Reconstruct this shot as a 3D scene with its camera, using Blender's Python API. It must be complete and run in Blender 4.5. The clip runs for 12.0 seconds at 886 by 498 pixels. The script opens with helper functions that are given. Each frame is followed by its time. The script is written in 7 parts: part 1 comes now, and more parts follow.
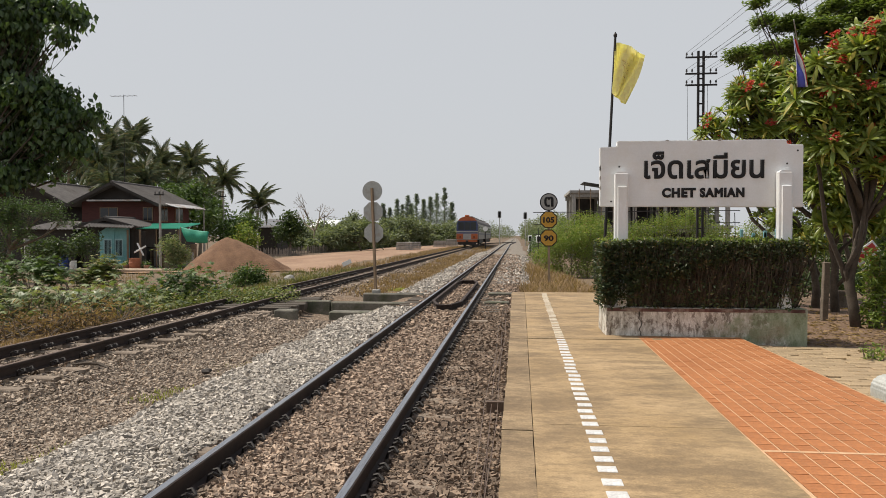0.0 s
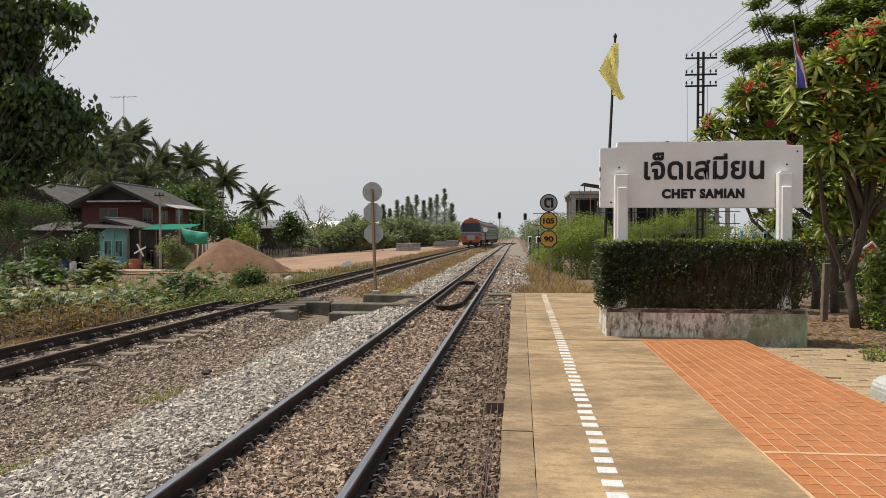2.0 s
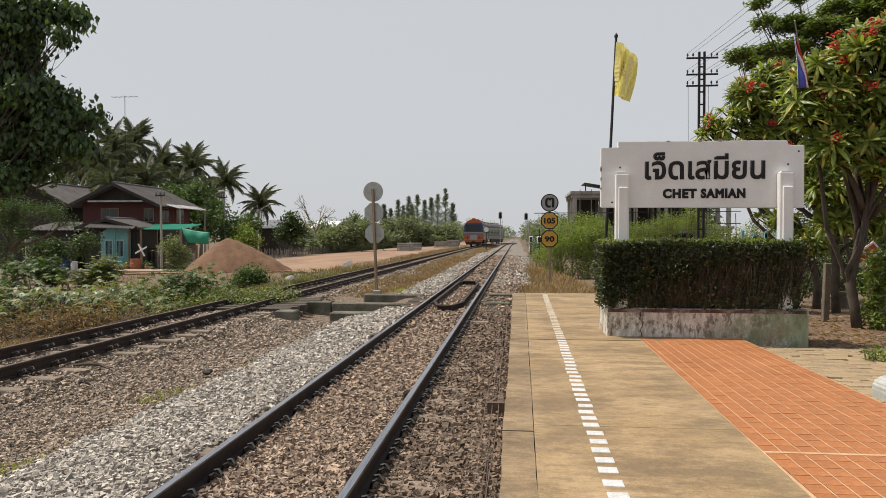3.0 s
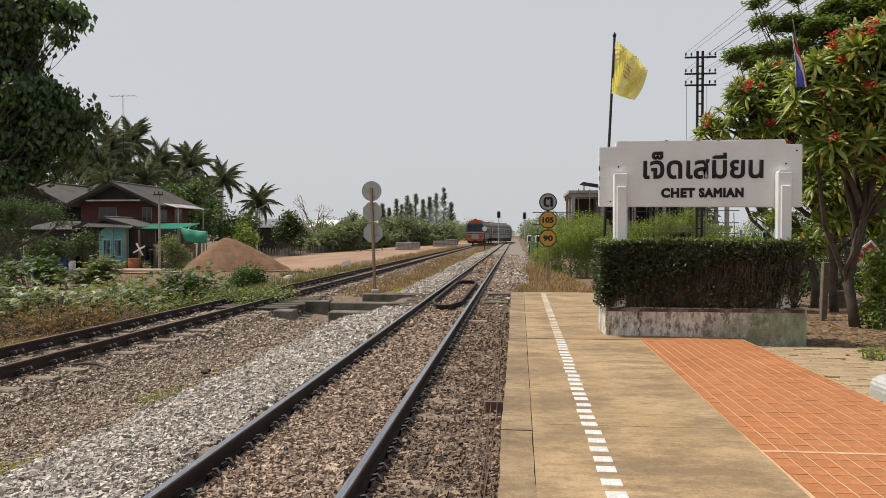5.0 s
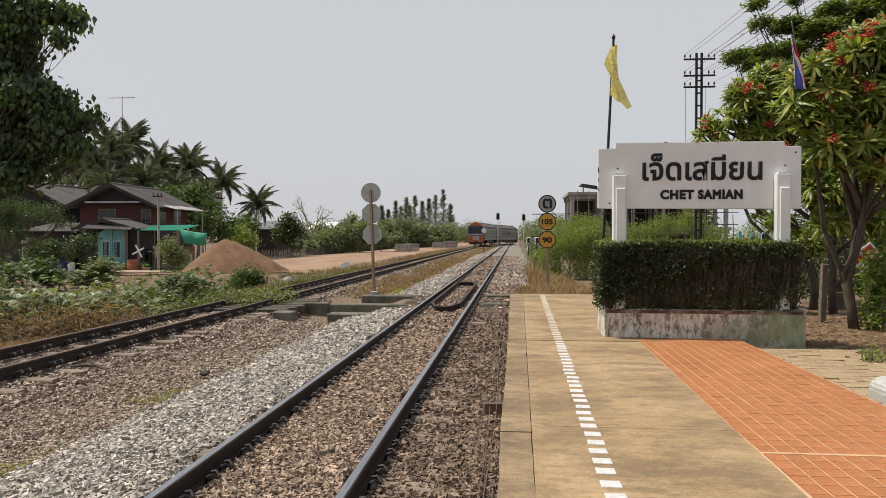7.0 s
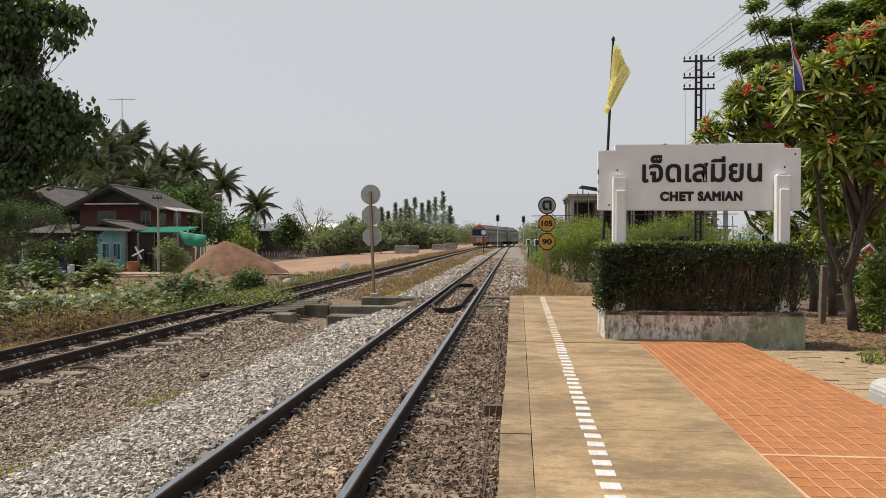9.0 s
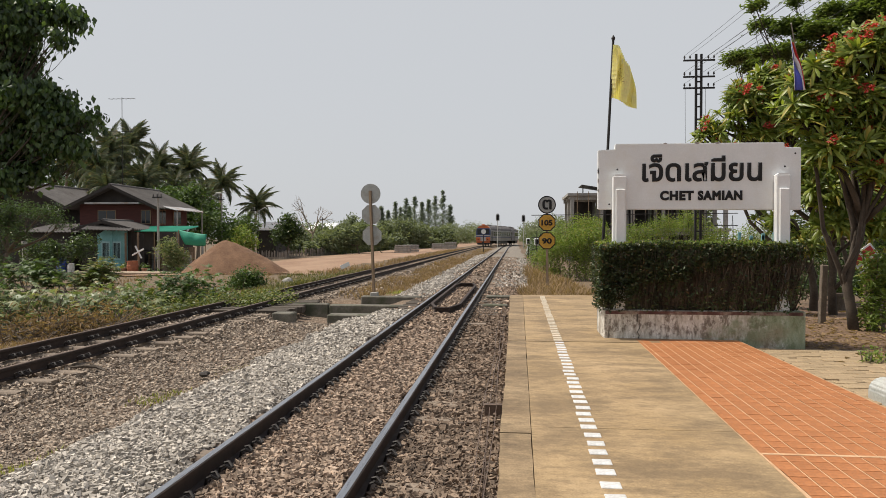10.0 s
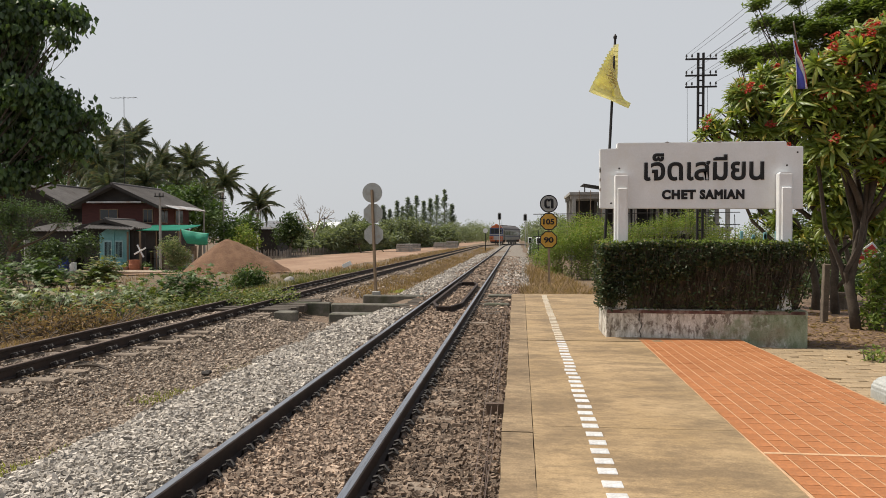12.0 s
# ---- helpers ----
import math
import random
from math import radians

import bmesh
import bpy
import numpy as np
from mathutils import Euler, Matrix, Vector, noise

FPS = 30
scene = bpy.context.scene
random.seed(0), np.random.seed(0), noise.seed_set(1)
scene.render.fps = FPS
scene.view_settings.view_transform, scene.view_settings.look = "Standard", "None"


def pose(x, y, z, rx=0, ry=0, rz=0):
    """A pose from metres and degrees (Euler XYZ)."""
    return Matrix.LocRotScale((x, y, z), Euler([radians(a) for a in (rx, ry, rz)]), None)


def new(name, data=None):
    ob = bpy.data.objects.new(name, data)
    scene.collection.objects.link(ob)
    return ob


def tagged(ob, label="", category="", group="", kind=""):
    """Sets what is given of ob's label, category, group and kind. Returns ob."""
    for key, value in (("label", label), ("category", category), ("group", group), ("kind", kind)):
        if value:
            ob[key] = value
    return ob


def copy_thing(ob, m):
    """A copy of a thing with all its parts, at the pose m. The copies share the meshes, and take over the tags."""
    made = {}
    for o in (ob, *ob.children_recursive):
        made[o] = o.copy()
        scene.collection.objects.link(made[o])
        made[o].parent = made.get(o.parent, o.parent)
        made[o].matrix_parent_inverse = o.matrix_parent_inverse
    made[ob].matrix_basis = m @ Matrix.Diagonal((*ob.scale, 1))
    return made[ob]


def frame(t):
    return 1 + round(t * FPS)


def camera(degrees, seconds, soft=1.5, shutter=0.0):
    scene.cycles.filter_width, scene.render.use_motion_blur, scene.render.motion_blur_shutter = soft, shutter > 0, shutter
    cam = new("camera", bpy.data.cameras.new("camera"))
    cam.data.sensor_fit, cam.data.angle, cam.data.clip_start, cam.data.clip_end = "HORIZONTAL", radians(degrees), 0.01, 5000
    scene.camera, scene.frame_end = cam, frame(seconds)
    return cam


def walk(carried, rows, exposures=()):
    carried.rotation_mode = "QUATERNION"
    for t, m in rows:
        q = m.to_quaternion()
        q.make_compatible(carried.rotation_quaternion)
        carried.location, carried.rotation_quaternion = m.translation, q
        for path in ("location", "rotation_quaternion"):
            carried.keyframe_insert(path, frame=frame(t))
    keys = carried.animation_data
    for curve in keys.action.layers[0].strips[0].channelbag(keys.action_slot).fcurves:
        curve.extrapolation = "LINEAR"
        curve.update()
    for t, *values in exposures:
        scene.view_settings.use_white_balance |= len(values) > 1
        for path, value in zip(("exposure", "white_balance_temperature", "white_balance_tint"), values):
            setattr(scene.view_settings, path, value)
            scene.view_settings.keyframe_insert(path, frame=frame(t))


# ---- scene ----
# camera: stands on the platform, turning by a hair as it is held
FOC = 1270.0
cam = camera(2 * math.degrees(math.atan(784 / FOC)), 12.0, 0.8)
EYE = (0.0, 0.0, 1.25)


def aim(dx, dy):
    yaw = math.degrees(math.atan((129 + dx) / FOC))
    down = math.degrees(math.atan((24 - dy) / FOC))
    return pose(*EYE, 90 - down, 0, yaw)


SWAY = [
    (0.0, 0.0, 0.0),
    (0.5, 1.4, 1.4),
    (1.0, 3.0, 0.8),
    (1.5, 1.1, 2.7),
    (2.0, -0.1, 1.6),
    (2.5, -0.8, 1.9),
    (3.0, 1.5, 1.4),
    (5.0, -1.3, 0.1),
    (5.5, -0.4, 1.6),
    (6.0, -1.8, 1.9),
    (6.5, -1.6, 3.1),
    (7.0, -2.7, 3.1),
    (9.0, -3.1, 6.2),
    (9.5, -3.5, 5.1),
    (10.0, -3.1, 4.9),
    (10.5, -3.0, 4.6),
    (11.0, -0.1, 4.6),
    (11.5, 0.1, 3.1),
    (12.0, 0.0, 3.1),
]
walk(cam, [(t, aim(dx, dy)) for t, dx, dy in SWAY])

# hazy daylight: a veiled sky and one high sun over the left-hand side
SUN_DIR = Vector((-0.56, 0.02, 1.0)).normalized()
sun_data = bpy.data.lights.new("sun", "SUN")
sun_data.energy, sun_data.angle, sun_data.color = 4.35, radians(1.2), (1.0, 0.93, 0.82)
sun = new("sun", sun_data)
sun.matrix_world = Matrix.Translation((-40, 30, 60)) @ SUN_DIR.to_track_quat("Z", "Y").to_matrix().to_4x4()
world = bpy.data.worlds.new("sky")
scene.world = world
world.use_nodes = True
wn, wl = world.node_tree.nodes, world.node_tree.links
wn.clear()
sky = wn.new("ShaderNodeTexSky")
sky.sky_type, sky.sun_disc = "NISHITA", False
sky.sun_elevation = math.asin(SUN_DIR.z)
sky.sun_rotation = math.atan2(SUN_DIR.x, SUN_DIR.y)
sky.air_density, sky.dust_density, sky.ozone_density = 1.0, 4.0, 1.0
veil = wn.new("ShaderNodeMix")
veil.data_type = "RGBA"
wtc = wn.new("ShaderNodeTexCoord")
wsep = wn.new("ShaderNodeSeparateXYZ")
wmap = wn.new("ShaderNodeMapRange")
wmap.interpolation_type = "SMOOTHSTEP"
for i, v in enumerate((0.3, 0.9, 0.9, 0.12)):
    wmap.inputs[i + 1].default_value = v
wl.new(wtc.outputs["Generated"], wsep.inputs[0])
wl.new(wsep.outputs[2], wmap.inputs[0])
wl.new(wmap.outputs[0], veil.inputs[0])
veil.inputs[7].default_value = (6.02, 6.18, 6.4, 1)
wback = wn.new("ShaderNodeBackground")
wback.inputs[1].default_value = 0.105
wout = wn.new("ShaderNodeOutputWorld")
wl.new(sky.outputs[0], veil.inputs[6])
wl.new(veil.outputs[2], wback.inputs[0])
wl.new(wback.outputs[0], wout.inputs[0])
scene.view_settings.exposure = 0.0


# ---- materials ----
def nodes_of(name):
    m = bpy.data.materials.new(name)
    m.use_nodes = True
    n, l = m.node_tree.nodes, m.node_tree.links
    n.clear()
    out = n.new("ShaderNodeOutputMaterial")
    b = n.new("ShaderNodeBsdfPrincipled")
    l.new(b.outputs[0], out.inputs[0])
    return m, n, l, b, out


def noise_node(n, l, coord, scale, detail=5, rough=0.6, stretch=None):
    t = n.new("ShaderNodeTexNoise")
    t.inputs["Scale"].default_value, t.inputs["Detail"].default_value, t.inputs["Roughness"].default_value = scale, detail, rough
    if stretch:
        mp = n.new("ShaderNodeMapping")
        mp.inputs["Scale"].default_value = stretch
        l.new(coord, mp.inputs[0])
        coord = mp.outputs[0]
    l.new(coord, t.inputs["Vector"])
    return t


def ramp(n, l, fac, stops):
    r = n.new("ShaderNodeValToRGB")
    e = r.color_ramp.elements
    while len(e) < len(stops):
        e.new(0.5)
    for el, (p, c) in zip(e, stops):
        el.position, el.color = p, (*c, 1)
    l.new(fac, r.inputs[0])
    return r.outputs[0]


def mixc(n, l, fac, a, b, mode="MIX"):
    m = n.new("ShaderNodeMix")
    m.data_type, m.blend_type = "RGBA", mode
    for sock, v in ((m.inputs[0], fac), (m.inputs[6], a), (m.inputs[7], b)):
        if isinstance(v, (int, float)):
            sock.default_value = v
        elif isinstance(v, tuple):
            sock.default_value = (*v, 1)
        else:
            l.new(v, sock)
    return m.outputs[2]


def mat(name, c1, c2, scale=2.0, fine=30.0, rough=0.75, metal=0.0, bump=0.25, dist=0.01, stretch=None, stain=None, stain_scale=0.7, island=0.0, obj_random=0.0, coord="Object", grain=1.0):
    """A surface with broad and fine variation of colour and a fine relief; stain lays patches of a third colour over it."""
    m, n, l, b, out = nodes_of(name)
    tc = n.new("ShaderNodeTexCoord").outputs[coord]
    big = noise_node(n, l, tc, scale, 6, 0.62, stretch)
    small = noise_node(n, l, tc, fine, 4, 0.7, stretch)
    col = ramp(n, l, big.outputs[0], [(0.32, c1), (0.68, c2)])
    dark = ramp(n, l, small.outputs[0], [(0.3, (1 - 0.28 * grain,) * 3), (0.7, (1 + 0.12 * grain,) * 3)])
    col = mixc(n, l, 1.0, col, dark, "MULTIPLY")
    if stain:
        st = noise_node(n, l, tc, stain_scale, 8, 0.7)
        col = mixc(n, l, ramp(n, l, st.outputs[0], [(0.5, (0, 0, 0)), (0.66, (0.9, 0.9, 0.9))]), col, stain)
    if island or obj_random:
        src = n.new("ShaderNodeNewGeometry").outputs["Random Per Island"] if island else n.new("ShaderNodeObjectInfo").outputs["Random"]
        k = island or obj_random
        col = mixc(n, l, 1.0, col, ramp(n, l, src, [(0, (1 - k,) * 3), (1, (1 + k,) * 3)]), "MULTIPLY")
    l.new(col, b.inputs["Base Color"])
    b.inputs["Roughness"].default_value, b.inputs["Metallic"].default_value = rough, metal
    rr = ramp(n, l, small.outputs[0], [(0.2, (max(rough - 0.12, 0.03),) * 3), (0.8, (min(rough + 0.12, 1),) * 3)])
    l.new(rr, b.inputs["Roughness"])
    if bump:
        bp = n.new("ShaderNodeBump")
        bp.inputs["Strength"].default_value, bp.inputs["Distance"].default_value = bump, dist
        l.new(small.outputs[0], bp.inputs["Height"])
        l.new(bp.outputs[0], b.inputs["Normal"])
    return m


def leaf_mat(name, c1, c2, c3=None, rough=0.5, trans=0.3):
    m, n, l, b, out = nodes_of(name)
    rnd = n.new("ShaderNodeNewGeometry").outputs["Random Per Island"]
    stops = [(0.0, c1), (0.85, c2)] + ([(0.97, c3)] if c3 else [])
    col = ramp(n, l, rnd, stops)
    tc = n.new("ShaderNodeTexCoord").outputs["Object"]
    col = mixc(n, l, 1.0, col, ramp(n, l, noise_node(n, l, tc, 1.3, 3).outputs[0], [(0.3, (0.75, 0.75, 0.75)), (0.7, (1.2, 1.2, 1.15))]), "MULTIPLY")
    l.new(col, b.inputs["Base Color"])
    b.inputs["Roughness"].default_value = rough
    tr = n.new("ShaderNodeBsdfTranslucent")
    l.new(mixc(n, l, 1.0, col, (1.3, 1.35, 0.6), "MULTIPLY"), tr.inputs[0])
    mx = n.new("ShaderNodeMixShader")
    mx.inputs[0].default_value = trans
    l.new(b.outputs[0], mx.inputs[1])
    l.new(tr.outputs[0], mx.inputs[2])
    l.new(mx.outputs[0], out.inputs[0])
    return m


def plain(name, c, rough=0.5, metal=0.0):
    return mat(name, tuple(v * 0.92 for v in c), tuple(min(v * 1.06, 1) for v in c), 4, 60, rough, metal, 0.1, 0.002)


# ---- mesh tools ----
def quad_box(bm, x0, x1, y0, y1, z0, z1, m=None):
    vs = [Vector((x, y, z)) for z in (z0, z1) for y in (y0, y1) for x in (x0, x1)]
    if m:
        vs = [m @ v for v in vs]
    v = [bm.verts.new(p) for p in vs]
    for f in ((0, 2, 3, 1), (4, 5, 7, 6), (0, 1, 5, 4), (2, 6, 7, 3), (0, 4, 6, 2), (1, 3, 7, 5)):
        bm.faces.new([v[i] for i in f])
    return v


def rbox(bm, x0, x1, y0, y1, z0, z1, r=0.01, m=None, seg=1):
    """A box with rounded edges."""
    b2 = bmesh.new()
    quad_box(b2, x0, x1, y0, y1, z0, z1)
    bmesh.ops.bevel(b2, geom=list(b2.edges), offset=r, segments=seg, affect="EDGES", profile=0.5)
    if m:
        b2.transform(m)
    merge(bm, b2)
    return bm


def merge(bm, other):
    seen = {v: bm.verts.new(v.co) for v in other.verts}
    for f in other.faces:
        bm.faces.new([seen[v] for v in f.verts])
    other.free()


def tube(bm, pts, radii, n=8, cap=True, roll=0.0):
    """A tapered round bar along points."""
    pts = [Vector(p) for p in pts]
    rings = []
    for i, p in enumerate(pts):
        d = (pts[min(i + 1, len(pts) - 1)] - pts[max(i - 1, 0)]).normalized()
        side = d.cross(Vector((0.31, 0.9, 0.27)))
        side = side.normalized() if side.length > 1e-4 else Vector((1, 0, 0))
        up2 = d.cross(side)
        r = radii[i] if isinstance(radii, (list, tuple)) else radii
        rings.append([bm.verts.new(p + r * (math.cos(2 * math.pi * k / n + roll) * side + math.sin(2 * math.pi * k / n + roll) * up2)) for k in range(n)])
    for a, b in zip(rings, rings[1:]):
        for k in range(n):
            bm.faces.new((a[k], a[(k + 1) % n], b[(k + 1) % n], b[k]))
    if cap:
        bm.faces.new(rings[0][::-1])
        bm.faces.new(rings[-1])
    return bm


def prism(bm, outline, lo, hi, axis="y", m=None):
    """A flat outline given a thickness along an axis. Outline in the other two axes."""
    def at(u, v, w):
        p = {"x": (w, u, v), "y": (u, w, v), "z": (u, v, w)}[axis]
        return m @ Vector(p) if m else Vector(p)
    a = [bm.verts.new(at(u, v, lo)) for u, v in outline]
    b = [bm.verts.new(at(u, v, hi)) for u, v in outline]
    bm.faces.new(a)
    bm.faces.new(b[::-1])
    k = len(a)
    for i in range(k):
        bm.faces.new((a[i], b[i], b[(i + 1) % k], a[(i + 1) % k]))
    bmesh.ops.recalc_face_normals(bm, faces=list(bm.faces))
    return bm


def ngon(cx, cz, r, n, turn=0.0):
    return [(cx + r * math.cos(2 * math.pi * (k + turn) / n), cz + r * math.sin(2 * math.pi * (k + turn) / n)) for k in range(n)]


def mesh_of(bm, name, material, smooth=False):
    me = bpy.data.meshes.new(name)
    bm.to_mesh(me)
    bm.free()
    me.materials.append(material)
    if smooth:
        me.polygons.foreach_set("use_smooth", [True] * len(me.polygons))
    return me


def part(name, bm, material, parent=None, label="", smooth=False):
    ob = new(name, mesh_of(bm, name, material, smooth))
    ob.parent = parent
    if label:
        tagged(ob, label)
    return ob


def thing(name, label, category, group="", m=None, kind=""):
    ob = new(name)
    ob.empty_display_size = 0.2
    if m:
        ob.matrix_basis = m
    return tagged(ob, label, category, group, kind)


def arrays_mesh(name, verts, faces, material, smooth=False):
    """A mesh from numpy arrays: verts (N, 3), faces (M, k)."""
    me = bpy.data.meshes.new(name)
    k = faces.shape[1]
    me.vertices.add(len(verts))
    me.vertices.foreach_set("co", np.ascontiguousarray(verts, dtype=np.float32).ravel())
    me.loops.add(faces.size)
    me.loops.foreach_set("vertex_index", np.ascontiguousarray(faces, dtype=np.int32).ravel())
    me.polygons.add(len(faces))
    me.polygons.foreach_set("loop_start", np.arange(0, faces.size, k, dtype=np.int32))
    me.update(calc_edges=True)
    me.materials.append(material)
    me.polygons.foreach_set("use_smooth", [smooth] * len(me.polygons))
    return me


def rotations(rng, n, tilt=1.0):
    """n random turns about z followed by tilts up to about tilt radians."""
    a, t, b = rng.uniform(0, 2 * np.pi, n), rng.normal(0, tilt, n), rng.uniform(0, 2 * np.pi, n)
    def rz(v):
        c, s, o, i = np.cos(v), np.sin(v), np.zeros(n), np.ones(n)
        return np.stack([np.stack([c, -s, o], -1), np.stack([s, c, o], -1), np.stack([o, o, i], -1)], 1)
    c, s, o, i = np.cos(t), np.sin(t), np.zeros(n), np.ones(n)
    rx = np.stack([np.stack([i, o, o], -1), np.stack([o, c, -s], -1), np.stack([o, s, c], -1)], 1)
    return rz(a) @ rx @ rz(b)


LEAF = np.array([[0, 0, 0], [0.5, 0.42, 0.07], [0, 1.0, -0.1], [-0.5, 0.42, 0.07]])


def leaves(rng, centres, length, width, tilt=0.9, spread=0.25):
    """Folded leaves at the centres: verts and faces."""
    n = len(centres)
    k = rng.uniform(1 - spread, 1 + spread, n)[:, None, None]
    base = LEAF[None] * np.array([width, length, length])[None, None] * k
    v = np.einsum("nij,nkj->nki", rotations(rng, n, tilt), base) + centres[:, None, :]
    f = np.arange(4 * n).reshape(n, 4)
    return v.reshape(-1, 3), np.concatenate([f[:, [0, 1, 2]], f[:, [0, 2, 3]]])


def hanging_leaves(rng, centres, length, width, tilt=0.5, spread=0.3):
    """Leaves that hang from their stalks, tips down."""
    n = len(centres)
    k = rng.uniform(1 - spread, 1 + spread, n)[:, None, None]
    base = np.stack([LEAF[:, 0] * width, LEAF[:, 2] * length, -LEAF[:, 1] * length], -1)[None] * k
    v = np.einsum("nij,nkj->nki", rotations(rng, n, tilt), base) + centres[:, None, :]
    f = np.arange(4 * n).reshape(n, 4)
    return v.reshape(-1, 3), np.concatenate([f[:, [0, 1, 2]], f[:, [0, 2, 3]]])


def palmate_leaves(rng, centres, radius, lobes=7):
    """Broad leaves cut into pointed lobes, held out flat or drooping a little."""
    n, m = len(centres), 2 * lobes
    a = 2 * np.pi * np.arange(m) / m
    r = np.where(np.arange(m) % 2 == 0, 1.0, 0.42) * (0.85 + 0.25 * np.cos(a))
    ring = np.stack([r * np.cos(a), r * np.sin(a), -0.28 * r], -1)
    base = np.concatenate([np.zeros((1, 3)), ring])[None] * (radius * rng.uniform(0.5, 1.2, n))[:, None, None]
    v = np.einsum("nij,nkj->nki", rotations(rng, n, 0.45), base) + centres[:, None, :]
    i = np.arange(m)
    f = np.stack([np.zeros(m, int), 1 + i, 1 + (i + 1) % m], -1)
    return v.reshape(-1, 3), (f[None] + ((m + 1) * np.arange(n))[:, None, None]).reshape(-1, 3)


def in_blobs(rng, blobs, n, clump=0.0, per=12, shell=0.5):
    """Points in ellipsoids (x, y, z, rx, ry, rz), denser towards their skins, gathered in clumps."""
    w = np.array([b[3] * b[4] * b[5] for b in blobs]) ** 0.75
    m = max(1, n // per) if clump else n
    which = rng.choice(len(blobs), m, p=w / w.sum())
    d = rng.normal(size=(m, 3))
    d /= np.linalg.norm(d, axis=1)[:, None]
    r = rng.uniform(0, 1, m) ** shell
    B = np.array(blobs, dtype=float)[which]
    p = B[:, :3] + d * r[:, None] * B[:, 3:]
    if clump:
        p = np.repeat(p, per, axis=0) + rng.normal(0, clump, (m * per, 3))
    return p


def limb(bm, rng, a, b, r0, r1, bend=0.15, n=6, sides=6):
    a, b = Vector(a), Vector(b)
    L = (b - a).length
    pts = []
    off = Vector(rng.normal(0, bend * L, 3)) * 0.5
    off2 = Vector(rng.normal(0, bend * L, 3)) * 0.25
    for i in range(n + 1):
        t = i / n
        pts.append(a.lerp(b, t) + off * math.sin(math.pi * t) + off2 * math.sin(2 * math.pi * t))
    tube(bm, pts, [r0 + (r1 - r0) * i / n for i in range(n + 1)], sides)
    return pts


def tree(name, label, category, base, blobs, leaf_m, bark_m, count, length, width, trunk_r, seed, fork=0.4, clump=0.3, per=14, tilt=0.9, shell=0.45, group="", hang=False):
    """A tapered trunk with limbs into each ellipsoid of the crown, and a crown of many leaves in clumps."""
    rng = np.random.default_rng(seed)
    t = thing(name, label, category, group, Matrix.Translation(base))
    bx = Vector(base)
    rel = [(b[0] - bx.x, b[1] - bx.y, b[2] - bx.z, b[3], b[4], b[5]) for b in blobs]
    mid = Vector(np.mean([r[:3] for r in rel], axis=0))
    top = Vector((mid.x * 0.4, mid.y * 0.4, mid.z * fork))
    bm = bmesh.new()
    limb(bm, rng, (0, 0, -0.15), top, trunk_r, trunk_r * 0.75, 0.06, 6, 9)
    for r in rel:
        c = Vector(r[:3])
        pts = limb(bm, rng, top, c, trunk_r * 0.55, trunk_r * 0.15, 0.1, 6, 6)
        for _ in range(5):
            e = c + Vector(rng.normal(0, 0.45, 3) * np.array(r[3:]))
            limb(bm, rng, pts[rng.integers(2, 6)], e, trunk_r * 0.16, trunk_r * 0.04, 0.12, 4, 4)
    part("trunk", bm, bark_m, t, smooth=True)
    v, f = (hanging_leaves if hang else leaves)(rng, in_blobs(rng, rel, count, clump, per, shell), length, width, tilt)
    crown = new("crown", arrays_mesh("crown", v, f, leaf_m))
    crown.parent = t
    return t


# ---- palette ----
M_ballast = mat("ballast_stone", (0.2, 0.14, 0.098), (0.4, 0.305, 0.228), 6, 70, 0.9, 0, 0.4, 0.004, island=0.6)
M_oily = mat("oily_stone", (0.12, 0.085, 0.06), (0.27, 0.2, 0.145), 6, 70, 0.9, 0, 0.4, 0.004, island=0.6)
M_clean = mat("clean_stone", (0.32, 0.285, 0.24), (0.52, 0.475, 0.415), 6, 70, 0.9, 0, 0.4, 0.004, island=0.5)
M_grey = mat("grey_stone", (0.235, 0.185, 0.14), (0.4, 0.328, 0.255), 6, 70, 0.9, 0, 0.4, 0.004, island=0.6)
M_rail = mat("rusty_rail", (0.028, 0.019, 0.015), (0.055, 0.034, 0.026), 9, 80, 0.75, 0.2, 0.3, 0.002)
M_railtop = mat("polished_rail", (0.36, 0.36, 0.38), (0.48, 0.48, 0.5), 3, 60, 0.3, 1.0, 0.05, 0.001, (1, 0.05, 1))
M_railrust = mat("dull_rail", (0.11, 0.075, 0.06), (0.17, 0.12, 0.09), 3, 60, 0.55, 0.3, 0.1, 0.001)
M_sleeper = mat("sleeper_concrete", (0.16, 0.125, 0.095), (0.26, 0.205, 0.155), 4, 50, 0.9, 0, 0.4, 0.004, obj_random=0.15)
M_clip = plain("clip_iron", (0.03, 0.026, 0.024), 0.6, 0.3)


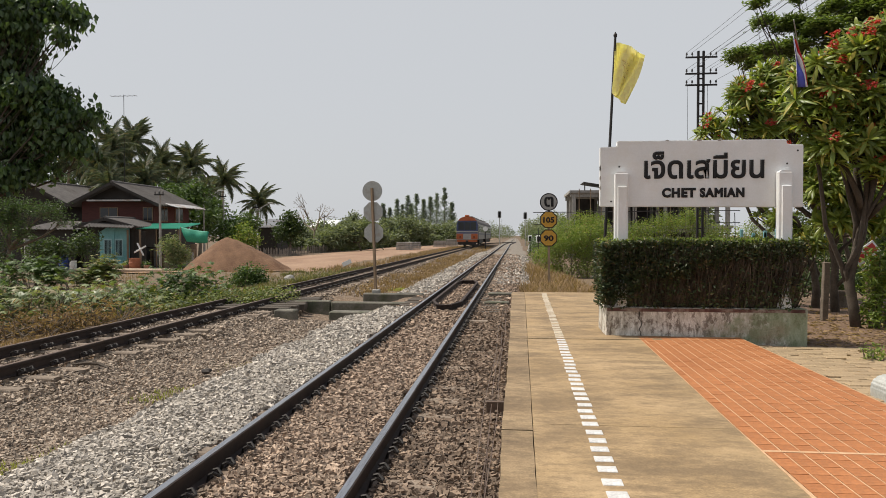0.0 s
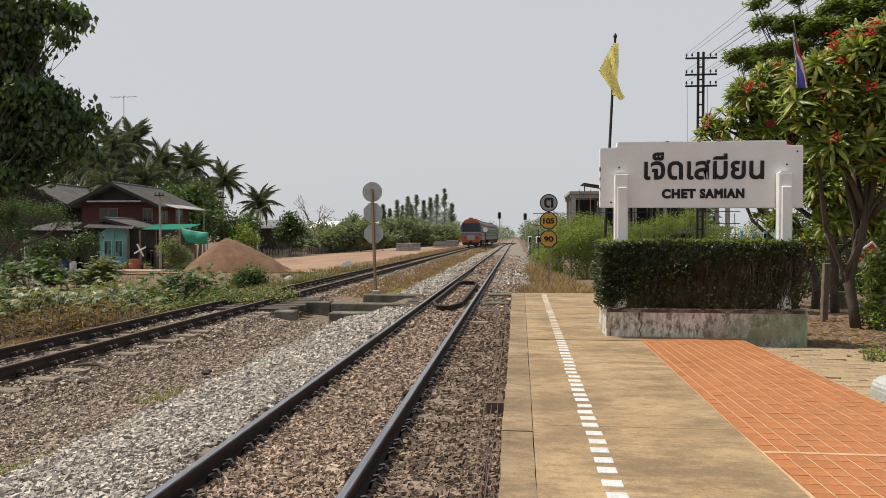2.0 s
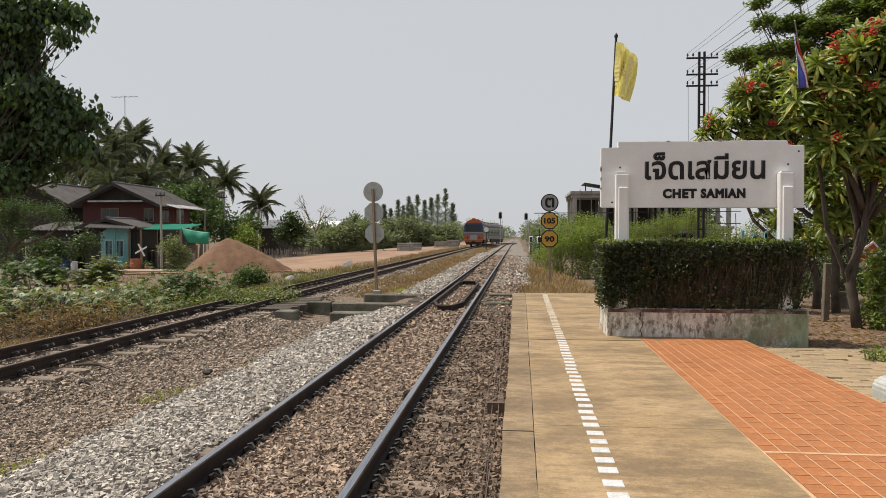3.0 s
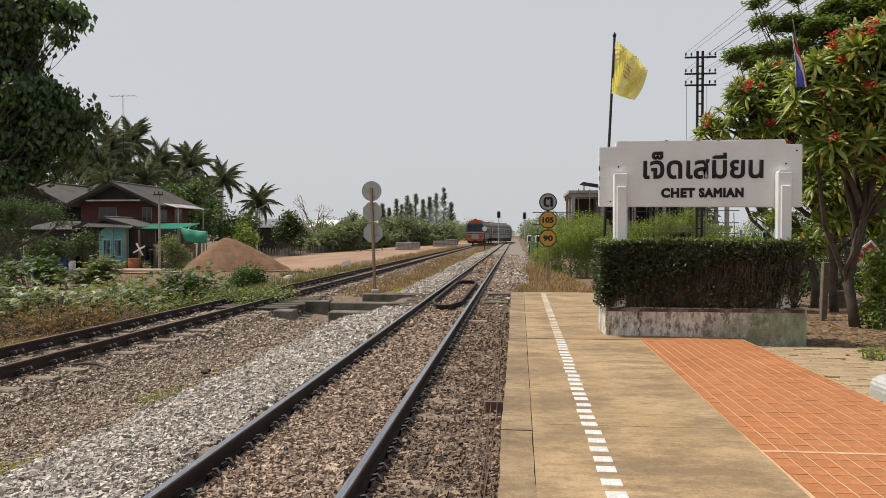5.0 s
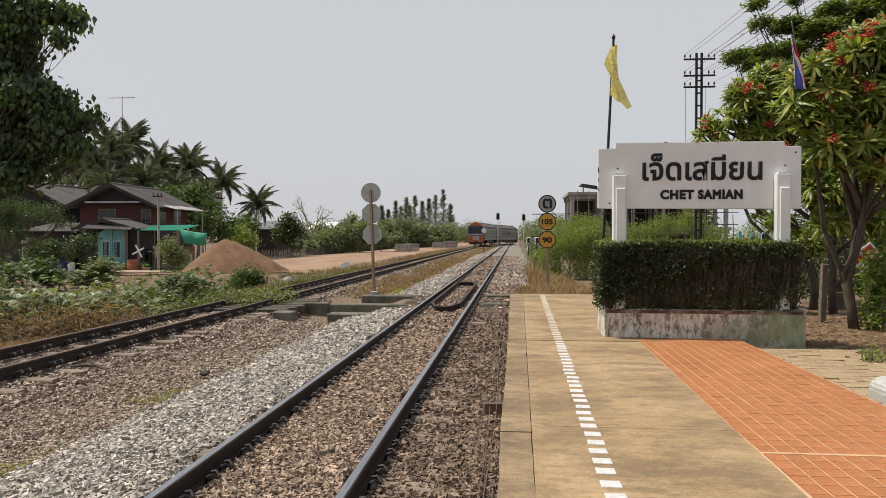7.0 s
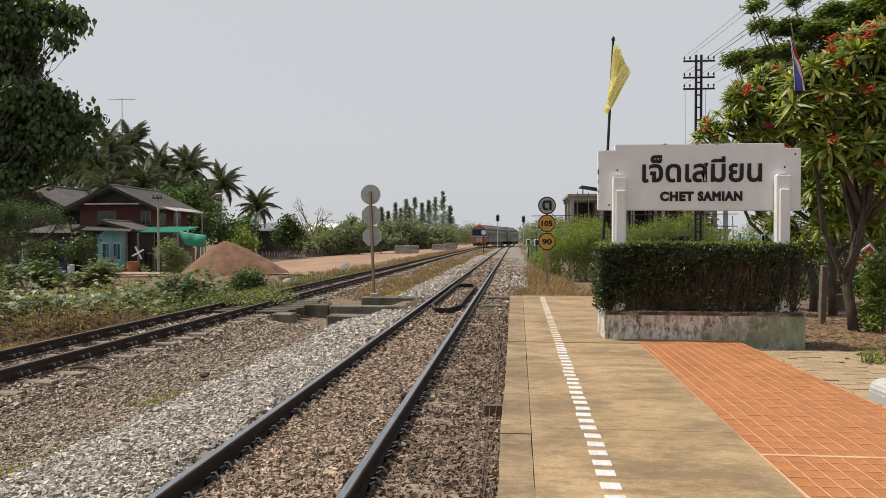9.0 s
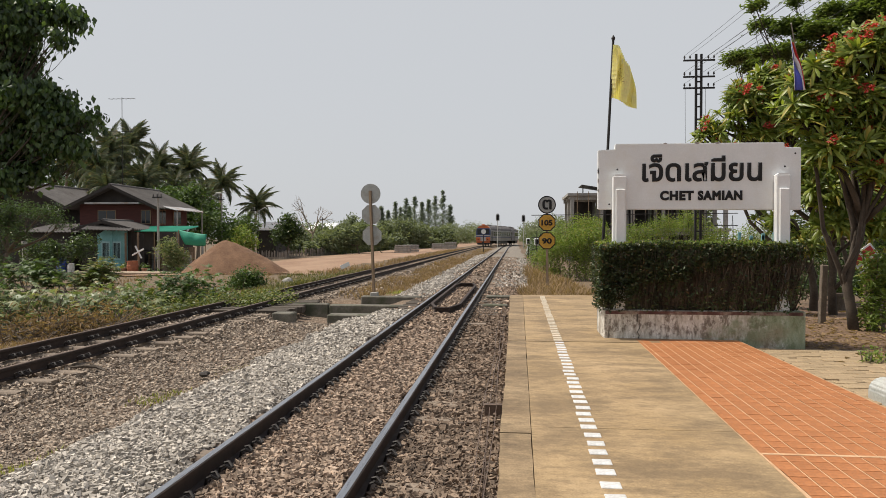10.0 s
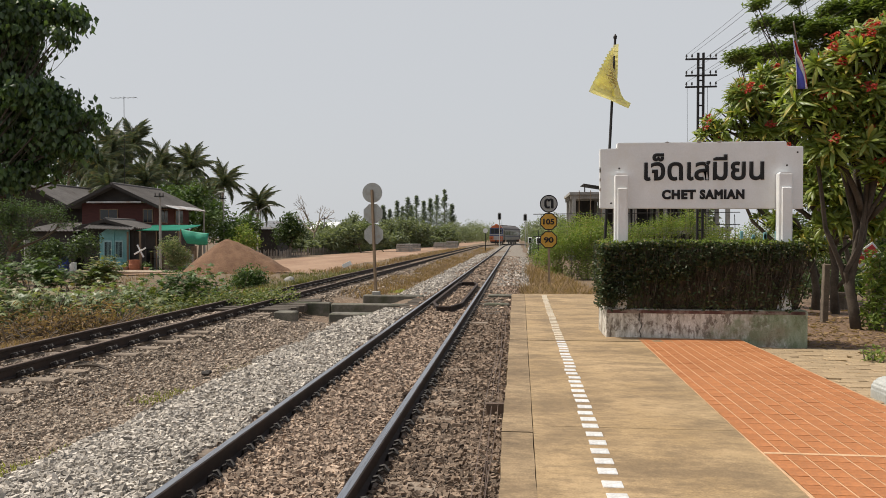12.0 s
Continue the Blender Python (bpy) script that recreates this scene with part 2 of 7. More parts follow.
def worn_concrete(name, c1, c2, dark):
    """Cast concrete, rain-streaked across, with dark blotches and a sandy grain."""
    m, n, l, b, out = nodes_of(name)
    pos = n.new("ShaderNodeTexCoord").outputs["Object"]
    broad = noise_node(n, l, pos, 0.8, 7, 0.65)
    streak = noise_node(n, l, pos, 2.0, 12, 0.78, (0.85, 1.5, 1))
    blotch = noise_node(n, l, pos, 1.1, 12, 0.74, (0.85, 1.3, 1))
    grain = noise_node(n, l, pos, 90, 3, 0.7)
    pits = noise_node(n, l, pos, 28, 6, 0.75)
    col = ramp(n, l, broad.outputs[0], [(0.33, c1), (0.67, c2)])
    col = mixc(n, l, ramp(n, l, streak.outputs[0], [(0.45, (0, 0, 0)), (0.61, (0.66, 0.66, 0.66))]), col, dark)
    col = mixc(n, l, ramp(n, l, blotch.outputs[0], [(0.49, (0, 0, 0)), (0.59, (0.72, 0.72, 0.72))]), col, dark)
    scuff = noise_node(n, l, pos, 5.5, 8, 0.72, (0.7, 1.6, 1))
    col = mixc(n, l, ramp(n, l, scuff.outputs[0], [(0.5, (0, 0, 0)), (0.62, (0.4, 0.4, 0.4))]), col, dark)
    col = mixc(n, l, 1.0, col, ramp(n, l, grain.outputs[0], [(0.3, (0.78, 0.78, 0.78)), (0.7, (1.16, 1.16, 1.16))]), "MULTIPLY")
    col = mixc(n, l, 1.0, col, ramp(n, l, pits.outputs[0], [(0.3, (0.82, 0.8, 0.78)), (0.6, (1.05, 1.05, 1.05))]), "MULTIPLY")
    l.new(col, b.inputs["Base Color"])
    b.inputs["Roughness"].default_value = 0.88
    bp = n.new("ShaderNodeBump")
    bp.inputs["Strength"].default_value, bp.inputs["Distance"].default_value = 0.4, 0.004
    l.new(pits.outputs[0], bp.inputs["Height"])
    l.new(bp.outputs[0], b.inputs["Normal"])
    return m


M_plat = worn_concrete("platform_concrete", (0.31, 0.212, 0.102), (0.435, 0.312, 0.172), (0.165, 0.115, 0.064))
M_edge = worn_concrete("platform_edge_concrete", (0.24, 0.165, 0.088), (0.37, 0.27, 0.155), (0.115, 0.08, 0.046))
M_tie = mat("tarred_timber", (0.05, 0.04, 0.03), (0.11, 0.088, 0.066), 4, 50, 0.85, 0, 0.4, 0.004, (0.5, 4, 4))
M_white_tile = mat("white_tile", (0.56, 0.55, 0.53), (0.68, 0.67, 0.65), 5, 50, 0.5, 0, 0.05, 0.001, obj_random=0.06)
M_red = mat("terracotta_tile", (0.35, 0.13, 0.042), (0.45, 0.182, 0.066), 2.0, 60, 0.7, 0, 0.1, 0.002, obj_random=0.06)
M_grout = mat("sandy_grout", (0.5, 0.3, 0.16), (0.6, 0.4, 0.24), 4, 60, 0.9, 0, 0.2, 0.002)
M_white = mat("white_paint", (0.70, 0.715, 0.71), (0.79, 0.80, 0.795), 2.2, 45, 0.6, 0, 0.15, 0.002, stain=(0.68, 0.67, 0.63), stain_scale=1.6, grain=0.2)
M_black = plain("black_paint", (0.008, 0.008, 0.009), 0.75)


def flaking_paint():
    """White limewash flaking off grey plaster, with moss towards one end and rusty dribbles."""
    m, n, l, b, out = nodes_of("flaking_limewash")
    pos = n.new("ShaderNodeTexCoord").outputs["Object"]
    f1, f2, f3 = noise_node(n, l, pos, 8, 12, 0.78, (1.3, 1, 0.7)), noise_node(n, l, pos, 11, 10, 0.78, (1.8, 1, 0.5)), noise_node(n, l, pos, 60, 3, 0.7)
    moss, big = noise_node(n, l, pos, 2.2, 8, 0.7), noise_node(n, l, pos, 1.7, 5, 0.6)
    white = ramp(n, l, f2.outputs[0], [(0.34, (0.3, 0.27, 0.21)), (0.46, (0.52, 0.49, 0.42)), (0.6, (0.78, 0.76, 0.7))])
    plaster = ramp(n, l, f2.outputs[0], [(0.35, (0.1, 0.085, 0.07)), (0.65, (0.3, 0.25, 0.2))])
    col = mixc(n, l, ramp(n, l, f1.outputs[0], [(0.5, (0, 0, 0)), (0.56, (0.95, 0.95, 0.95))]), white, plaster)
    sep = n.new("ShaderNodeSeparateXYZ")
    l.new(pos, sep.inputs[0])
    add = n.new("ShaderNodeMath")
    add.operation = "MULTIPLY_ADD"
    add.inputs[1].default_value = 0.16
    l.new(sep.outputs[0], add.inputs[0])
    l.new(moss.outputs[0], add.inputs[2])
    col = mixc(n, l, ramp(n, l, add.outputs[0], [(0.55, (0, 0, 0)), (0.68, (0.75, 0.75, 0.75))]), col, (0.2, 0.25, 0.13))
    col = mixc(n, l, ramp(n, l, big.outputs[0], [(0.55, (0, 0, 0)), (0.68, (0.5, 0.5, 0.5))]), col, (0.3, 0.2, 0.14))
    col = mixc(n, l, 1.0, col, ramp(n, l, f3.outputs[0], [(0.3, (0.8, 0.8, 0.8)), (0.7, (1.1, 1.1, 1.1))]), "MULTIPLY")
    l.new(col, b.inputs["Base Color"])
    b.inputs["Roughness"].default_value = 0.9
    bp = n.new("ShaderNodeBump")
    bp.inputs["Strength"].default_value, bp.inputs["Distance"].default_value = 0.5, 0.006
    l.new(f1.outputs[0], bp.inputs["Height"])
    l.new(bp.outputs[0], b.inputs["Normal"])
    return m


M_base = flaking_paint()
M_dirt = mat("dry_earth", (0.24, 0.15, 0.085), (0.34, 0.225, 0.13), 1.2, 30, 0.95, 0, 0.6, 0.01)
M_palesoil = mat("pale_soil", (0.27, 0.2, 0.14), (0.4, 0.32, 0.24), 1.5, 20, 0.95, 0, 0.4, 0.01)
M_roadm = mat("laterite_road", (0.235, 0.135, 0.08), (0.36, 0.24, 0.155), 0.35, 6, 0.95, 0, 0.4, 0.02, (1, 0.3, 1))
M_sand = mat("laterite_sand", (0.15, 0.078, 0.042), (0.26, 0.146, 0.08), 1.8, 16, 0.95, 0, 1.0, 0.07)
M_bark = mat("grey_bark", (0.12, 0.095, 0.07), (0.2, 0.16, 0.12), 5, 40, 0.9, 0, 0.6, 0.01)
M_palebark = mat("pale_bark", (0.25, 0.2, 0.15), (0.36, 0.3, 0.23), 5, 40, 0.9, 0, 0.5, 0.01)
M_darkbark = mat("dark_bark", (0.05, 0.038, 0.028), (0.105, 0.082, 0.06), 5, 40, 0.9, 0, 0.6, 0.01)
M_twig = mat("brown_twig", (0.045, 0.036, 0.026), (0.14, 0.115, 0.085), 6, 40, 0.9, 0, 0.4, 0.004, island=0.5)
M_conc = mat("grey_concrete", (0.30, 0.29, 0.26), (0.42, 0.4, 0.37), 1.5, 30, 0.9, 0, 0.3, 0.005, stain=(0.2, 0.19, 0.17), stain_scale=1.1)
M_steel = mat("dark_steel", (0.02, 0.019, 0.018), (0.035, 0.03, 0.028), 4, 60, 0.6, 0.3, 0.1, 0.002)
M_wood = mat("old_wood", (0.17, 0.12, 0.075), (0.28, 0.2, 0.13), 3, 50, 0.85, 0, 0.4, 0.004, (4, 4, 0.5))
L_dark = leaf_mat("dark_leaf", (0.03, 0.055, 0.018), (0.085, 0.125, 0.04), None, 0.42, 0.3)
L_mid = leaf_mat("mid_leaf", (0.045, 0.085, 0.022), (0.11, 0.17, 0.05), None, 0.5, 0.3)
L_bright = leaf_mat("bright_leaf", (0.1, 0.16, 0.03), (0.27, 0.34, 0.08), (0.32, 0.26, 0.11), 0.5, 0.4)
L_pale = leaf_mat("pale_leaf", (0.12, 0.165, 0.075), (0.26, 0.3, 0.16), (0.36, 0.31, 0.2), 0.45, 0.3)
L_canopy = leaf_mat("canopy_leaf", (0.06, 0.1, 0.028), (0.17, 0.225, 0.065), None, 0.45, 0.4)
M_oldconc = mat("old_concrete", (0.085, 0.08, 0.062), (0.2, 0.185, 0.15), 2.5, 30, 0.95, 0, 0.5, 0.008, stain=(0.06, 0.07, 0.035), stain_scale=2.2)
M_worn_tile = mat("worn_tile", (0.5, 0.43, 0.32), (0.6, 0.53, 0.42), 5, 50, 0.7, 0, 0.1, 0.001, obj_random=0.1)
L_hedge = leaf_mat("hedge_leaf", (0.02, 0.034, 0.01), (0.06, 0.085, 0.026), (0.14, 0.1, 0.05), 0.5, 0.2)
L_plum = leaf_mat("long_leaf", (0.1, 0.15, 0.028), (0.33, 0.39, 0.085), (0.5, 0.4, 0.1), 0.38, 0.45)
L_palm = leaf_mat("palm_leaf", (0.075, 0.1, 0.062), (0.17, 0.2, 0.125), (0.28, 0.22, 0.12), 0.5, 0.25)
L_dry = leaf_mat("dry_grass", (0.17, 0.112, 0.062), (0.31, 0.21, 0.118), None, 0.8, 0.3)
L_grass = leaf_mat("green_grass", (0.07, 0.085, 0.025), (0.2, 0.19, 0.075), (0.3, 0.23, 0.11), 0.6, 0.35)
# leaves of distant trees, with the air's haze put into the base colour
L_far_haze = leaf_mat("far_leaf_haze", (0.12, 0.15, 0.09), (0.23, 0.26, 0.165), None, 0.7, 0.35)
L_shade = leaf_mat("shade_leaf", (0.025, 0.05, 0.018), (0.095, 0.155, 0.048), None, 0.36, 0.28)
L_verge = leaf_mat("verge_leaf", (0.06, 0.095, 0.022), (0.2, 0.23, 0.07), (0.33, 0.28, 0.13), 0.5, 0.3)
L_weed = leaf_mat("weed_leaf", (0.2, 0.23, 0.05), (0.34, 0.35, 0.1), None, 0.6, 0.35)
# casuarina grey-green, lightened further to paint distance haze
L_needle_haze = leaf_mat("needle_leaf_haze", (0.14, 0.175, 0.155), (0.22, 0.26, 0.23), None, 0.7, 0.4)

# ---- plan, in metres: x across the line, y along it ----
RAIL_Z = -0.23
MAIN_X, LOOP_X, HALF, HALF_LOOP = -1.526, -6.28, 0.54, 0.488
PLAT_X0, PLAT_END = -0.08, 15.9


def ground_z(x, y):
    """Height of the ground: track bed, lower fields beside it, the yard behind the platform."""
    def step(a, b, v):
        t = min(max((v - a) / (b - a), 0), 1)
        return t * t * (3 - 2 * t)
    left = -0.42 - 0.10 * step(-2.9, -4.0, x) + 0.06 * step(-4.2, -5.2, x) - 0.22 * step(-7.3, -10.0, x) - 0.2 * step(-13, -24, x)
    left -= 0.17 * step(-5.4, -5.0, x) * step(-2.9, -3.4, x) * step(14.2, 15.2, y) * step(19.6, 18.9, y)
    yard = -0.11 + 0.02 * math.sin(x * 1.7) * math.sin(y * 0.9)
    beyond = -0.46 - 0.15 * step(0.5, 3.0, x)
    right = yard + (beyond - yard) * step(15.0, 17.5, y)
    z = left + (right - left) * step(-0.1, 0.4, x) if y > 15 else (left if x < 0.6 else right)
    return z + 0.03 * noise.noise((x * 0.5, y * 0.5, 0)) * (1 if x < -3.4 or y > 20 else 0.3)


def ease(a, b, v):
    t = min(max((v - a) / (b - a), 0), 1)
    return t * t * (3 - 2 * t)


def main_x(y):
    return MAIN_X + 0.95 * ease(118, 172, y)


def loop_x(y):
    return LOOP_X + (main_x(y) - LOOP_X) * ease(127, 168, y)


def build_ground():
    def axis(lo, hi, fine_lo, fine_hi, stepsize, grow):
        v = list(np.arange(fine_lo, fine_hi + 1e-6, stepsize))
        s, a = stepsize, fine_lo
        while a > lo:
            s *= grow
            a = max(a - s, lo)
            v.insert(0, a)
        s, a = stepsize, v[-1]
        while a < hi:
            s *= grow
            a = min(a + s, hi)
            v.append(a)
        return v
    xs = axis(-2500, 2500, -26, 9, 0.25, 1.25)
    ys = axis(-2500, 3500, 0, 60, 0.4, 1.2)
    verts = np.array([(x, y, ground_z(x, y)) for y in ys for x in xs])
    w = len(xs)
    i = np.arange((len(ys) - 1) * (w - 1))
    a = (i // (w - 1)) * w + i % (w - 1)
    faces = np.stack([a, a + 1, a + w + 1, a + w], -1)
    m, n, l, b, out = nodes_of("ground_earth")
    pos = n.new("ShaderNodeNewGeometry").outputs["Position"]
    n1, n2, n3 = noise_node(n, l, pos, 0.35, 8, 0.7), noise_node(n, l, pos, 14, 5, 0.7), noise_node(n, l, pos, 55, 3, 0.7)
    earth = ramp(n, l, n1.outputs[0], [(0.35, (0.095, 0.056, 0.034)), (0.65, (0.2, 0.125, 0.075))])
    cells = n.new("ShaderNodeTexVoronoi")
    cells.inputs["Scale"].default_value = 38
    l.new(pos, cells.inputs["Vector"])
    shade = n.new("ShaderNodeSeparateColor")
    l.new(cells.outputs["Color"], shade.inputs[0])
    # gravel tones kept low to paint shade in deep gaps; cell borders darker
    gravel = ramp(n, l, shade.outputs[0], [(0.0, (0.09, 0.062, 0.043)), (0.5, (0.21, 0.155, 0.11)), (1.0, (0.42, 0.34, 0.26))])
    gravel = mixc(n, l, ramp(n, l, n1.outputs[0], [(0.45, (0, 0, 0)), (0.6, (0.55, 0.55, 0.55))]), gravel, (0.34, 0.225, 0.14))
    gravel = mixc(n, l, 1.0, gravel, ramp(n, l, cells.outputs["Distance"], [(0.25, (1.1, 1.1, 1.1)), (0.6, (0.55, 0.5, 0.45))]), "MULTIPLY")
    dry = ramp(n, l, n2.outputs[0], [(0.3, (0.095, 0.068, 0.038)), (0.7, (0.2, 0.142, 0.085))])
    sep = n.new("ShaderNodeSeparateXYZ")
    l.new(pos, sep.inputs[0])
    wob = n.new("ShaderNodeMath")
    wob.operation = "MULTIPLY_ADD"
    wob.inputs[1].default_value = 3.0
    l.new(n1.outputs[0], wob.inputs[0])
    l.new(sep.outputs[0], wob.inputs[2])
    def rise(lo, hi):
        mr = n.new("ShaderNodeMapRange")
        mr.inputs[1].default_value, mr.inputs[2].default_value = lo, hi
        l.new(wob.outputs[0], mr.inputs[0])
        return mr.outputs[0]
    col = mixc(n, l, rise(-7.6, -5.6), dry, gravel)
    col = mixc(n, l, rise(1.2, 2.2), col, earth)
    far = n.new("ShaderNodeMapRange")
    far.inputs[1].default_value, far.inputs[2].default_value = 17.0, 24.0
    l.new(sep.outputs[1], far.inputs[0])
    patch = ramp(n, l, n1.outputs[0], [(0.4, (0.35, 0.35, 0.35)), (0.6, (0.9, 0.9, 0.9))])
    col = mixc(n, l, mixc(n, l, 1.0, far.outputs[0], patch, "MULTIPLY"), col, dry)
    col = mixc(n, l, 1.0, col, ramp(n, l, n3.outputs[0], [(0.3, (0.7, 0.7, 0.7)), (0.7, (1.15, 1.15, 1.15))]), "MULTIPLY")
    l.new(col, b.inputs["Base Color"])
    b.inputs["Roughness"].default_value = 0.95
    bp = n.new("ShaderNodeBump")
    bp.inputs["Strength"].default_value, bp.inputs["Distance"].default_value = 0.7, 0.03
    l.new(n2.outputs[0], bp.inputs["Height"])
    l.new(bp.outputs[0], b.inputs["Normal"])
    ob = new("ground", arrays_mesh("ground", verts, faces, m, True))
    tagged(ob, "dry sandy ground with gravel along the railway", "ground", kind="structure")


build_ground()

RAIL_PROFILE = [(-0.05, -0.145), (0.05, -0.145), (0.05, -0.133), (0.009, -0.12), (0.008, -0.04), (0.032, -0.03), (0.032, -0.003), (0.026, 0), (-0.026, 0), (-0.032, -0.003), (-0.032, -0.03), (-0.008, -0.04), (-0.009, -0.12), (-0.05, -0.133)]


def sweep(bm, path, profile):
    rings = []
    for i, (x, y, z) in enumerate(path):
        a, b = Vector(path[max(i - 1, 0)]), Vector(path[min(i + 1, len(path) - 1)])
        d = (b - a).normalized()
        side = Vector((d.y, -d.x, 0)).normalized()
        rings.append([bm.verts.new(Vector((x, y, z)) + side * u + Vector((0, 0, w))) for u, w in profile])
    k = len(profile)
    for a, b in zip(rings, rings[1:]):
        for i in range(k):
            bm.faces.new((a[i], b[i], b[(i + 1) % k], a[(i + 1) % k]))
    bm.faces.new(rings[0])
    bm.faces.new(rings[-1][::-1])
    bmesh.ops.recalc_face_normals(bm, faces=list(bm.faces))


def track(name, label, centre, ys, top_m, half):
    t = thing(name, label, "railway track", kind="structure")
    for s in (-1, 1):
        path = [(centre(y) + s * half, y, RAIL_Z) for y in ys]
        bm = bmesh.new()
        sweep(bm, path, RAIL_PROFILE)
        r = part("rail", bm, M_rail, t)
        bm = bmesh.new()
        sweep(bm, [(x, y, z + 0.003) for x, y, z in path], [(-0.024, 0), (0.024, 0), (0.024, -0.002), (-0.024, -0.002)])
        part("running_surface", bm, top_m, r, "worn steel running surface")
    return t


far_y = [-18.0] + [float(v) for v in range(0, 110, 15)] + [float(v) for v in range(110, 420, 6)]
main_track = track("main_track", "metre-gauge track with polished rails on concrete sleepers", main_x, far_y, M_railtop, HALF)
loop_track = track("loop_track", "rusty metre-gauge loop track on concrete sleepers", loop_x, [v for v in far_y if v < 170], M_railrust, HALF_LOOP)


# ---- platform ----
def joint_x(y):
    """The joint between the edge strip and the slab, which widens slowly along the platform."""
    return 0.101 + 0.0072 * (y - 3.4)


def build_platform():
    t = thing("platform", "low tan concrete platform with an uneven edge strip", "platform", kind="structure")
    bm = bmesh.new()
    prism(bm, [(joint_x(-6.0) + 0.004, -6.0), (2.73, -6.0), (2.73, 4.775), (joint_x(4.775) + 0.004, 4.775)], -0.5, 0.0, "z")
    part("slab", bm, M_plat, t)
    bm = bmesh.new()
    prism(bm, [(joint_x(4.781) + 0.004, 4.781), (2.73, 4.781), (2.73, 8.74), (joint_x(8.74) + 0.004, 8.74)], -0.5, 0.0, "z")
    part("slab", bm, M_plat, t)
    bm = bmesh.new()
    prism(bm, [(joint_x(8.752) + 0.004, 8.752), (1.9, 8.752), (1.9, PLAT_END), (joint_x(PLAT_END) + 0.004, PLAT_END)], -0.5, 0.004, "z")
    part("slab", bm, M_plat, t)
    # edge strip, cast in lengths, the outer side a little ragged
    y, k = -6.0, 0
    rng = np.random.default_rng(4)
    for y1 in (-2.0, 2.35, 4.6, 6.85, 8.745, 12.4, PLAT_END):
        bm = bmesh.new()
        n = max(2, int((y1 - y) / 0.25))
        outer = [(PLAT_X0 + rng.normal(0, 0.006), y + 0.006 + (y1 - y - 0.012) * i / n) for i in range(n + 1)]
        inner = [(joint_x(q) - 0.001 + 0.004 * noise.noise((q * 2.5, 0, 7)) + rng.normal(0, 0.0025), q) for _, q in outer]
        prism(bm, outer + inner[::-1], -0.5, 0.002 + 0.003 * (k % 2), "z")
        part("edge_block", bm, M_edge, t)
        y, k = y1, k + 1
    return t


platform = build_platform()
# ---- track details ----
def sleepers(owner, centre, y0, y1, pitch, half_len, width, top, material, name="sleeper"):
    bm = bmesh.new()
    prism(bm, [(-width / 2, top - 0.16), (width / 2, top - 0.16), (width / 2 - 0.02, top - 0.015), (width / 2 - 0.035, top), (-width / 2 + 0.035, top), (-width / 2 + 0.02, top - 0.015)], -half_len, half_len, "x")
    me = mesh_of(bm, name, material)
    rng = np.random.default_rng(int(abs(y0) * 10) + 3)
    y = y0
    while y < y1:
        s = new(name, me)
        s.parent = owner
        s.matrix_basis = pose(centre(y) + rng.normal(0, 0.012), y + rng.normal(0, 0.012), rng.normal(0, 0.006), 0, rng.normal(0, 0.3), rng.normal(0, 0.6))
        y += pitch


def clips(owner, centre, y0, y1, pitch, shifts, half):
    bm = bmesh.new()
    pts = [(0.012, 0, 0.0), (0.03, -0.028, 0.045), (0.055, -0.03, 0.06), (0.085, -0.008, 0.035), (0.085, 0.02, 0.035), (0.055, 0.042, 0.06), (0.02, 0.045, 0.05)]
    tube(bm, pts, 0.0095, 6)
    me = mesh_of(bm, "clip", M_clip)
    y = y0
    while y < y1:
        for s in (-1, 1):
            for d in shifts:
                c = new("clip", me)
                c.parent = owner
                c.matrix_basis = pose(centre(y) + s * half + 0.04, y + d, RAIL_Z - 0.136) @ Matrix.Scale(1.15, 4)
        y += pitch


sleepers(main_track, main_x, -9.8, 15.2, 0.6, 1.0, 0.22, -0.378, M_sleeper)
sleepers(main_track, main_x, 15.3, 22.6, 0.44, 1.18, 0.24, -0.372, M_tie, "bridge_timber")
sleepers(main_track, main_x, 23.0, 100, 0.6, 1.0, 0.25, -0.378, M_sleeper)
clips(main_track, main_x, 1.6, 30, 0.6, (-0.09, 0.13), HALF)
sleepers(loop_track, loop_x, -9.6, 46, 0.6, 1.0, 0.2, -0.392, M_sleeper)
clips(loop_track, loop_x, 6.0, 30, 0.6, (-0.06, 0.08), HALF_LOOP)


def build_guard_rails():
    t = thing("guard_rail", "closed frame of rusty guard rail between the running rails", "guard rail")
    pts = [(-1.86, 16.2), (-1.66, 15.2), (-1.40, 15.2), (-1.22, 16.0), (-1.21, 22.7), (-1.34, 23.5), (-1.76, 23.5), (-1.86, 22.7)]
    for a, b in zip(pts, pts[1:] + pts[:1]):
        bm = bmesh.new()
        sweep(bm, [(*a, RAIL_Z + 0.01), (*b, RAIL_Z + 0.01)], RAIL_PROFILE)
        part("rail_length", bm, M_rail, t)


build_guard_rails()


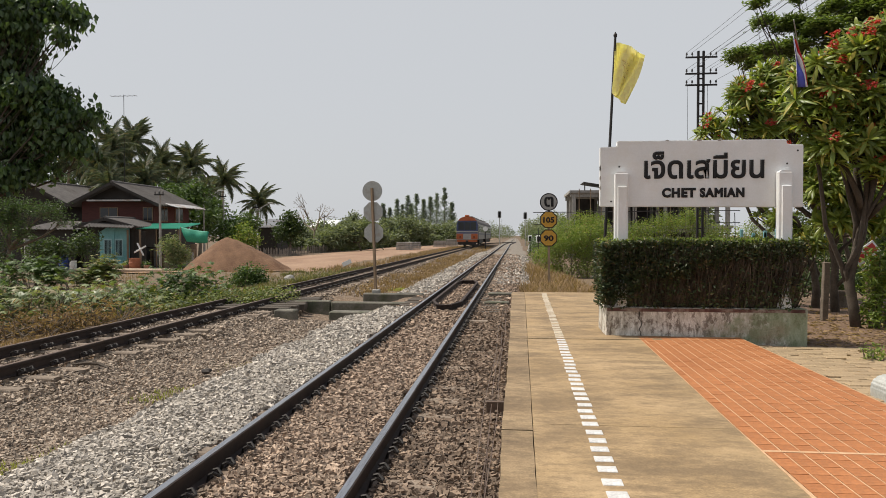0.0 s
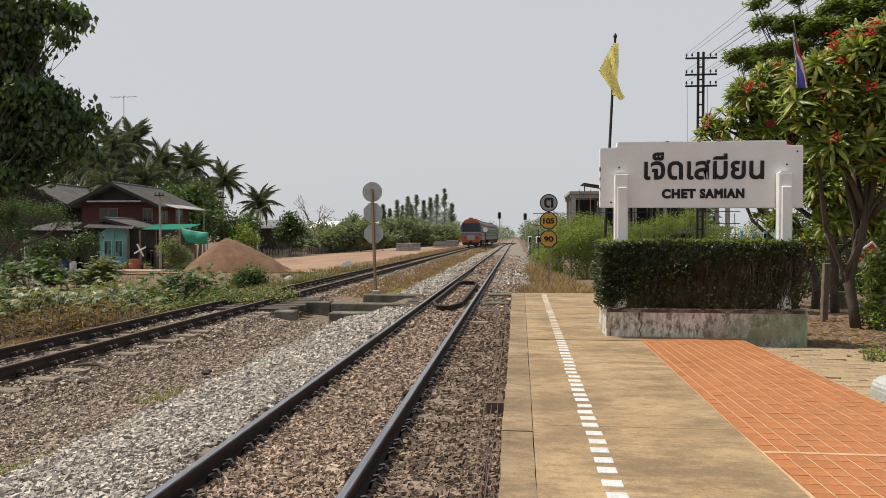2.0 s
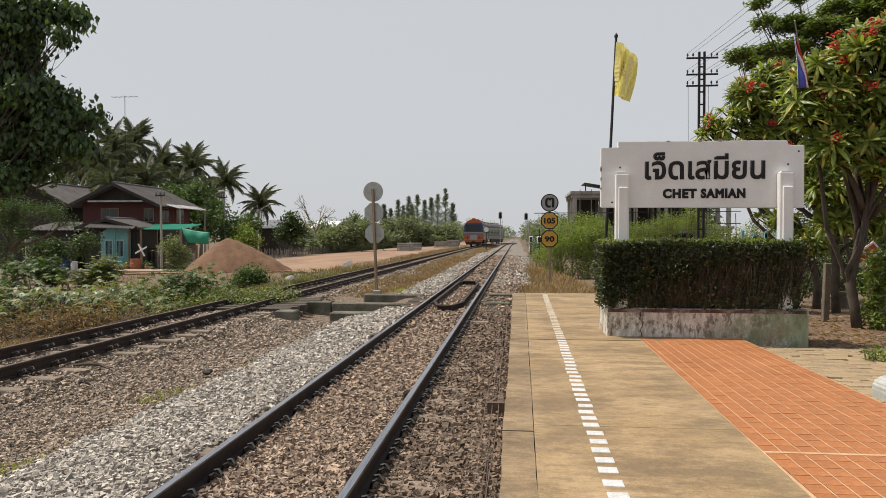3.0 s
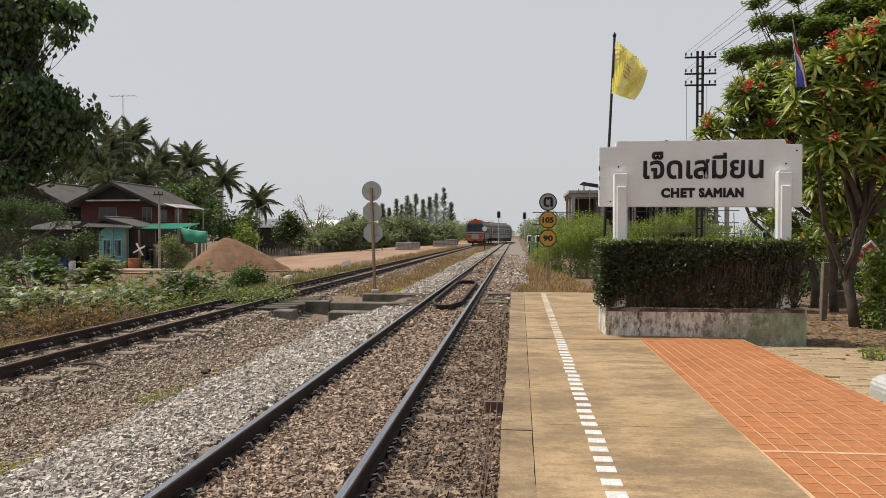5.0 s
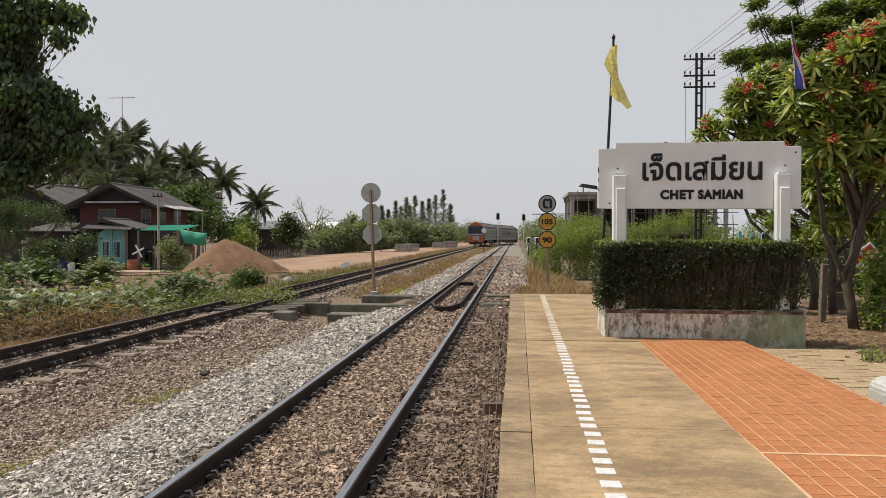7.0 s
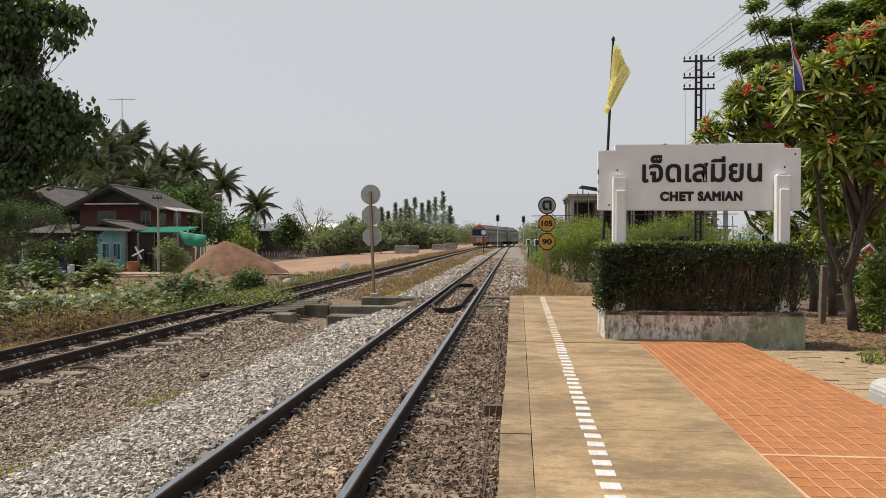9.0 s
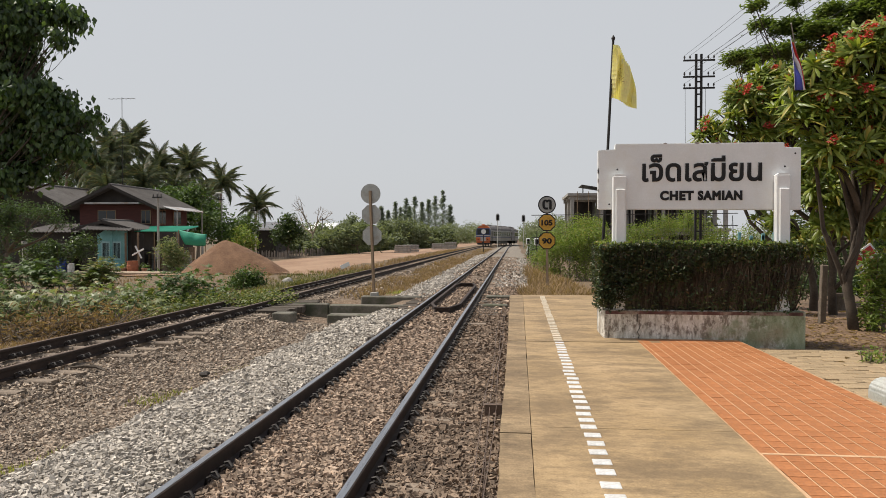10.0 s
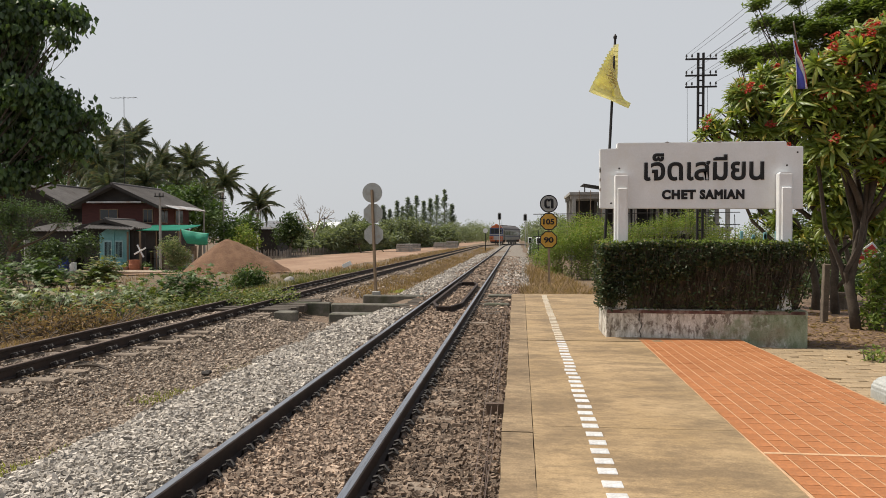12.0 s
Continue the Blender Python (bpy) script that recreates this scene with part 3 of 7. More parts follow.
def stones(name, label, material, seed, patches, size):
    """Loose angular stones lying on the bed: patches (x0, x1, y0, y1, count, extra height)."""
    rng = np.random.default_rng(seed)
    # a stone: a slanted three-sided block, six corners and eight faces
    block = np.array([(math.cos(a), math.sin(a), z) for z in (-0.75, 0.75) for a in (0.0, 2.1, 4.2)]) * 0.95
    kinds = [block * rng.uniform(0.75, 1.15, (6, 1)) + rng.normal(0, 0.14, (6, 3)) for _ in range(18)]
    tris = np.array([(0, 2, 1), (3, 4, 5), (0, 1, 4), (0, 4, 3), (1, 2, 5), (1, 5, 4), (2, 0, 3), (2, 3, 5)])
    V, Q, off = [], [], 0
    for x0, x1, y0, y1, cnt, lift, grow in patches:
        p = np.stack([rng.uniform(x0, x1, cnt), rng.uniform(y0, y1, cnt), np.zeros(cnt)], -1)
        # ragged borders
        keep = np.array([noise.noise((a * 1.4, b * 1.4, seed)) > -0.75 + 1.1 * max(0, abs((a - (x0 + x1) / 2) / (x1 - x0)) * 2 - 0.7) / 0.3 * 0.75 for a, b, _ in p])
        p = p[keep]
        n = len(p)
        s = rng.uniform(0.6, 1.35, n) * size * grow
        p[:, 2] = [ground_z(a, b) for a, b, _ in p]
        p[:, 2] += lift + rng.uniform(-0.3, 0.55, n) * s
        # none on the rail heads
        for c in (MAIN_X - HALF, MAIN_X + HALF, LOOP_X - HALF_LOOP, LOOP_X + HALF_LOOP):
            near = np.abs(p[:, 0] - c) < 0.07
            p[near, 2] = -0.6
        k = np.array(kinds)[rng.integers(0, 18, n)] * (rng.uniform(0.65, 1.45, (n, 1, 3)) * np.array([1.1, 1.1, 0.7]) * s[:, None, None] * 0.55)
        v = np.einsum("nij,nkj->nki", rotations(rng, n, 0.55), k) + p[:, None, :]
        V.append(v.reshape(-1, 3))
        Q.append((tris[None] + (6 * np.arange(n))[:, None, None]).reshape(-1, 3) + off)
        off += 6 * n
    ob = new(name, arrays_mesh(name, np.concatenate(V), np.concatenate(Q), material))
    return tagged(ob, label, "ballast", kind="stuff")


stones("brown_ballast", "brown-grey crushed stone ballast between the rails", M_ballast, 11, [
    (-3.3, -0.02, -8.0, 2.6, 1800, 0.02, 1.6), (-2.08, -1.02, 2.6, 7.0, 19500, 0.045, 0.66), (-2.08, -1.02, 7.0, 12.0, 14000, 0.045, 0.8), (-2.08, -1.02, 12.0, 24.0, 7000, 0.04, 1.2), (-2.75, -2.0, 2.6, 7.0, 8500, 0.012, 0.66), (-2.7, -2.0, 7.0, 16.0, 8000, 0.012, 0.85), (-2.65, 0.2, 16.0, 30.0, 6500, 0.012, 1.4), (-2.7, 0.3, 30.0, 60.0, 4000, 0.02, 2.0)], 0.049)
stones("oily_ballast", "dark oil-stained ballast between the rail and the platform", M_oily, 14, [
    (-1.05, 0.02, 2.6, 6.0, 12500, 0.024, 0.68), (-1.05, 0.02, 6.0, 10.0, 9200, 0.022, 0.8), (-1.05, 0.02, 10.0, 16.5, 5600, 0.012, 1.0)], 0.049)
stones("pale_ballast", "fresh pale limestone ballast heaped along the track shoulder", M_clean, 12, [
    (-3.55, -2.25, 2.6, 6.5, 17000, 0.045, 0.64), (-3.5, -2.25, 6.5, 11.0, 14000, 0.045, 0.74), (-3.45, -2.3, 11.0, 16.0, 8000, 0.045, 0.95), (-3.4, -2.3, 19.5, 32.0, 6200, 0.04, 1.15), (-3.4, -2.3, 32.0, 70.0, 4000, 0.04, 1.8), (-0.8, 0.9, 24.0, 60.0, 4200, 0.02, 1.5)], 0.05)
stones("grey_ballast", "weathered brownish gravel between the two tracks", M_grey, 13, [
    (-7.4, -3.0, -8.0, 3.4, 1800, 0.0, 1.5), (-5.6, -2.9, 3.4, 7.0, 23000, -0.004, 0.52), (-5.6, -3.0, 7.0, 11.0, 16500, -0.004, 0.64), (-5.6, -3.2, 11.0, 15.8, 10000, 0.0, 0.82), (-7.3, -5.0, 6.0, 11.0, 11000, 0.025, 0.75), (-7.3, -5.0, 11.0, 20.0, 9000, 0.03, 1.0), (-7.6, -4.2, 20.0, 45.0, 2600, 0.015, 1.5)], 0.05)


def build_culvert():
    t = thing("culvert", "weathered concrete culvert walls crossing under the tracks", "culvert")
    for name, b in (("headwall", (-4.15, -2.5, 19.2, 19.5, -0.9, -0.33)), ("headwall", (-4.45, -2.6, 16.95, 17.2, -1.0, -0.36)), ("step", (-4.2, -3.1, 15.8, 16.2, -1.0, -0.47)),
                    ("wing_wall", (-5.35, -4.47, 16.95, 17.15, -1.0, -0.33)), ("abutment_block", (-5.2, -4.75, 15.0, 15.36, -1.0, -0.36)), ("headwall", (-0.75, -0.15, 17.0, 17.25, -0.8, -0.32)), ("headwall", (-0.75, 0.1, 19.3, 19.6, -0.8, -0.3))):
        bm = bmesh.new()
        rbox(bm, *b, 0.025)
        part(name, bm, M_oldconc, t)
    for i in range(7):
        bm = bmesh.new()
        y = 15.4 + 0.42 * i
        rbox(bm, -7.3, -5.0 + 0.05 * (i % 3), y, y + 0.24, -0.5, -0.345, 0.012)
        part("bridge_timber", bm, M_tie, t, "dark weathered timber")


build_culvert()


# ---- platform surface ----
def dash_line():
    bm = bmesh.new()
    rbox(bm, -0.052, 0.052, -0.047, 0.047, -0.01, 0.004, 0.003)
    me = mesh_of(bm, "white_tile", M_white_tile)
    worn = me.copy()
    worn.materials.clear()
    worn.materials.append(M_worn_tile)
    rng = np.random.default_rng(5)
    y = -5.54
    while y < 15.6:
        o = new("white_tile", me if y < 8.7 else worn)
        o.parent = platform
        o.matrix_basis = pose(0.487 + 0.0095 * (y - 3.6) + rng.normal(0, 0.004), y + rng.normal(0, 0.006), 0.001 + (0.004 if y > 8.7 else 0), 0, 0, rng.normal(0, 0.8))
        y += 0.1845


dash_line()


def red_paving():
    """Tile columns square to the outer edge; the inner column is cut along the slab's slanting side."""
    inner = lambda y: 1.403 + 0.0171 * (y - 3.55)
    outer, end = 2.725, 9.08
    bm = bmesh.new()
    prism(bm, [(inner(-5.98), -5.98), (outer, -5.98), (outer, end), (inner(end), end)], -0.02, 0.003, "z")
    t = part("red_paving", bm, M_grout)
    tagged(t, "ribbed terracotta tile strip set into the platform", "paving", kind="structure")
    w, d = 0.108, 0.135
    def tile_bm(width):
        b2 = bmesh.new()
        for i in range(3):
            y0 = -d / 2 + 0.0035 + i * (d - 0.007) / 3
            quad_box(b2, -width / 2 + 0.0055, width / 2 - 0.0055, y0, y0 + (d - 0.007) / 3 - 0.0012, 0.0, 0.0043)
        quad_box(b2, -width / 2 + 0.0055, width / 2 - 0.0055, -d / 2 + 0.003, d / 2 - 0.003, -0.002, 0.004)
        return b2
    me = mesh_of(tile_bm(w), "tile", M_red)
    rng = np.random.default_rng(6)
    rest = bmesh.new()
    for r in range(-52, 60):
        y = 1.05 + d * (r + 0.5)
        if y > 9.02:
            continue
        for c in range(14):
            x1 = outer - 0.008 - w * c
            x0 = max(x1 - w, inner(y) - 0.002)
            if x1 - x0 < 0.025:
                continue
            x, cut = (x0 + x1) / 2, x1 - x0
            if 16 <= r < 41:
                o = new("tile", me if cut > w - 0.001 else mesh_of(tile_bm(cut), "tile", M_red))
                o.parent = t
                o.matrix_basis = pose(x, y, 0.001 + rng.normal(0, 0.0006), rng.normal(0, 0.15), rng.normal(0, 0.15), 0)
            else:
                quad_box(rest, -cut / 2 + 0.0055, cut / 2 - 0.0055, -d / 2 + 0.0035, d / 2 - 0.0035, 0.0, 0.004, pose(x, y, 0.001 + rng.normal(0, 0.0006)))
    bm = bmesh.new()
    quad_box(bm, inner(4.3) + 0.01, outer - 0.01, 4.27, 4.30, 0.0, 0.0075)
    part("cement_joint", bm, M_grout, t)
    o = part("tile_field", rest, M_red, t)
    tagged(o, kind="stuff")


red_paving()


def yard_pavers():
    t = thing("yard_paving", "sandy concrete pavers half buried in earth", "paving", kind="structure")
    rng = np.random.default_rng(8)
    bm = bmesh.new()
    rbox(bm, -0.1, 0.1, -0.05, 0.05, -0.05, 0.0, 0.006)
    me = mesh_of(bm, "paver", mat("sandy_paver", (0.3, 0.215, 0.125), (0.4, 0.3, 0.18), 3, 50, 0.9, 0, 0.3, 0.003, obj_random=0.12))
    for r in range(30):
        for c in range(7):
            x, y = 2.85 + 0.205 * c + (r % 2) * 0.1, 5.9 + 0.105 * r
            if noise.noise((x * 1.1, y * 1.1, 5)) + 0.55 - max(0, x - 3.5) * 0.75 < 0:
                continue
            o = new("paver", me)
            o.parent = t
            o.matrix_basis = pose(x, y, -0.085 + rng.normal(0, 0.004), rng.normal(0, 0.8), rng.normal(0, 0.8), rng.normal(0, 1.2))


yard_pavers()


# ---- station name board on its planter ----
def letters(name, text, size, width, m, parent, material, depth=0.006, bold=0.0, space=1.0):
    """Words in the built-in font as a mesh of the given width, standing in the x-z plane."""
    cu = bpy.data.curves.new(name, "FONT")
    cu.body, cu.size, cu.extrude, cu.bevel_depth, cu.space_character, cu.align_x = text, size, depth, bold, space, "CENTER"
    cu.resolution_u, cu.bevel_resolution = 4, 0
    tmp = bpy.data.objects.new(name, cu)
    scene.collection.objects.link(tmp)
    bpy.context.view_layer.update()
    me = bpy.data.meshes.new_from_object(tmp.evaluated_get(bpy.context.evaluated_depsgraph_get()))
    bpy.data.objects.remove(tmp)
    co = np.zeros(len(me.vertices) * 3)
    me.vertices.foreach_get("co", co)
    co = co.reshape(-1, 3)
    co[:, 0] = (co[:, 0] - (co[:, 0].min() + co[:, 0].max()) / 2) * width / np.ptp(co[:, 0])
    co = np.stack([co[:, 0], -co[:, 2], co[:, 1]], -1)
    me.vertices.foreach_set("co", co.ravel())
    me.materials.clear()
    me.materials.append(material)
    ob = new(name, me)
    ob.parent, ob.matrix_basis = parent, m
    return ob


def build_name_board():
    t = thing("station_name_board", "white concrete station name board on two square posts", "station sign", m=Matrix.Translation((2.3, 9.28, -0.1)))
    X, Z = 2.3, -0.1
    bm = bmesh.new()
    out = [(1.06, 1.615), (3.53, 1.60), (3.53, 2.375), (3.335, 2.38), (3.33, 2.44), (1.275, 2.445), (1.27, 2.375), (1.06, 2.37)]
    prism(bm, [(x - X, z - Z) for x, z in out], 0.0, 0.09, "y")
    bmesh.ops.bevel(bm, geom=list(bm.edges), offset=0.008, segments=2, affect="EDGES")
    board = part("board", bm, M_white, t)
    for x in (1.315, 3.285):
        bm = bmesh.new()
        rbox(bm, x - 0.083 - X, x + 0.083 - X, -0.11, -0.002, -0.1, 2.03 - Z, 0.008)
        prism(bm, [(x - 0.083 - X, 2.025 - Z), (x + 0.083 - X, 2.025 - Z), (x + 0.05 - X, 2.05 - Z), (x - 0.05 - X, 2.05 - Z)], -0.105, -0.004, "y")
        post = part("post", bm, M_white, t)
        bm = bmesh.new()
        rbox(bm, x - 0.05 - X, x + 0.062 - X, -0.14, -0.111, 0.3, 1.86 - Z, 0.006)
        part("pilaster", bm, M_white, post)
    letters("station_name_thai", "เจ็ดเสมียน", 0.385, 1.46, pose(2.335 - X, -0.002, 1.972 - Z), t, M_black, 0.004, 0.0085)
    letters("station_name_latin", "CHET", 0.15, 0.415, pose(2.035 - X, -0.002, 1.735 - Z), t, M_black, 0.004, 0.009, 1.15)
    letters("station_name_latin", "SAMIAN", 0.15, 0.54, pose(2.56 - X, -0.002, 1.735 - Z), t, M_black, 0.004, 0.009, 1.15)
    for x, z in ((1.30, 2.12), (3.335, 2.14), (1.2, 1.68), (3.46, 2.3)):
        bm = bmesh.new()
        prism(bm, ngon(x - X, z - Z, 0.012, 8), -0.003, 0.004, "y")
        part("bolt", bm, M_steel, board)
    rng = np.random.default_rng(2)
    for k in range(7):
        bm = bmesh.new()
        x, z = (1.062, rng.uniform(1.7, 2.3)) if k < 4 else (rng.uniform(1.3, 3.3), 2.442)
        prism(bm, [(x - X + 0.022 * rng.uniform(0.5, 1.3) * math.cos(a) * (0.5 if k < 4 else 1.6), z - Z + 0.03 * rng.uniform(0.5, 1.3) * math.sin(a) * (1 if k < 4 else 0.4)) for a in np.linspace(0, 5.6, 8)], -0.0025, 0.003, "y")
        part("chipped_patch", bm, M_conc, board)
    return t


build_name_board()


def build_planter():
    t = thing("planter", "low concrete planter wall with flaking white and green paint", "planter", m=Matrix.Translation((2.3, 9.4, -0.12)))
    def wall(name, x0, x1, y0, y1):
        bm = bmesh.new()
        rbox(bm, x0 - 2.3, x1 - 2.3, y0 - 9.4, y1 - 9.4, -0.1, 0.355 + 0.12, 0.012, None, 2)
        return part(name, bm, M_base, t)
    front = wall("front_wall", 1.12, 3.53, 9.10, 9.22)
    wall("back_wall", 1.12, 3.53, 9.78, 9.9)
    wall("side_wall", 1.115, 1.235, 9.222, 9.778)
    wall("side_wall", 3.415, 3.535, 9.222, 9.778)
    bm = bmesh.new()
    quad_box(bm, 1.24 - 2.3, 3.41 - 2.3, 9.225 - 9.4, 9.775 - 9.4, -0.05, 0.40)
    part("soil", bm, M_dirt, t)
    bm = bmesh.new()
    rbox(bm, -1.165, 1.2, -0.304, -0.299, 0.425, 0.466, 0.002)
    part("painted_band", bm, mat("maroon_band", (0.07, 0.03, 0.026), (0.22, 0.12, 0.1), 5, 30, 0.9, 0, 0.4, 0.004, stain=(0.36, 0.33, 0.28), stain_scale=5), front, "weathered dark red painted band")
    bm = bmesh.new()
    rng = np.random.default_rng(9)
    pts = [(1.545 + rng.normal(0, 0.012) - 0.02 * (z > 0.2), z) for z in np.linspace(0.0, 0.35, 9)]
    out = [(x - 0.004, z) for x, z in pts] + [(x + 0.005, z) for x, z in pts[::-1]]
    prism(bm, [(x - 2.3, z + 0.12) for x, z in out], -0.303, -0.299, "y")
    part("crack", bm, plain("crack_dark", (0.03, 0.027, 0.024), 0.9), front)
    return t


build_planter()


def build_hedge():
    rng = np.random.default_rng(21)
    t = thing("hedge", "clipped dark green hedge, woody and bare low down", "hedge", m=Matrix.Translation((2.25, 9.42, 0.36)))
    # twigs rise from the planter
    bm = bmesh.new()
    for i in range(900):
        x, y = rng.uniform(-1.1, 1.2), rng.uniform(-0.27, 0.3)
        if i % 2 and x < -0.2:
            x = -x
        limb(bm, rng, (x, y, -0.1), (x + rng.normal(0, 0.1), max(-0.44, y + rng.normal(-0.06, 0.12)), rng.uniform(0.4, 0.78)), 0.007, 0.003, 0.08, 3, 3)
    for i in range(1150):
        x, y = rng.uniform(-0.4, 1.2) if i % 4 else rng.uniform(-1.1, 0.1), rng.uniform(-0.43, -0.2)
        limb(bm, rng, (x, max(-0.22, y), 0.01), (x + rng.normal(0, 0.09), max(-0.45, y + rng.normal(-0.03, 0.06)), rng.uniform(0.5, 0.8)), 0.008, 0.003, 0.05, 3, 3)
    part("stem_tangle", bm, M_twig, t)
    n = 125000
    p = rng.uniform((-1.22, -0.47, 0.0), (1.25, 0.42, 0.82), (n, 3))
    edge = np.minimum.reduce([1.22 - np.abs(p[:, 0] - 0.02), 0.445 - np.abs(p[:, 1] + 0.025), 0.82 - p[:, 2]])
    # the leafy skin reaches deep on the shaded end and thins to twigs towards the other
    patchy = np.array([noise.noise((a * 2.2, b * 2.2, c * 3.0)) for a, b, c in p])
    bare = np.clip((p[:, 0] + 1.0) / 1.6, 0, 1)
    line = 0.12 + 0.42 * bare + 0.22 * patchy
    leafy = np.clip((p[:, 2] - line) / 0.16, 0, 1)
    keep = rng.uniform(0, 1, n) < np.clip(0.25 + 0.95 * np.exp(-edge / 0.1), 0, 1) * (0.16 + 0.84 * leafy)
    p = p[keep]
    bump = np.array([noise.noise((a * 3, b * 3, c * 3)) for a, b, c in p])
    p[:, 1] += 0.06 * bump
    p[:, 2] += 0.035 * bump
    v, f = leaves(rng, p, 0.042, 0.026, 1.1)
    o = new("foliage", arrays_mesh("foliage", v, f, L_hedge))
    o.parent = t
    # wispy new shoots over the top
    q = rng.uniform((-1.2, -0.4, 0.76), (1.2, 0.4, 0.84), (6500, 3))
    v, f = leaves(rng, q, 0.05, 0.02, 1.3)
    o = new("shoot_layer", arrays_mesh("shoot_layer", v, f, L_bright))
    o.parent = t
    return t


build_hedge()


# ---- signs and poles along the line ----
M_disc_back = mat("sign_back", (0.42, 0.43, 0.40), (0.52, 0.53, 0.5), 4, 40, 0.6, 0.1, 0.1, 0.002, stain=(0.34, 0.31, 0.26), stain_scale=5)
M_yellow = mat("sign_yellow", (0.62, 0.33, 0.035), (0.72, 0.40, 0.05), 3, 40, 0.5, 0, 0.05, 0.001)
M_disc_grey = mat("sign_grey", (0.34, 0.33, 0.30), (0.42, 0.41, 0.38), 3, 40, 0.55, 0, 0.05, 0.001)


def speed_board(x, y, zs, r, back, foot, label):
    t = thing("speed_board", label, "railway sign", m=Matrix.Translation((x, y, foot)))
    bm = bmesh.new()
    top = zs[0] - foot + (0.08 if back else 0.2)
    lean = -0.10 if back else 0.0
    tube(bm, [(0.02, 0, -0.3), (lean, 0, top)], [0.045, 0.042], 4, True, 0.78)
    part("pole", bm, M_wood, t)
    for k, z in enumerate(zs):
        off = lean * (z - foot) / top
        yy = 0.05 if back else -0.06
        bm = bmesh.new()
        prism(bm, ngon(off, z - foot, r, 28) if k == 0 else ngon(off, z - foot, r * 1.03, 8, 0.5), yy - 0.01, yy + 0.01, "y")
        if back:
            part("plate", bm, M_disc_back, t)
            continue
        rim = part("plate", bm, M_black, t, "black-edged plate")
        bm = bmesh.new()
        prism(bm, ngon(off, z - foot, r * 0.88, 28) if k == 0 else ngon(off, z - foot, r * 0.91, 8, 0.5), yy - 0.016, yy - 0.009, "y")
        part("face", bm, M_disc_grey if k == 0 else M_yellow, rim)
        word = ("ต", "105", "90")[k]
        letters("lettering", word, r * (1.85 if k == 0 else 0.84), r * (1.05 if k == 0 else 1.25 if k == 1 else 1.1), pose(off, yy - 0.018, z - foot - r * (0.48 if k == 0 else 0.3)), rim, M_black, 0.003, 0.013 if k == 0 else 0.009)
    if back:
        bm = bmesh.new()
        rbox(bm, -0.09, 0.12, -0.1, 0.1, -0.3, 0.22, 0.02)
        part("footing", bm, M_conc, t, "stained concrete stump")
    return t


speed_board(1.01, 22.5, (2.285, 1.735, 1.17), 0.275, False, -0.55, "grey disc above yellow speed plates 105 and 90 on a post")
speed_board(-3.83, 19.4, (2.47, 1.9, 1.32), 0.275, True, -0.45, "unpainted backs of three sign plates on a wooden post")


def telegraph_pole(m):
    t = thing("telegraph_pole", "black steel lattice telegraph pole with three crossarms", "pole", m=m)
    for s in (-0.085, 0.085):
        bm = bmesh.new()
        quad_box(bm, s - 0.035, s + 0.035, -0.04, 0.04, -0.5, 7.75)
        part("upright", bm, M_steel, t)
    z = 0.5
    while z < 7.6:
        bm = bmesh.new()
        quad_box(bm, -0.1, 0.1, -0.012, 0.012, z, z + 0.05)
        part("lacing_bar", bm, M_steel, t)
        z += 0.42
    for x in (-0.46, 0.2):
        bm = bmesh.new()
        tube(bm, [(x, -0.08, 6.6), (x + 0.03, -0.06, 3.5), (x * 0.4, -0.06, 0.0)], 0.006, 4)
        part("down_lead", bm, M_steel, t)
    for z in (7.5, 6.95, 6.57):
        bm = bmesh.new()
        rbox(bm, -0.52, 0.52, -0.075, -0.042, z, z + 0.06, 0.006)
        arm = part("crossarm", bm, M_steel, t)
        for x in (-0.48, -0.3, 0.3, 0.48):
            bm = bmesh.new()
            tube(bm, [(x, -0.06, z + 0.06), (x, -0.06, z + 0.1), (x, -0.06, z + 0.11), (x, -0.06, z + 0.19)], [0.012, 0.012, 0.035, 0.022], 7)
            part("insulator", bm, M_steel, arm)


telegraph_pole(pose(6.18, 25.0, -0.3))


def build_wires():
    # the span towards the viewer and the next span away from the viewer
    for x in (-0.48, -0.3, 0.3, 0.48):
        for z in (7.39, 6.84, 6.46):
            if z < 6.6 and abs(x) < 0.4:
                continue
            bm = bmesh.new()
            pts = [(6.18 + x, 24.94 - 50 * i / 24, z - 0.9 * (1 - (2 * i / 24 - 1) ** 2)) for i in range(25)]
            tube(bm, pts, 0.0045, 4, False)
            w = part("telegraph_wire", bm, M_steel)
            tagged(w, "thin sagging telegraph wire strung from the pole", "wire", "telegraph wires")


build_wires()
telegraph_pole(pose(6.18, -25.2, -0.3))


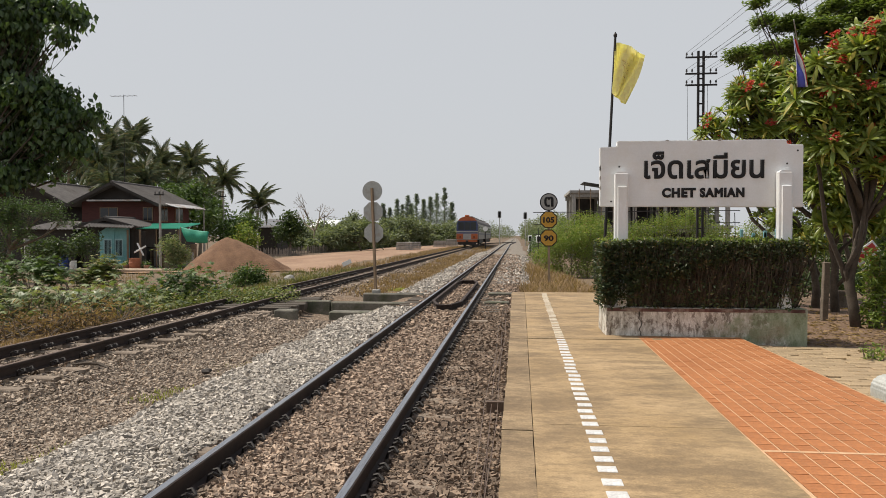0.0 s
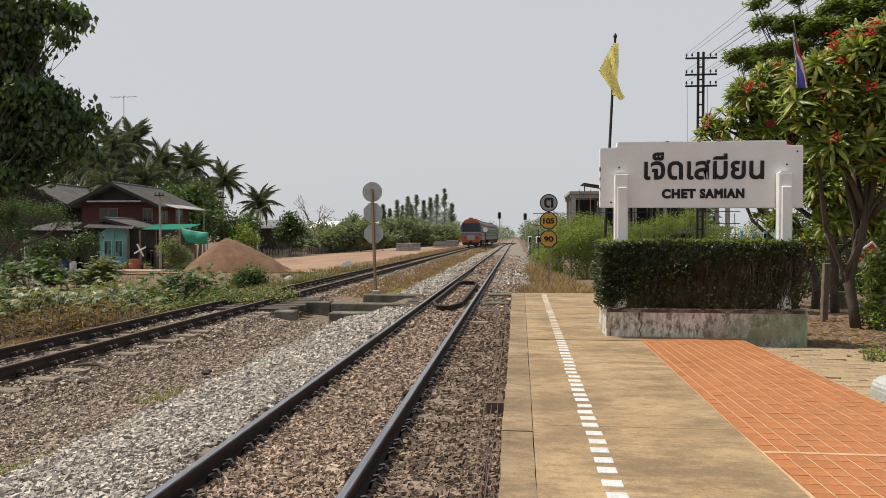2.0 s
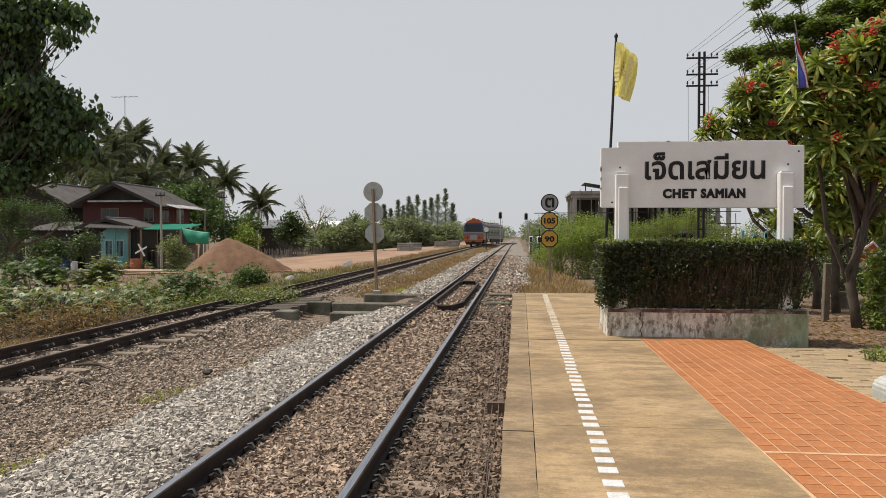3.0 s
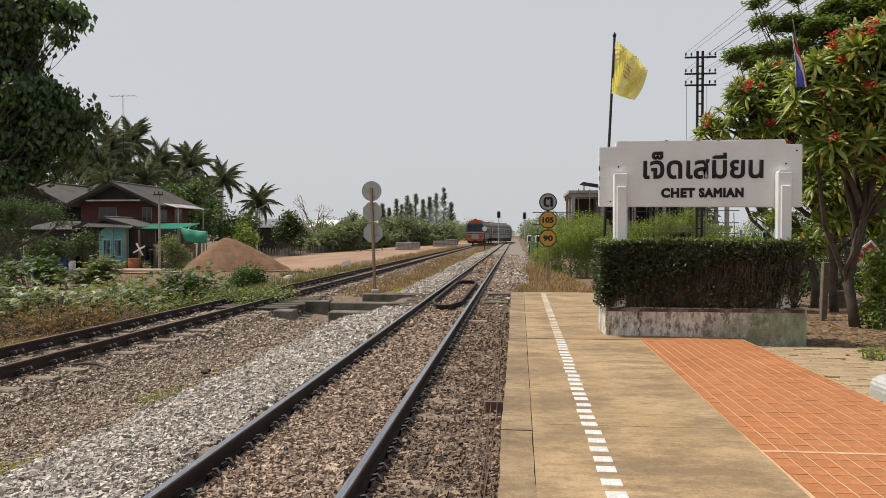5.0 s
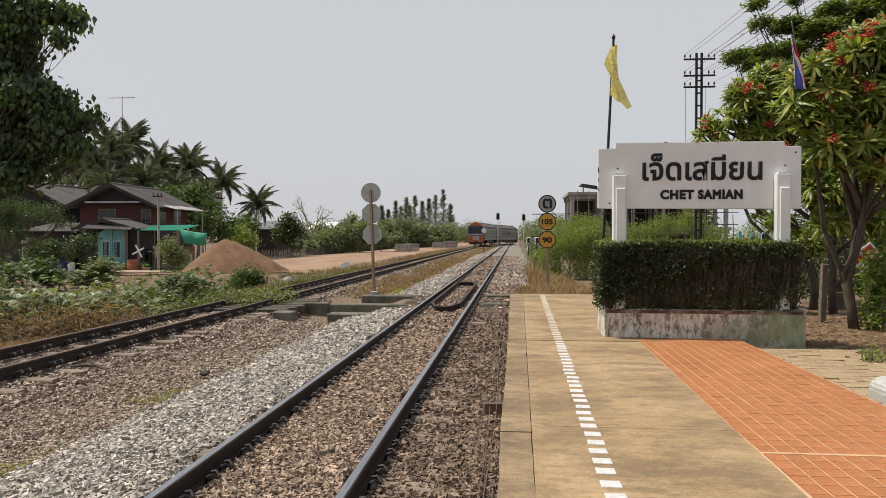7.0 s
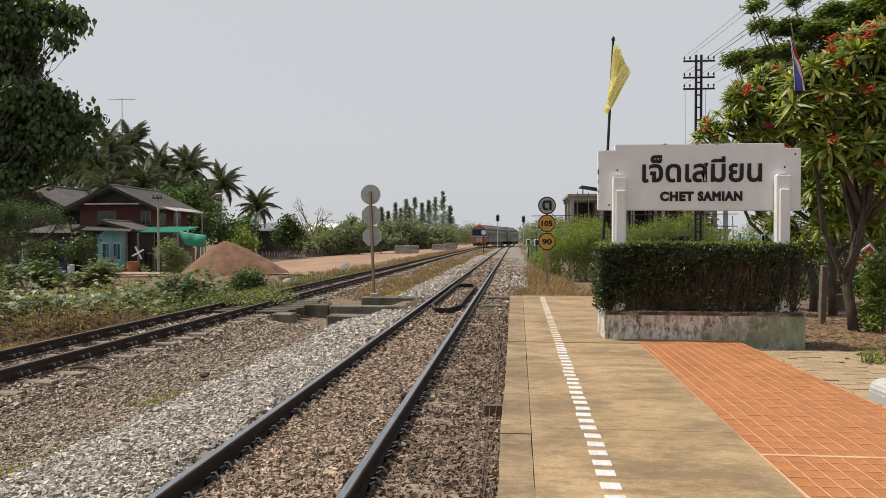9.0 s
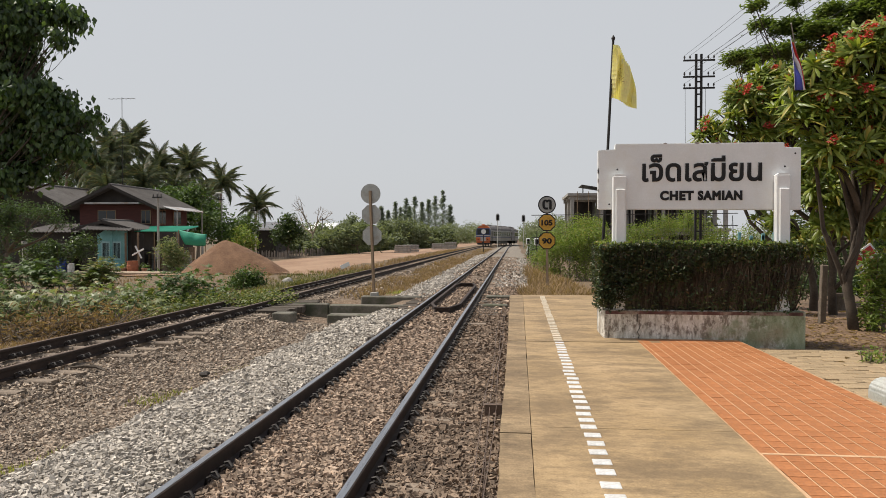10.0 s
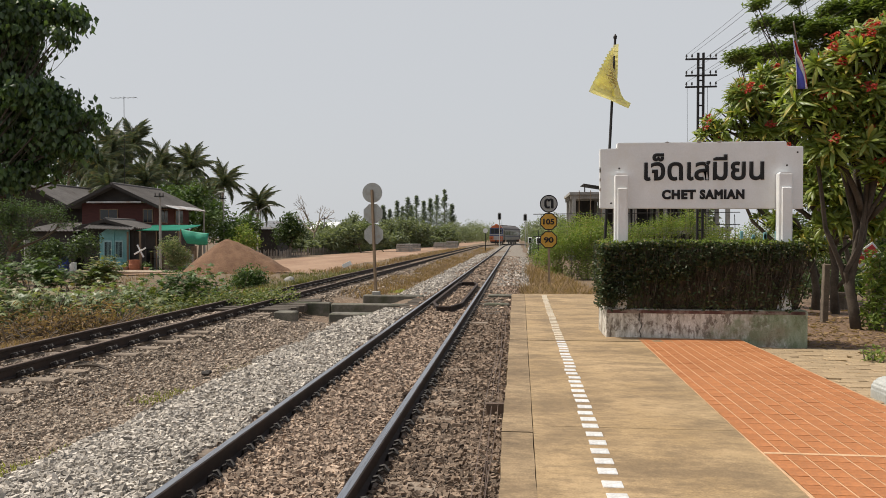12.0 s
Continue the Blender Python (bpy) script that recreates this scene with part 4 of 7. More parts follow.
def signal_post(x, y, head_z):
    t = thing("signal_post", "two-aspect colour-light railway signal on a grey post", "railway signal", "colour-light signals", m=Matrix.Translation((x, y, -0.55)))
    bm = bmesh.new()
    tube(bm, [(0, 0, -0.3), (0, 0, head_z + 0.2)], 0.07, 8)
    part("post", bm, M_disc_back, t)
    bm = bmesh.new()
    prism(bm, ngon(0, head_z + 1.1, 0.3, 10)[:6] + [(-0.3, head_z + 0.2), (0.3, head_z + 0.2)], -0.1, -0.075, "y")
    head = part("head", bm, M_disc_back, t, "pale backing board")
    bm = bmesh.new()
    rbox(bm, -0.19, 0.19, -0.3, -0.101, head_z + 0.25, head_z + 1.2, 0.05)
    box = part("lamp_case", bm, M_black, t)
    for z in (head_z + 0.5, head_z + 0.95):
        bm = bmesh.new()
        tube(bm, [(0, -0.301, z), (0, -0.42, z - 0.02)], [0.12, 0.13], 10, False)
        hood = part("hood", bm, M_black, box)
    bm = bmesh.new()
    for k in range(8):
        quad_box(bm, 0.12, 0.4, -0.02, 0.02, 0.6 + 0.5 * k, 0.63 + 0.5 * k)
    quad_box(bm, 0.38, 0.42, -0.02, 0.02, 0.3, 4.6)
    part("ladder", bm, M_disc_back, t)


signal_post(-2.75, 121.0, 4.55)
signal_post(1.55, 121.0, 4.35)


def disc_marker(m):
    t = thing("disc_marker", "white disc marker on a thin dark post", "railway marker", m=m)
    bm = bmesh.new()
    tube(bm, [(0, 0, -0.3), (0, 0, 2.6)], 0.06, 6)
    part("post", bm, M_steel, t)
    bm = bmesh.new()
    prism(bm, ngon(0, 2.55, 0.3, 14), -0.09, -0.065, "y")
    part("disc", bm, M_white, t)


disc_marker(pose(-3.72, 88.0, -0.5))


def signal_wires():
    for k, (x, z) in enumerate(((-0.17, -0.27), (-0.22, -0.31), (-0.27, -0.29), (-0.2, -0.36))):
        bm = bmesh.new()
        pts = [(x + 0.012 * math.sin(y * 1.3 + k), y, z + 0.015 * math.sin(y * 0.8 + 2 * k)) for y in np.linspace(1.0, 15.5, 40)]
        tube(bm, pts, 0.004, 4, False)
        w = part("signal_wire", bm, M_railrust)
        tagged(w, "rusty signal wire running along the platform edge", "wire", "signal wires")
    bm = bmesh.new()
    rbox(bm, -0.27, -0.1, 6.56, 6.6, -0.5, -0.27, 0.006)
    t = part("wire_bracket", bm, M_railrust)
    tagged(t, "dark iron bracket carrying the signal wires", "bracket")


signal_wires()
# ---- road, heap, yard on the far side ----
def strip_on_ground(name, label, category, material, x0, x1, ys, lift, wob=0.6):
    nx = 8
    V = []
    for y in ys:
        a = x0 + wob * noise.noise((y * 0.13, 3.1, 0))
        b = x1 + wob * noise.noise((y * 0.11, 7.7, 0))
        for i in range(nx + 1):
            x = a + (b - a) * i / nx
            edge = 0 if 0 < i < nx else -0.06
            V.append((x, y, ground_z(x, y) + lift + edge + 0.03 * noise.noise((x * 0.3, y * 0.1, 2))))
    w = nx + 1
    k = np.arange((len(ys) - 1) * nx)
    a = (k // nx) * w + k % nx
    ob = new(name, arrays_mesh(name, np.array(V), np.stack([a, a + 1, a + w + 1, a + w], -1), material, True))
    return tagged(ob, label, category, kind="structure")


strip_on_ground("road", "wide unpaved laterite road with pale wheel tracks", "road", M_roadm, -22.5, -10.9, [37 + 2.0 * i for i in range(52)] + [141 + 8.0 * i for i in range(40)], 0.05)


M_bed = mat("far_ballast", (0.15, 0.128, 0.102), (0.27, 0.235, 0.19), 3, 9, 0.95, 0, 0.6, 0.03)
bed = strip_on_ground("ballast_bed", "grey stone ballast bed of the distant track", "ballast", M_bed, -3.2, 1.2, [46 + 4.0 * k for k in range(20)] + [130 + 10.0 * k for k in range(26)], 0.04, 0.3)


def build_heap():
    V, F = [], []
    rng = np.random.default_rng(31)
    rings, seg = 26, 64
    for r in range(rings + 1):
        for s in range(seg):
            a, q = 2 * math.pi * s / seg, r / rings
            rad = 2.9 * q * (1 + 0.16 * noise.noise((math.cos(a), math.sin(a), 4)))
            x, y = rad * math.cos(a) * (1.32 if math.cos(a) > 0 else 0.85), rad * math.sin(a) * 0.8
            h = 1.92 * max(0, 1 - q ** 1.25)
            V.append((x, y, h + 0.09 * noise.noise((x * 1.6, y * 1.6, 1)) + 0.03 * noise.noise((x * 6, y * 6, 3)) - 0.05))
    for r in range(rings):
        for s in range(seg):
            F.append((r * seg + s, r * seg + (s + 1) % seg, (r + 1) * seg + (s + 1) % seg, (r + 1) * seg + s))
    ob = new("earth_heap", arrays_mesh("earth_heap", np.array(V), np.array(F), M_sand, True))
    ob.matrix_basis = pose(-16.02, 38.7, -0.72)
    tagged(ob, "heap of reddish-brown earth beside the road", "earth heap")


build_heap()

# ---- the farm house over the road ----
M_redwood = mat("red_boards", (0.062, 0.018, 0.015), (0.1, 0.028, 0.022), 2, 30, 0.8, 0, 0.2, 0.003, (1, 1, 6))
M_rooftile = mat("grey_roof_tile", (0.08, 0.074, 0.07), (0.15, 0.137, 0.128), 1.2, 18, 0.9, 0, 0.4, 0.01, stain=(0.06, 0.052, 0.045), stain_scale=0.6)
M_turq = mat("turquoise_paint", (0.16, 0.38, 0.40), (0.24, 0.5, 0.51), 1.5, 20, 0.7, 0, 0.1, 0.002)
M_palecyan = mat("pale_cyan_paint", (0.3, 0.5, 0.52), (0.4, 0.6, 0.62), 1.5, 20, 0.7, 0, 0.1, 0.002)
# dark boards, and also sheets that paint the shade of open rooms
M_dark = mat("dark_board_and_shade", (0.03, 0.026, 0.023), (0.05, 0.042, 0.036), 2, 20, 0.85, 0, 0.2, 0.003)
M_green_sheet = mat("green_sheet", (0.02, 0.24, 0.15), (0.03, 0.32, 0.2), 1.2, 14, 0.6, 0, 0.1, 0.002)
M_tin = mat("tin_sheet", (0.36, 0.36, 0.36), (0.5, 0.5, 0.5), 1.5, 20, 0.45, 0.5, 0.15, 0.004, stain=(0.25, 0.17, 0.11), stain_scale=0.8)
M_glass = plain("dark_glass", (0.02, 0.024, 0.028), 0.12)


def roof_plane(bm, a, b, c, d, thick=0.08, waves=0, amp=0.03):
    """A sheet over the corners a, b (ridge) and d, c (eaves), corrugated down the slope if waves is set."""
    a, b, c, d = map(Vector, (a, b, c, d))
    n = (b - a).cross(d - a).normalized()
    if n.z < 0:
        n = -n
    k = max(2, waves * 2)
    top, bot = [], []
    for i in range(k + 1):
        t = i / k
        off = n * (amp * (1 if i % 2 else -1) if waves else 0)
        for row, lift in ((top, n * thick), (bot, n * 0)):
            row.append((bm.verts.new(a.lerp(b, t) + off + lift), bm.verts.new(d.lerp(c, t) + off + lift)))
    for i in range(k):
        for row in (top, bot):
            bm.faces.new((row[i][0], row[i + 1][0], row[i + 1][1], row[i][1]))
        bm.faces.new((top[i][1], top[i + 1][1], bot[i + 1][1], bot[i][1]))
        bm.faces.new((top[i][0], top[i + 1][0], bot[i + 1][0], bot[i][0]))
    for e in (0, k):
        bm.faces.new((top[e][0], top[e][1], bot[e][1], bot[e][0]))
    bmesh.ops.recalc_face_normals(bm, faces=list(bm.faces))


def gable_house(name, label, x0, x1, y0, y1, zfoot, zeave, zridge, wall_m, roof_m, over=0.6, windows=(), ridge_shift=0.0, gable_m=None, waves=30):
    t = thing(name, label, "house", m=Matrix.Translation(((x0 + x1) / 2, (y0 + y1) / 2, zfoot)))
    cx, cy = (x0 + x1) / 2, (y0 + y1) / 2
    hx, hy, ze, zr = (x1 - x0) / 2, (y1 - y0) / 2, zeave - zfoot, zridge - zfoot
    th = 0.15
    for nm, b in (("front_wall", (-hx, hx, -hy, -hy + th)), ("back_wall", (-hx, hx, hy - th, hy)), ("side_wall", (-hx, -hx + th, -hy + th, hy - th)), ("side_wall", (hx - th, hx, -hy + th, hy - th))):
        bm = bmesh.new()
        if nm.startswith("side") or abs(b[2]) < hy - th:
            quad_box(bm, *b, -0.2, ze)
        else:
            quad_box(bm, *b, -0.2, ze)
        part(nm, bm, wall_m, t)
    for y in (-hy + 0.02, hy - th - 0.02):
        bm = bmesh.new()
        prism(bm, [(-hx, ze + 0.003), (hx, ze + 0.003), (ridge_shift, zr - 0.05)], y, y + th, "y")
        part("gable", bm, gable_m or wall_m, t)
    slope_l = (zr - ze) / (hx + ridge_shift)
    slope_r = (zr - ze) / (hx - ridge_shift)
    for s, sl in ((-1, slope_l), (1, slope_r)):
        bm = bmesh.new()
        roof_plane(bm, (ridge_shift, -hy - over, zr), (ridge_shift, hy + over, zr), (s * (hx + over), hy + over, ze - sl * over), (s * (hx + over), -hy - over, ze - sl * over), 0.07, waves, 0.055)
        part("roof", bm, roof_m, t)
        bm = bmesh.new()
        roof_plane(bm, (ridge_shift, -hy - over - 0.06, zr - 0.1), (ridge_shift, -hy - over - 0.01, zr - 0.1), (s * (hx + over), -hy - over - 0.01, ze - sl * over - 0.1), (s * (hx + over), -hy - over - 0.06, ze - sl * over - 0.1), 0.2)
        part("bargeboard", bm, M_dark, t)
    bm = bmesh.new()
    tube(bm, [(ridge_shift, -hy - over, zr + 0.08), (ridge_shift, hy + over, zr + 0.08)], 0.12, 8)
    part("ridge_cap", bm, roof_m, t)
    for face, u, z, w, h in windows:
        if face == "front":
            box = lambda d0, d1, g: (u - cx - w / 2 + g, u - cx + w / 2 - g, -hy - d1, -hy - d0, z - zfoot + g, z - zfoot + h - g)
        else:
            box = lambda d0, d1, g: (hx + d0, hx + d1, u - cy - w / 2 + g, u - cy + w / 2 - g, z - zfoot + g, z - zfoot + h - g)
        bm = bmesh.new()
        rbox(bm, *box(-0.02, 0.05, 0), 0.01)
        win = part("window", bm, M_wood, t)
        for k in range(2):
            b = list(box(0.051, 0.06, 0.06))
            i = 0 if face == "front" else 2
            mid = (b[i] + b[i + 1]) / 2
            b[i + (1 - k)] = mid + (0.03 if k else -0.03)
            bm = bmesh.new()
            quad_box(bm, *b)
            part("pane", bm, M_glass, win)
    return t


HY = 46.0
gable_house("farm_house", "two-storey red timber house under a grey tiled roof", -29.3, -24.2, HY, HY + 5.2, -0.85, 3.55, 4.72, M_redwood, M_rooftile, 0.7,
            [("front", -27.35, 2.4, 1.3, 0.75), ("front", -24.59, 2.2, 0.7, 0.95), ("side", 47.4, 2.2, 1.0, 1.0), ("side", 49.6, 2.2, 1.2, 1.0)], 0.0, M_dark)
gable_house("rear_house", "timber house with a sagging grey tiled roof behind trees", -37.24, -31.98, 48, 58, -0.85, 3.77, 5.08, M_dark, M_rooftile, 0.7, [], 0.0, M_dark)
gable_house("front_wing", "low wing with a tiled roof and turquoise plastered front", -26.96, -23.69, 42.5, 45.2, -0.83, 1.85, 2.27, M_dark, M_rooftile, 0.4, [], 0.0, M_dark, 14)


def house_details():
    # turquoise front with two windows, set before the wing
    x0, x1, y = -25.79, -23.91, 42.3
    t = thing("turquoise_front", "turquoise plastered house front with two framed windows", "house front", m=Matrix.Translation((x0, y, -0.85)))
    bm = bmesh.new()
    w = x1 - x0
    prism(bm, [(0, -0.1), (w, -0.1), (w, 2.55), (w * 0.45, 2.85), (0, 2.3)], 0.0, 0.15, "y")
    part("wall", bm, M_turq, t)
    for u in (0.55, 1.28):
        bm = bmesh.new()
        rbox(bm, u - 0.27, u + 0.27, -0.05, -0.002, 0.75, 1.9, 0.01)
        f = part("window", bm, M_palecyan, t, "pale window surround")
        bm = bmesh.new()
        quad_box(bm, u - 0.2, u + 0.2, -0.06, -0.051, 0.85, 1.8)
        part("pane", bm, M_glass, f)
    bm = bmesh.new()
    quad_box(bm, 0.9, 0.98, -0.06, -0.003, 0.0, 2.6)
    part("pilaster", bm, M_turq, t)
    for u in (0.55, 1.28):
        bm = bmesh.new()
        for k in range(5):
            quad_box(bm, u - 0.17 + 0.08 * k, u - 0.155 + 0.08 * k, -0.075, -0.061, 0.85, 1.8)
        part("window_bar", bm, M_palecyan, t)
    bm = bmesh.new()
    rbox(bm, -0.1, w + 0.15, -0.75, -0.01, -0.05, 0.32, 0.03)
    part("plinth", bm, M_palecyan, t, "pale blue plastered plinth")
    # a closed dark panel, coloured as the shade inside an open doorway
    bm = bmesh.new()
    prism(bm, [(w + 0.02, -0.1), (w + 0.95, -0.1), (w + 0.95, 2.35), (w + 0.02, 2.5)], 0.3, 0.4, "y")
    part("doorway_shade", bm, M_dark, t, "dark panel painted as shade in the open doorway")
    for u in (w + 0.1, w + 0.9):
        bm = bmesh.new()
        rbox(bm, u - 0.05, u + 0.05, -0.3, -0.2, -0.1, 2.45, 0.01)
        part("porch_post", bm, M_wood, t)
    bm = bmesh.new()
    roof_plane(bm, (-0.5, 0.1, 2.98), (w + 0.5, 0.1, 2.76), (w + 0.6, -0.75, 2.54), (-0.7, -0.75, 2.62), 0.04, 14, 0.03)
    part("porch_roof", bm, M_rooftile, t)
    # awnings beside the house
    ax0, ax1 = -24.2, -20.75
    g = thing("green_awning", "green corrugated awning on thin posts beside the house", "awning", m=Matrix.Translation((ax0, 43, -0.84)))
    bm = bmesh.new()
    roof_plane(bm, (0, 2.6, 2.86), (ax1 - ax0, 2.6, 2.86), (ax1 - ax0 - 0.1, -0.3, 2.5), (0, -0.3, 2.5), 0.03, 22, 0.03)
    part("sheet", bm, M_green_sheet, g)
    for x in (0.15, 1.8, ax1 - ax0 - 0.2):
        bm = bmesh.new()
        tube(bm, [(x, -0.1, -0.2), (x, -0.1, 2.52)], 0.045, 6)
        part("post", bm, M_wood, g)
    bm = bmesh.new()
    for k in range(9):
        x = 0.3 + 0.19 * k
        tube(bm, [(x, 0.5, -0.1), (x, 0.5, 1.3)], 0.014, 4)
    for z in (0.1, 0.7, 1.3):
        quad_box(bm, 0.25, 1.9, 0.49, 0.51, z, z + 0.03)
    part("gate_grille", bm, M_steel, g, "dark wrought-iron gate")
    tx = -20.65
    tarp = thing("green_tarp", "green shade cloth slung from the awning's corner", "tarpaulin", m=Matrix.Translation((tx, 42.6, -0.84)))
    V, F = [], []
    n = 14
    for j in range(n + 1):
        for i in range(n + 1):
            u, v = i / n, j / n
            x = (1 - v) * 1.8 * u + v * (0.38 + 1.36 * u)
            z = (1 - v) * (2.6 - 0.28 * u) + v * (1.72 - 0.1 * u) - 0.04 * math.sin(math.pi * u)
            V.append((x, -0.12 * math.sin(math.pi * v) + 0.025 * math.sin(u * 13 + 3 * v), z))
    for j in range(n):
        for i in range(n):
            a = j * (n + 1) + i
            F.append((a, a + 1, a + n + 2, a + n + 1))
    me = arrays_mesh("cloth", np.array(V), np.array(F), M_green_sheet, True)
    o = new("cloth", me)
    o.parent = tarp
    md = o.modifiers.new("thickness", "SOLIDIFY")
    md.thickness = 0.015
    for x, h in ((0.0, 2.6), (1.7, 2.1)):
        bm = bmesh.new()
        tube(bm, [(x, -0.02, -0.2), (x, -0.02, h)], 0.03, 6)
        part("pole", bm, M_wood, tarp)
    w2 = thing("tin_awning", "pale tin awning under the eaves of the red house", "awning", m=Matrix.Translation((-24.19, 46.6, -0.85)))
    bm = bmesh.new()
    zt = 3.49 + 0.85
    roof_plane(bm, (0.1, 0, zt), (0.1, 4.3, zt), (1.45, 4.3, zt - 0.35), (1.45, 0, zt - 0.35), 0.03, 18, 0.03)
    part("sheet", bm, M_tin, w2)
    for y in (0.2, 4.1):
        bm = bmesh.new()
        tube(bm, [(1.38, y, -0.2), (1.38, y, zt - 0.33)], 0.05, 6)
        part("post", bm, M_conc, w2)


house_details()


def forecourt():
    bm = bmesh.new()
    pts = [(-25.4 + 0.5 * k, 38.3 + 0.12 * noise.noise((k * 0.7, 2, 2))) for k in range(15)]
    prism(bm, pts + [(x, 40.5) for x, _ in pts[::-1]], -1.1, -0.7, "z")
    t = part("forecourt", bm, M_palesoil)
    tagged(t, "pale trodden earth forecourt with a worn edge", "ground", kind="structure")


forecourt()


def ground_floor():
    # near-black sheets added before the walls as the shade of an open storey
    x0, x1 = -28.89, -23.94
    t = thing("ground_floor_screen", "dark sheets painting shade of the open floor under the red storey", "wall", m=Matrix.Translation((x0, 45.8, -0.85)))
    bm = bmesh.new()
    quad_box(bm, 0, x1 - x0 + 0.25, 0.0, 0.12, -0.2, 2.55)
    part("front_shade_sheet", bm, M_dark, t)
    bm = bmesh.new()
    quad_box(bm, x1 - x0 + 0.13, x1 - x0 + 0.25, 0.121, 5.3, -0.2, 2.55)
    part("side_shade_sheet", bm, M_dark, t)


ground_floor()


def gable_trim():
    x0, x1 = -28.5, -24.7
    bm = bmesh.new()
    z = 3.57
    rbox(bm, x0, x1, 45.25, 46.0, z - 0.04, z + 0.06, 0.01)
    t = part("gable_canopy", bm, M_tin)
    tagged(t, "narrow pale canopy across the red house gable", "canopy")
    rng = np.random.default_rng(12)
    t = thing("house_clutter", "dark lumber and boards stacked beneath the awning", "lumber", m=Matrix.Translation((-23.82, 44.0, -0.85)))
    for k in range(12):
        bm = bmesh.new()
        w, h = rng.uniform(0.1, 0.5), rng.uniform(0.5, 1.6)
        x = rng.uniform(0, 3.2)
        rbox(bm, x, x + w, rng.uniform(0, 0.4), rng.uniform(0.5, 0.9), -0.05, h, 0.02)
        part("board", bm, M_wood if k % 3 else M_tin, t)


gable_trim()


def low_shed(name, label, x0, x1, y0, y1, zf, z0, z1, wall_m, roof_m):
    t = thing(name, label, "shed", m=Matrix.Translation((x0, y0, zf)))
    w, d = x1 - x0, y1 - y0
    bm = bmesh.new()
    quad_box(bm, 0.1, w - 0.1, 0.1, 0.22, -0.2, z0 - zf)
    part("front_wall", bm, wall_m, t)
    bm = bmesh.new()
    quad_box(bm, w - 0.22, w - 0.1, 0.22, d - 0.1, -0.2, z0 - zf)
    part("side_wall", bm, wall_m, t)
    bm = bmesh.new()
    quad_box(bm, 0.1, w - 0.22, d - 0.22, d - 0.1, -0.2, z0 - zf)
    part("back_wall", bm, wall_m, t)
    bm = bmesh.new()
    roof_plane(bm, (-0.3, d + 0.2, z1 - zf), (w + 0.3, d + 0.2, z1 - zf), (w + 0.3, -0.3, z0 - zf), (-0.3, -0.3, z0 - zf), 0.03, 16, 0.03)
    part("roof", bm, roof_m, t)


low_shed("lean_to", "dark lean-to shed under an old tiled roof", -31.36, -27.99, 43.2, 46.5, -0.85, 1.62, 2.21, M_dark, M_rooftile)
low_shed("tin_shed", "dark hut with a rusty corrugated roof by the road", -28.88, -26.47, 78, 82, -0.85, 2.14, 3.15, M_dark, M_tin)
low_shed("white_roof_hut", "small hut with a bright tin roof among trees", -32.21, -28.86, 110, 115, -0.85, 2.31, 3.73, M_dark, M_white)
low_shed("dark_hut", "dark wooden hut with a low roof among trees", -32.57, -30.58, 105, 109, -0.85, 1.42, 2.52, M_dark, M_rooftile)


def utility_pole(m, h, r=0.085, arm=False):
    t = thing("utility_pole", "weathered grey concrete utility pole beside the road", "pole", "utility poles", m=m)
    bm = bmesh.new()
    tube(bm, [(0, 0, -0.4), (0, 0, h)], [r, r * 0.7], 8)
    part("shaft", bm, M_conc, t)
    bm = bmesh.new()
    quad_box(bm, -0.3, 0.3, -0.05 - r, -r + 0.02, h - 0.35, h - 0.27)
    for x in (-0.25, 0.0, 0.25):
        tube(bm, [(x, -0.02 - r, h - 0.27), (x, -0.02 - r, h - 0.12)], 0.03, 6)
    part("insulator_bracket", bm, M_steel, t)
    if arm:
        bm = bmesh.new()
        tube(bm, [(0, -r, h - 0.7), (0.7, -r - 0.1, h - 0.25), (1.35, -r - 0.2, h + 0.05)], 0.03, 6)
        lamp_arm = part("lamp_arm", bm, M_tin, t)
        bm = bmesh.new()
        rbox(bm, 1.25, 1.75, -r - 0.3, -r - 0.12, h + 0.02, h + 0.14, 0.04)
        part("lantern", bm, M_disc_back, lamp_arm)


utility_pole(pose(-21.42, 41.5, -0.85), 4.87)
utility_pole(pose(-25.15, 56, -0.85), 5.63, arm=True)
utility_pole(pose(-25.21, 60, -0.85), 5.77)
utility_pole(pose(-24.51, 66, -0.85), 5.05, 0.08, True)
utility_pole(pose(-24.43, 90, -0.85), 4.78, 0.1)
utility_pole(pose(-24.1, 110, -0.85), 3.6, 0.1)


def antenna():
    x, y, zt = -28.52, 50.0, 11.53
    t = thing("tv_antenna", "tall thin mast with television aerials above the roof", "antenna", m=Matrix.Translation((x, y, 3.5)))
    bm = bmesh.new()
    tube(bm, [(0, 0, -1.2), (0, 0, zt - 3.5)], 0.022, 5)
    part("mast", bm, M_steel, t)
    for z, w in ((zt - 3.6, 1.0), (zt - 6.0, 0.85)):
        bm = bmesh.new()
        tube(bm, [(-w, 0, z), (w, 0, z)], 0.014, 4)
        for k in range(6):
            u = -w + 0.1 + k * (2 * w - 0.2) / 5
            tube(bm, [(u, -0.3, z), (u, 0.3, z + 0.02)], 0.01, 4)
        part("aerial", bm, M_steel, t)


antenna()


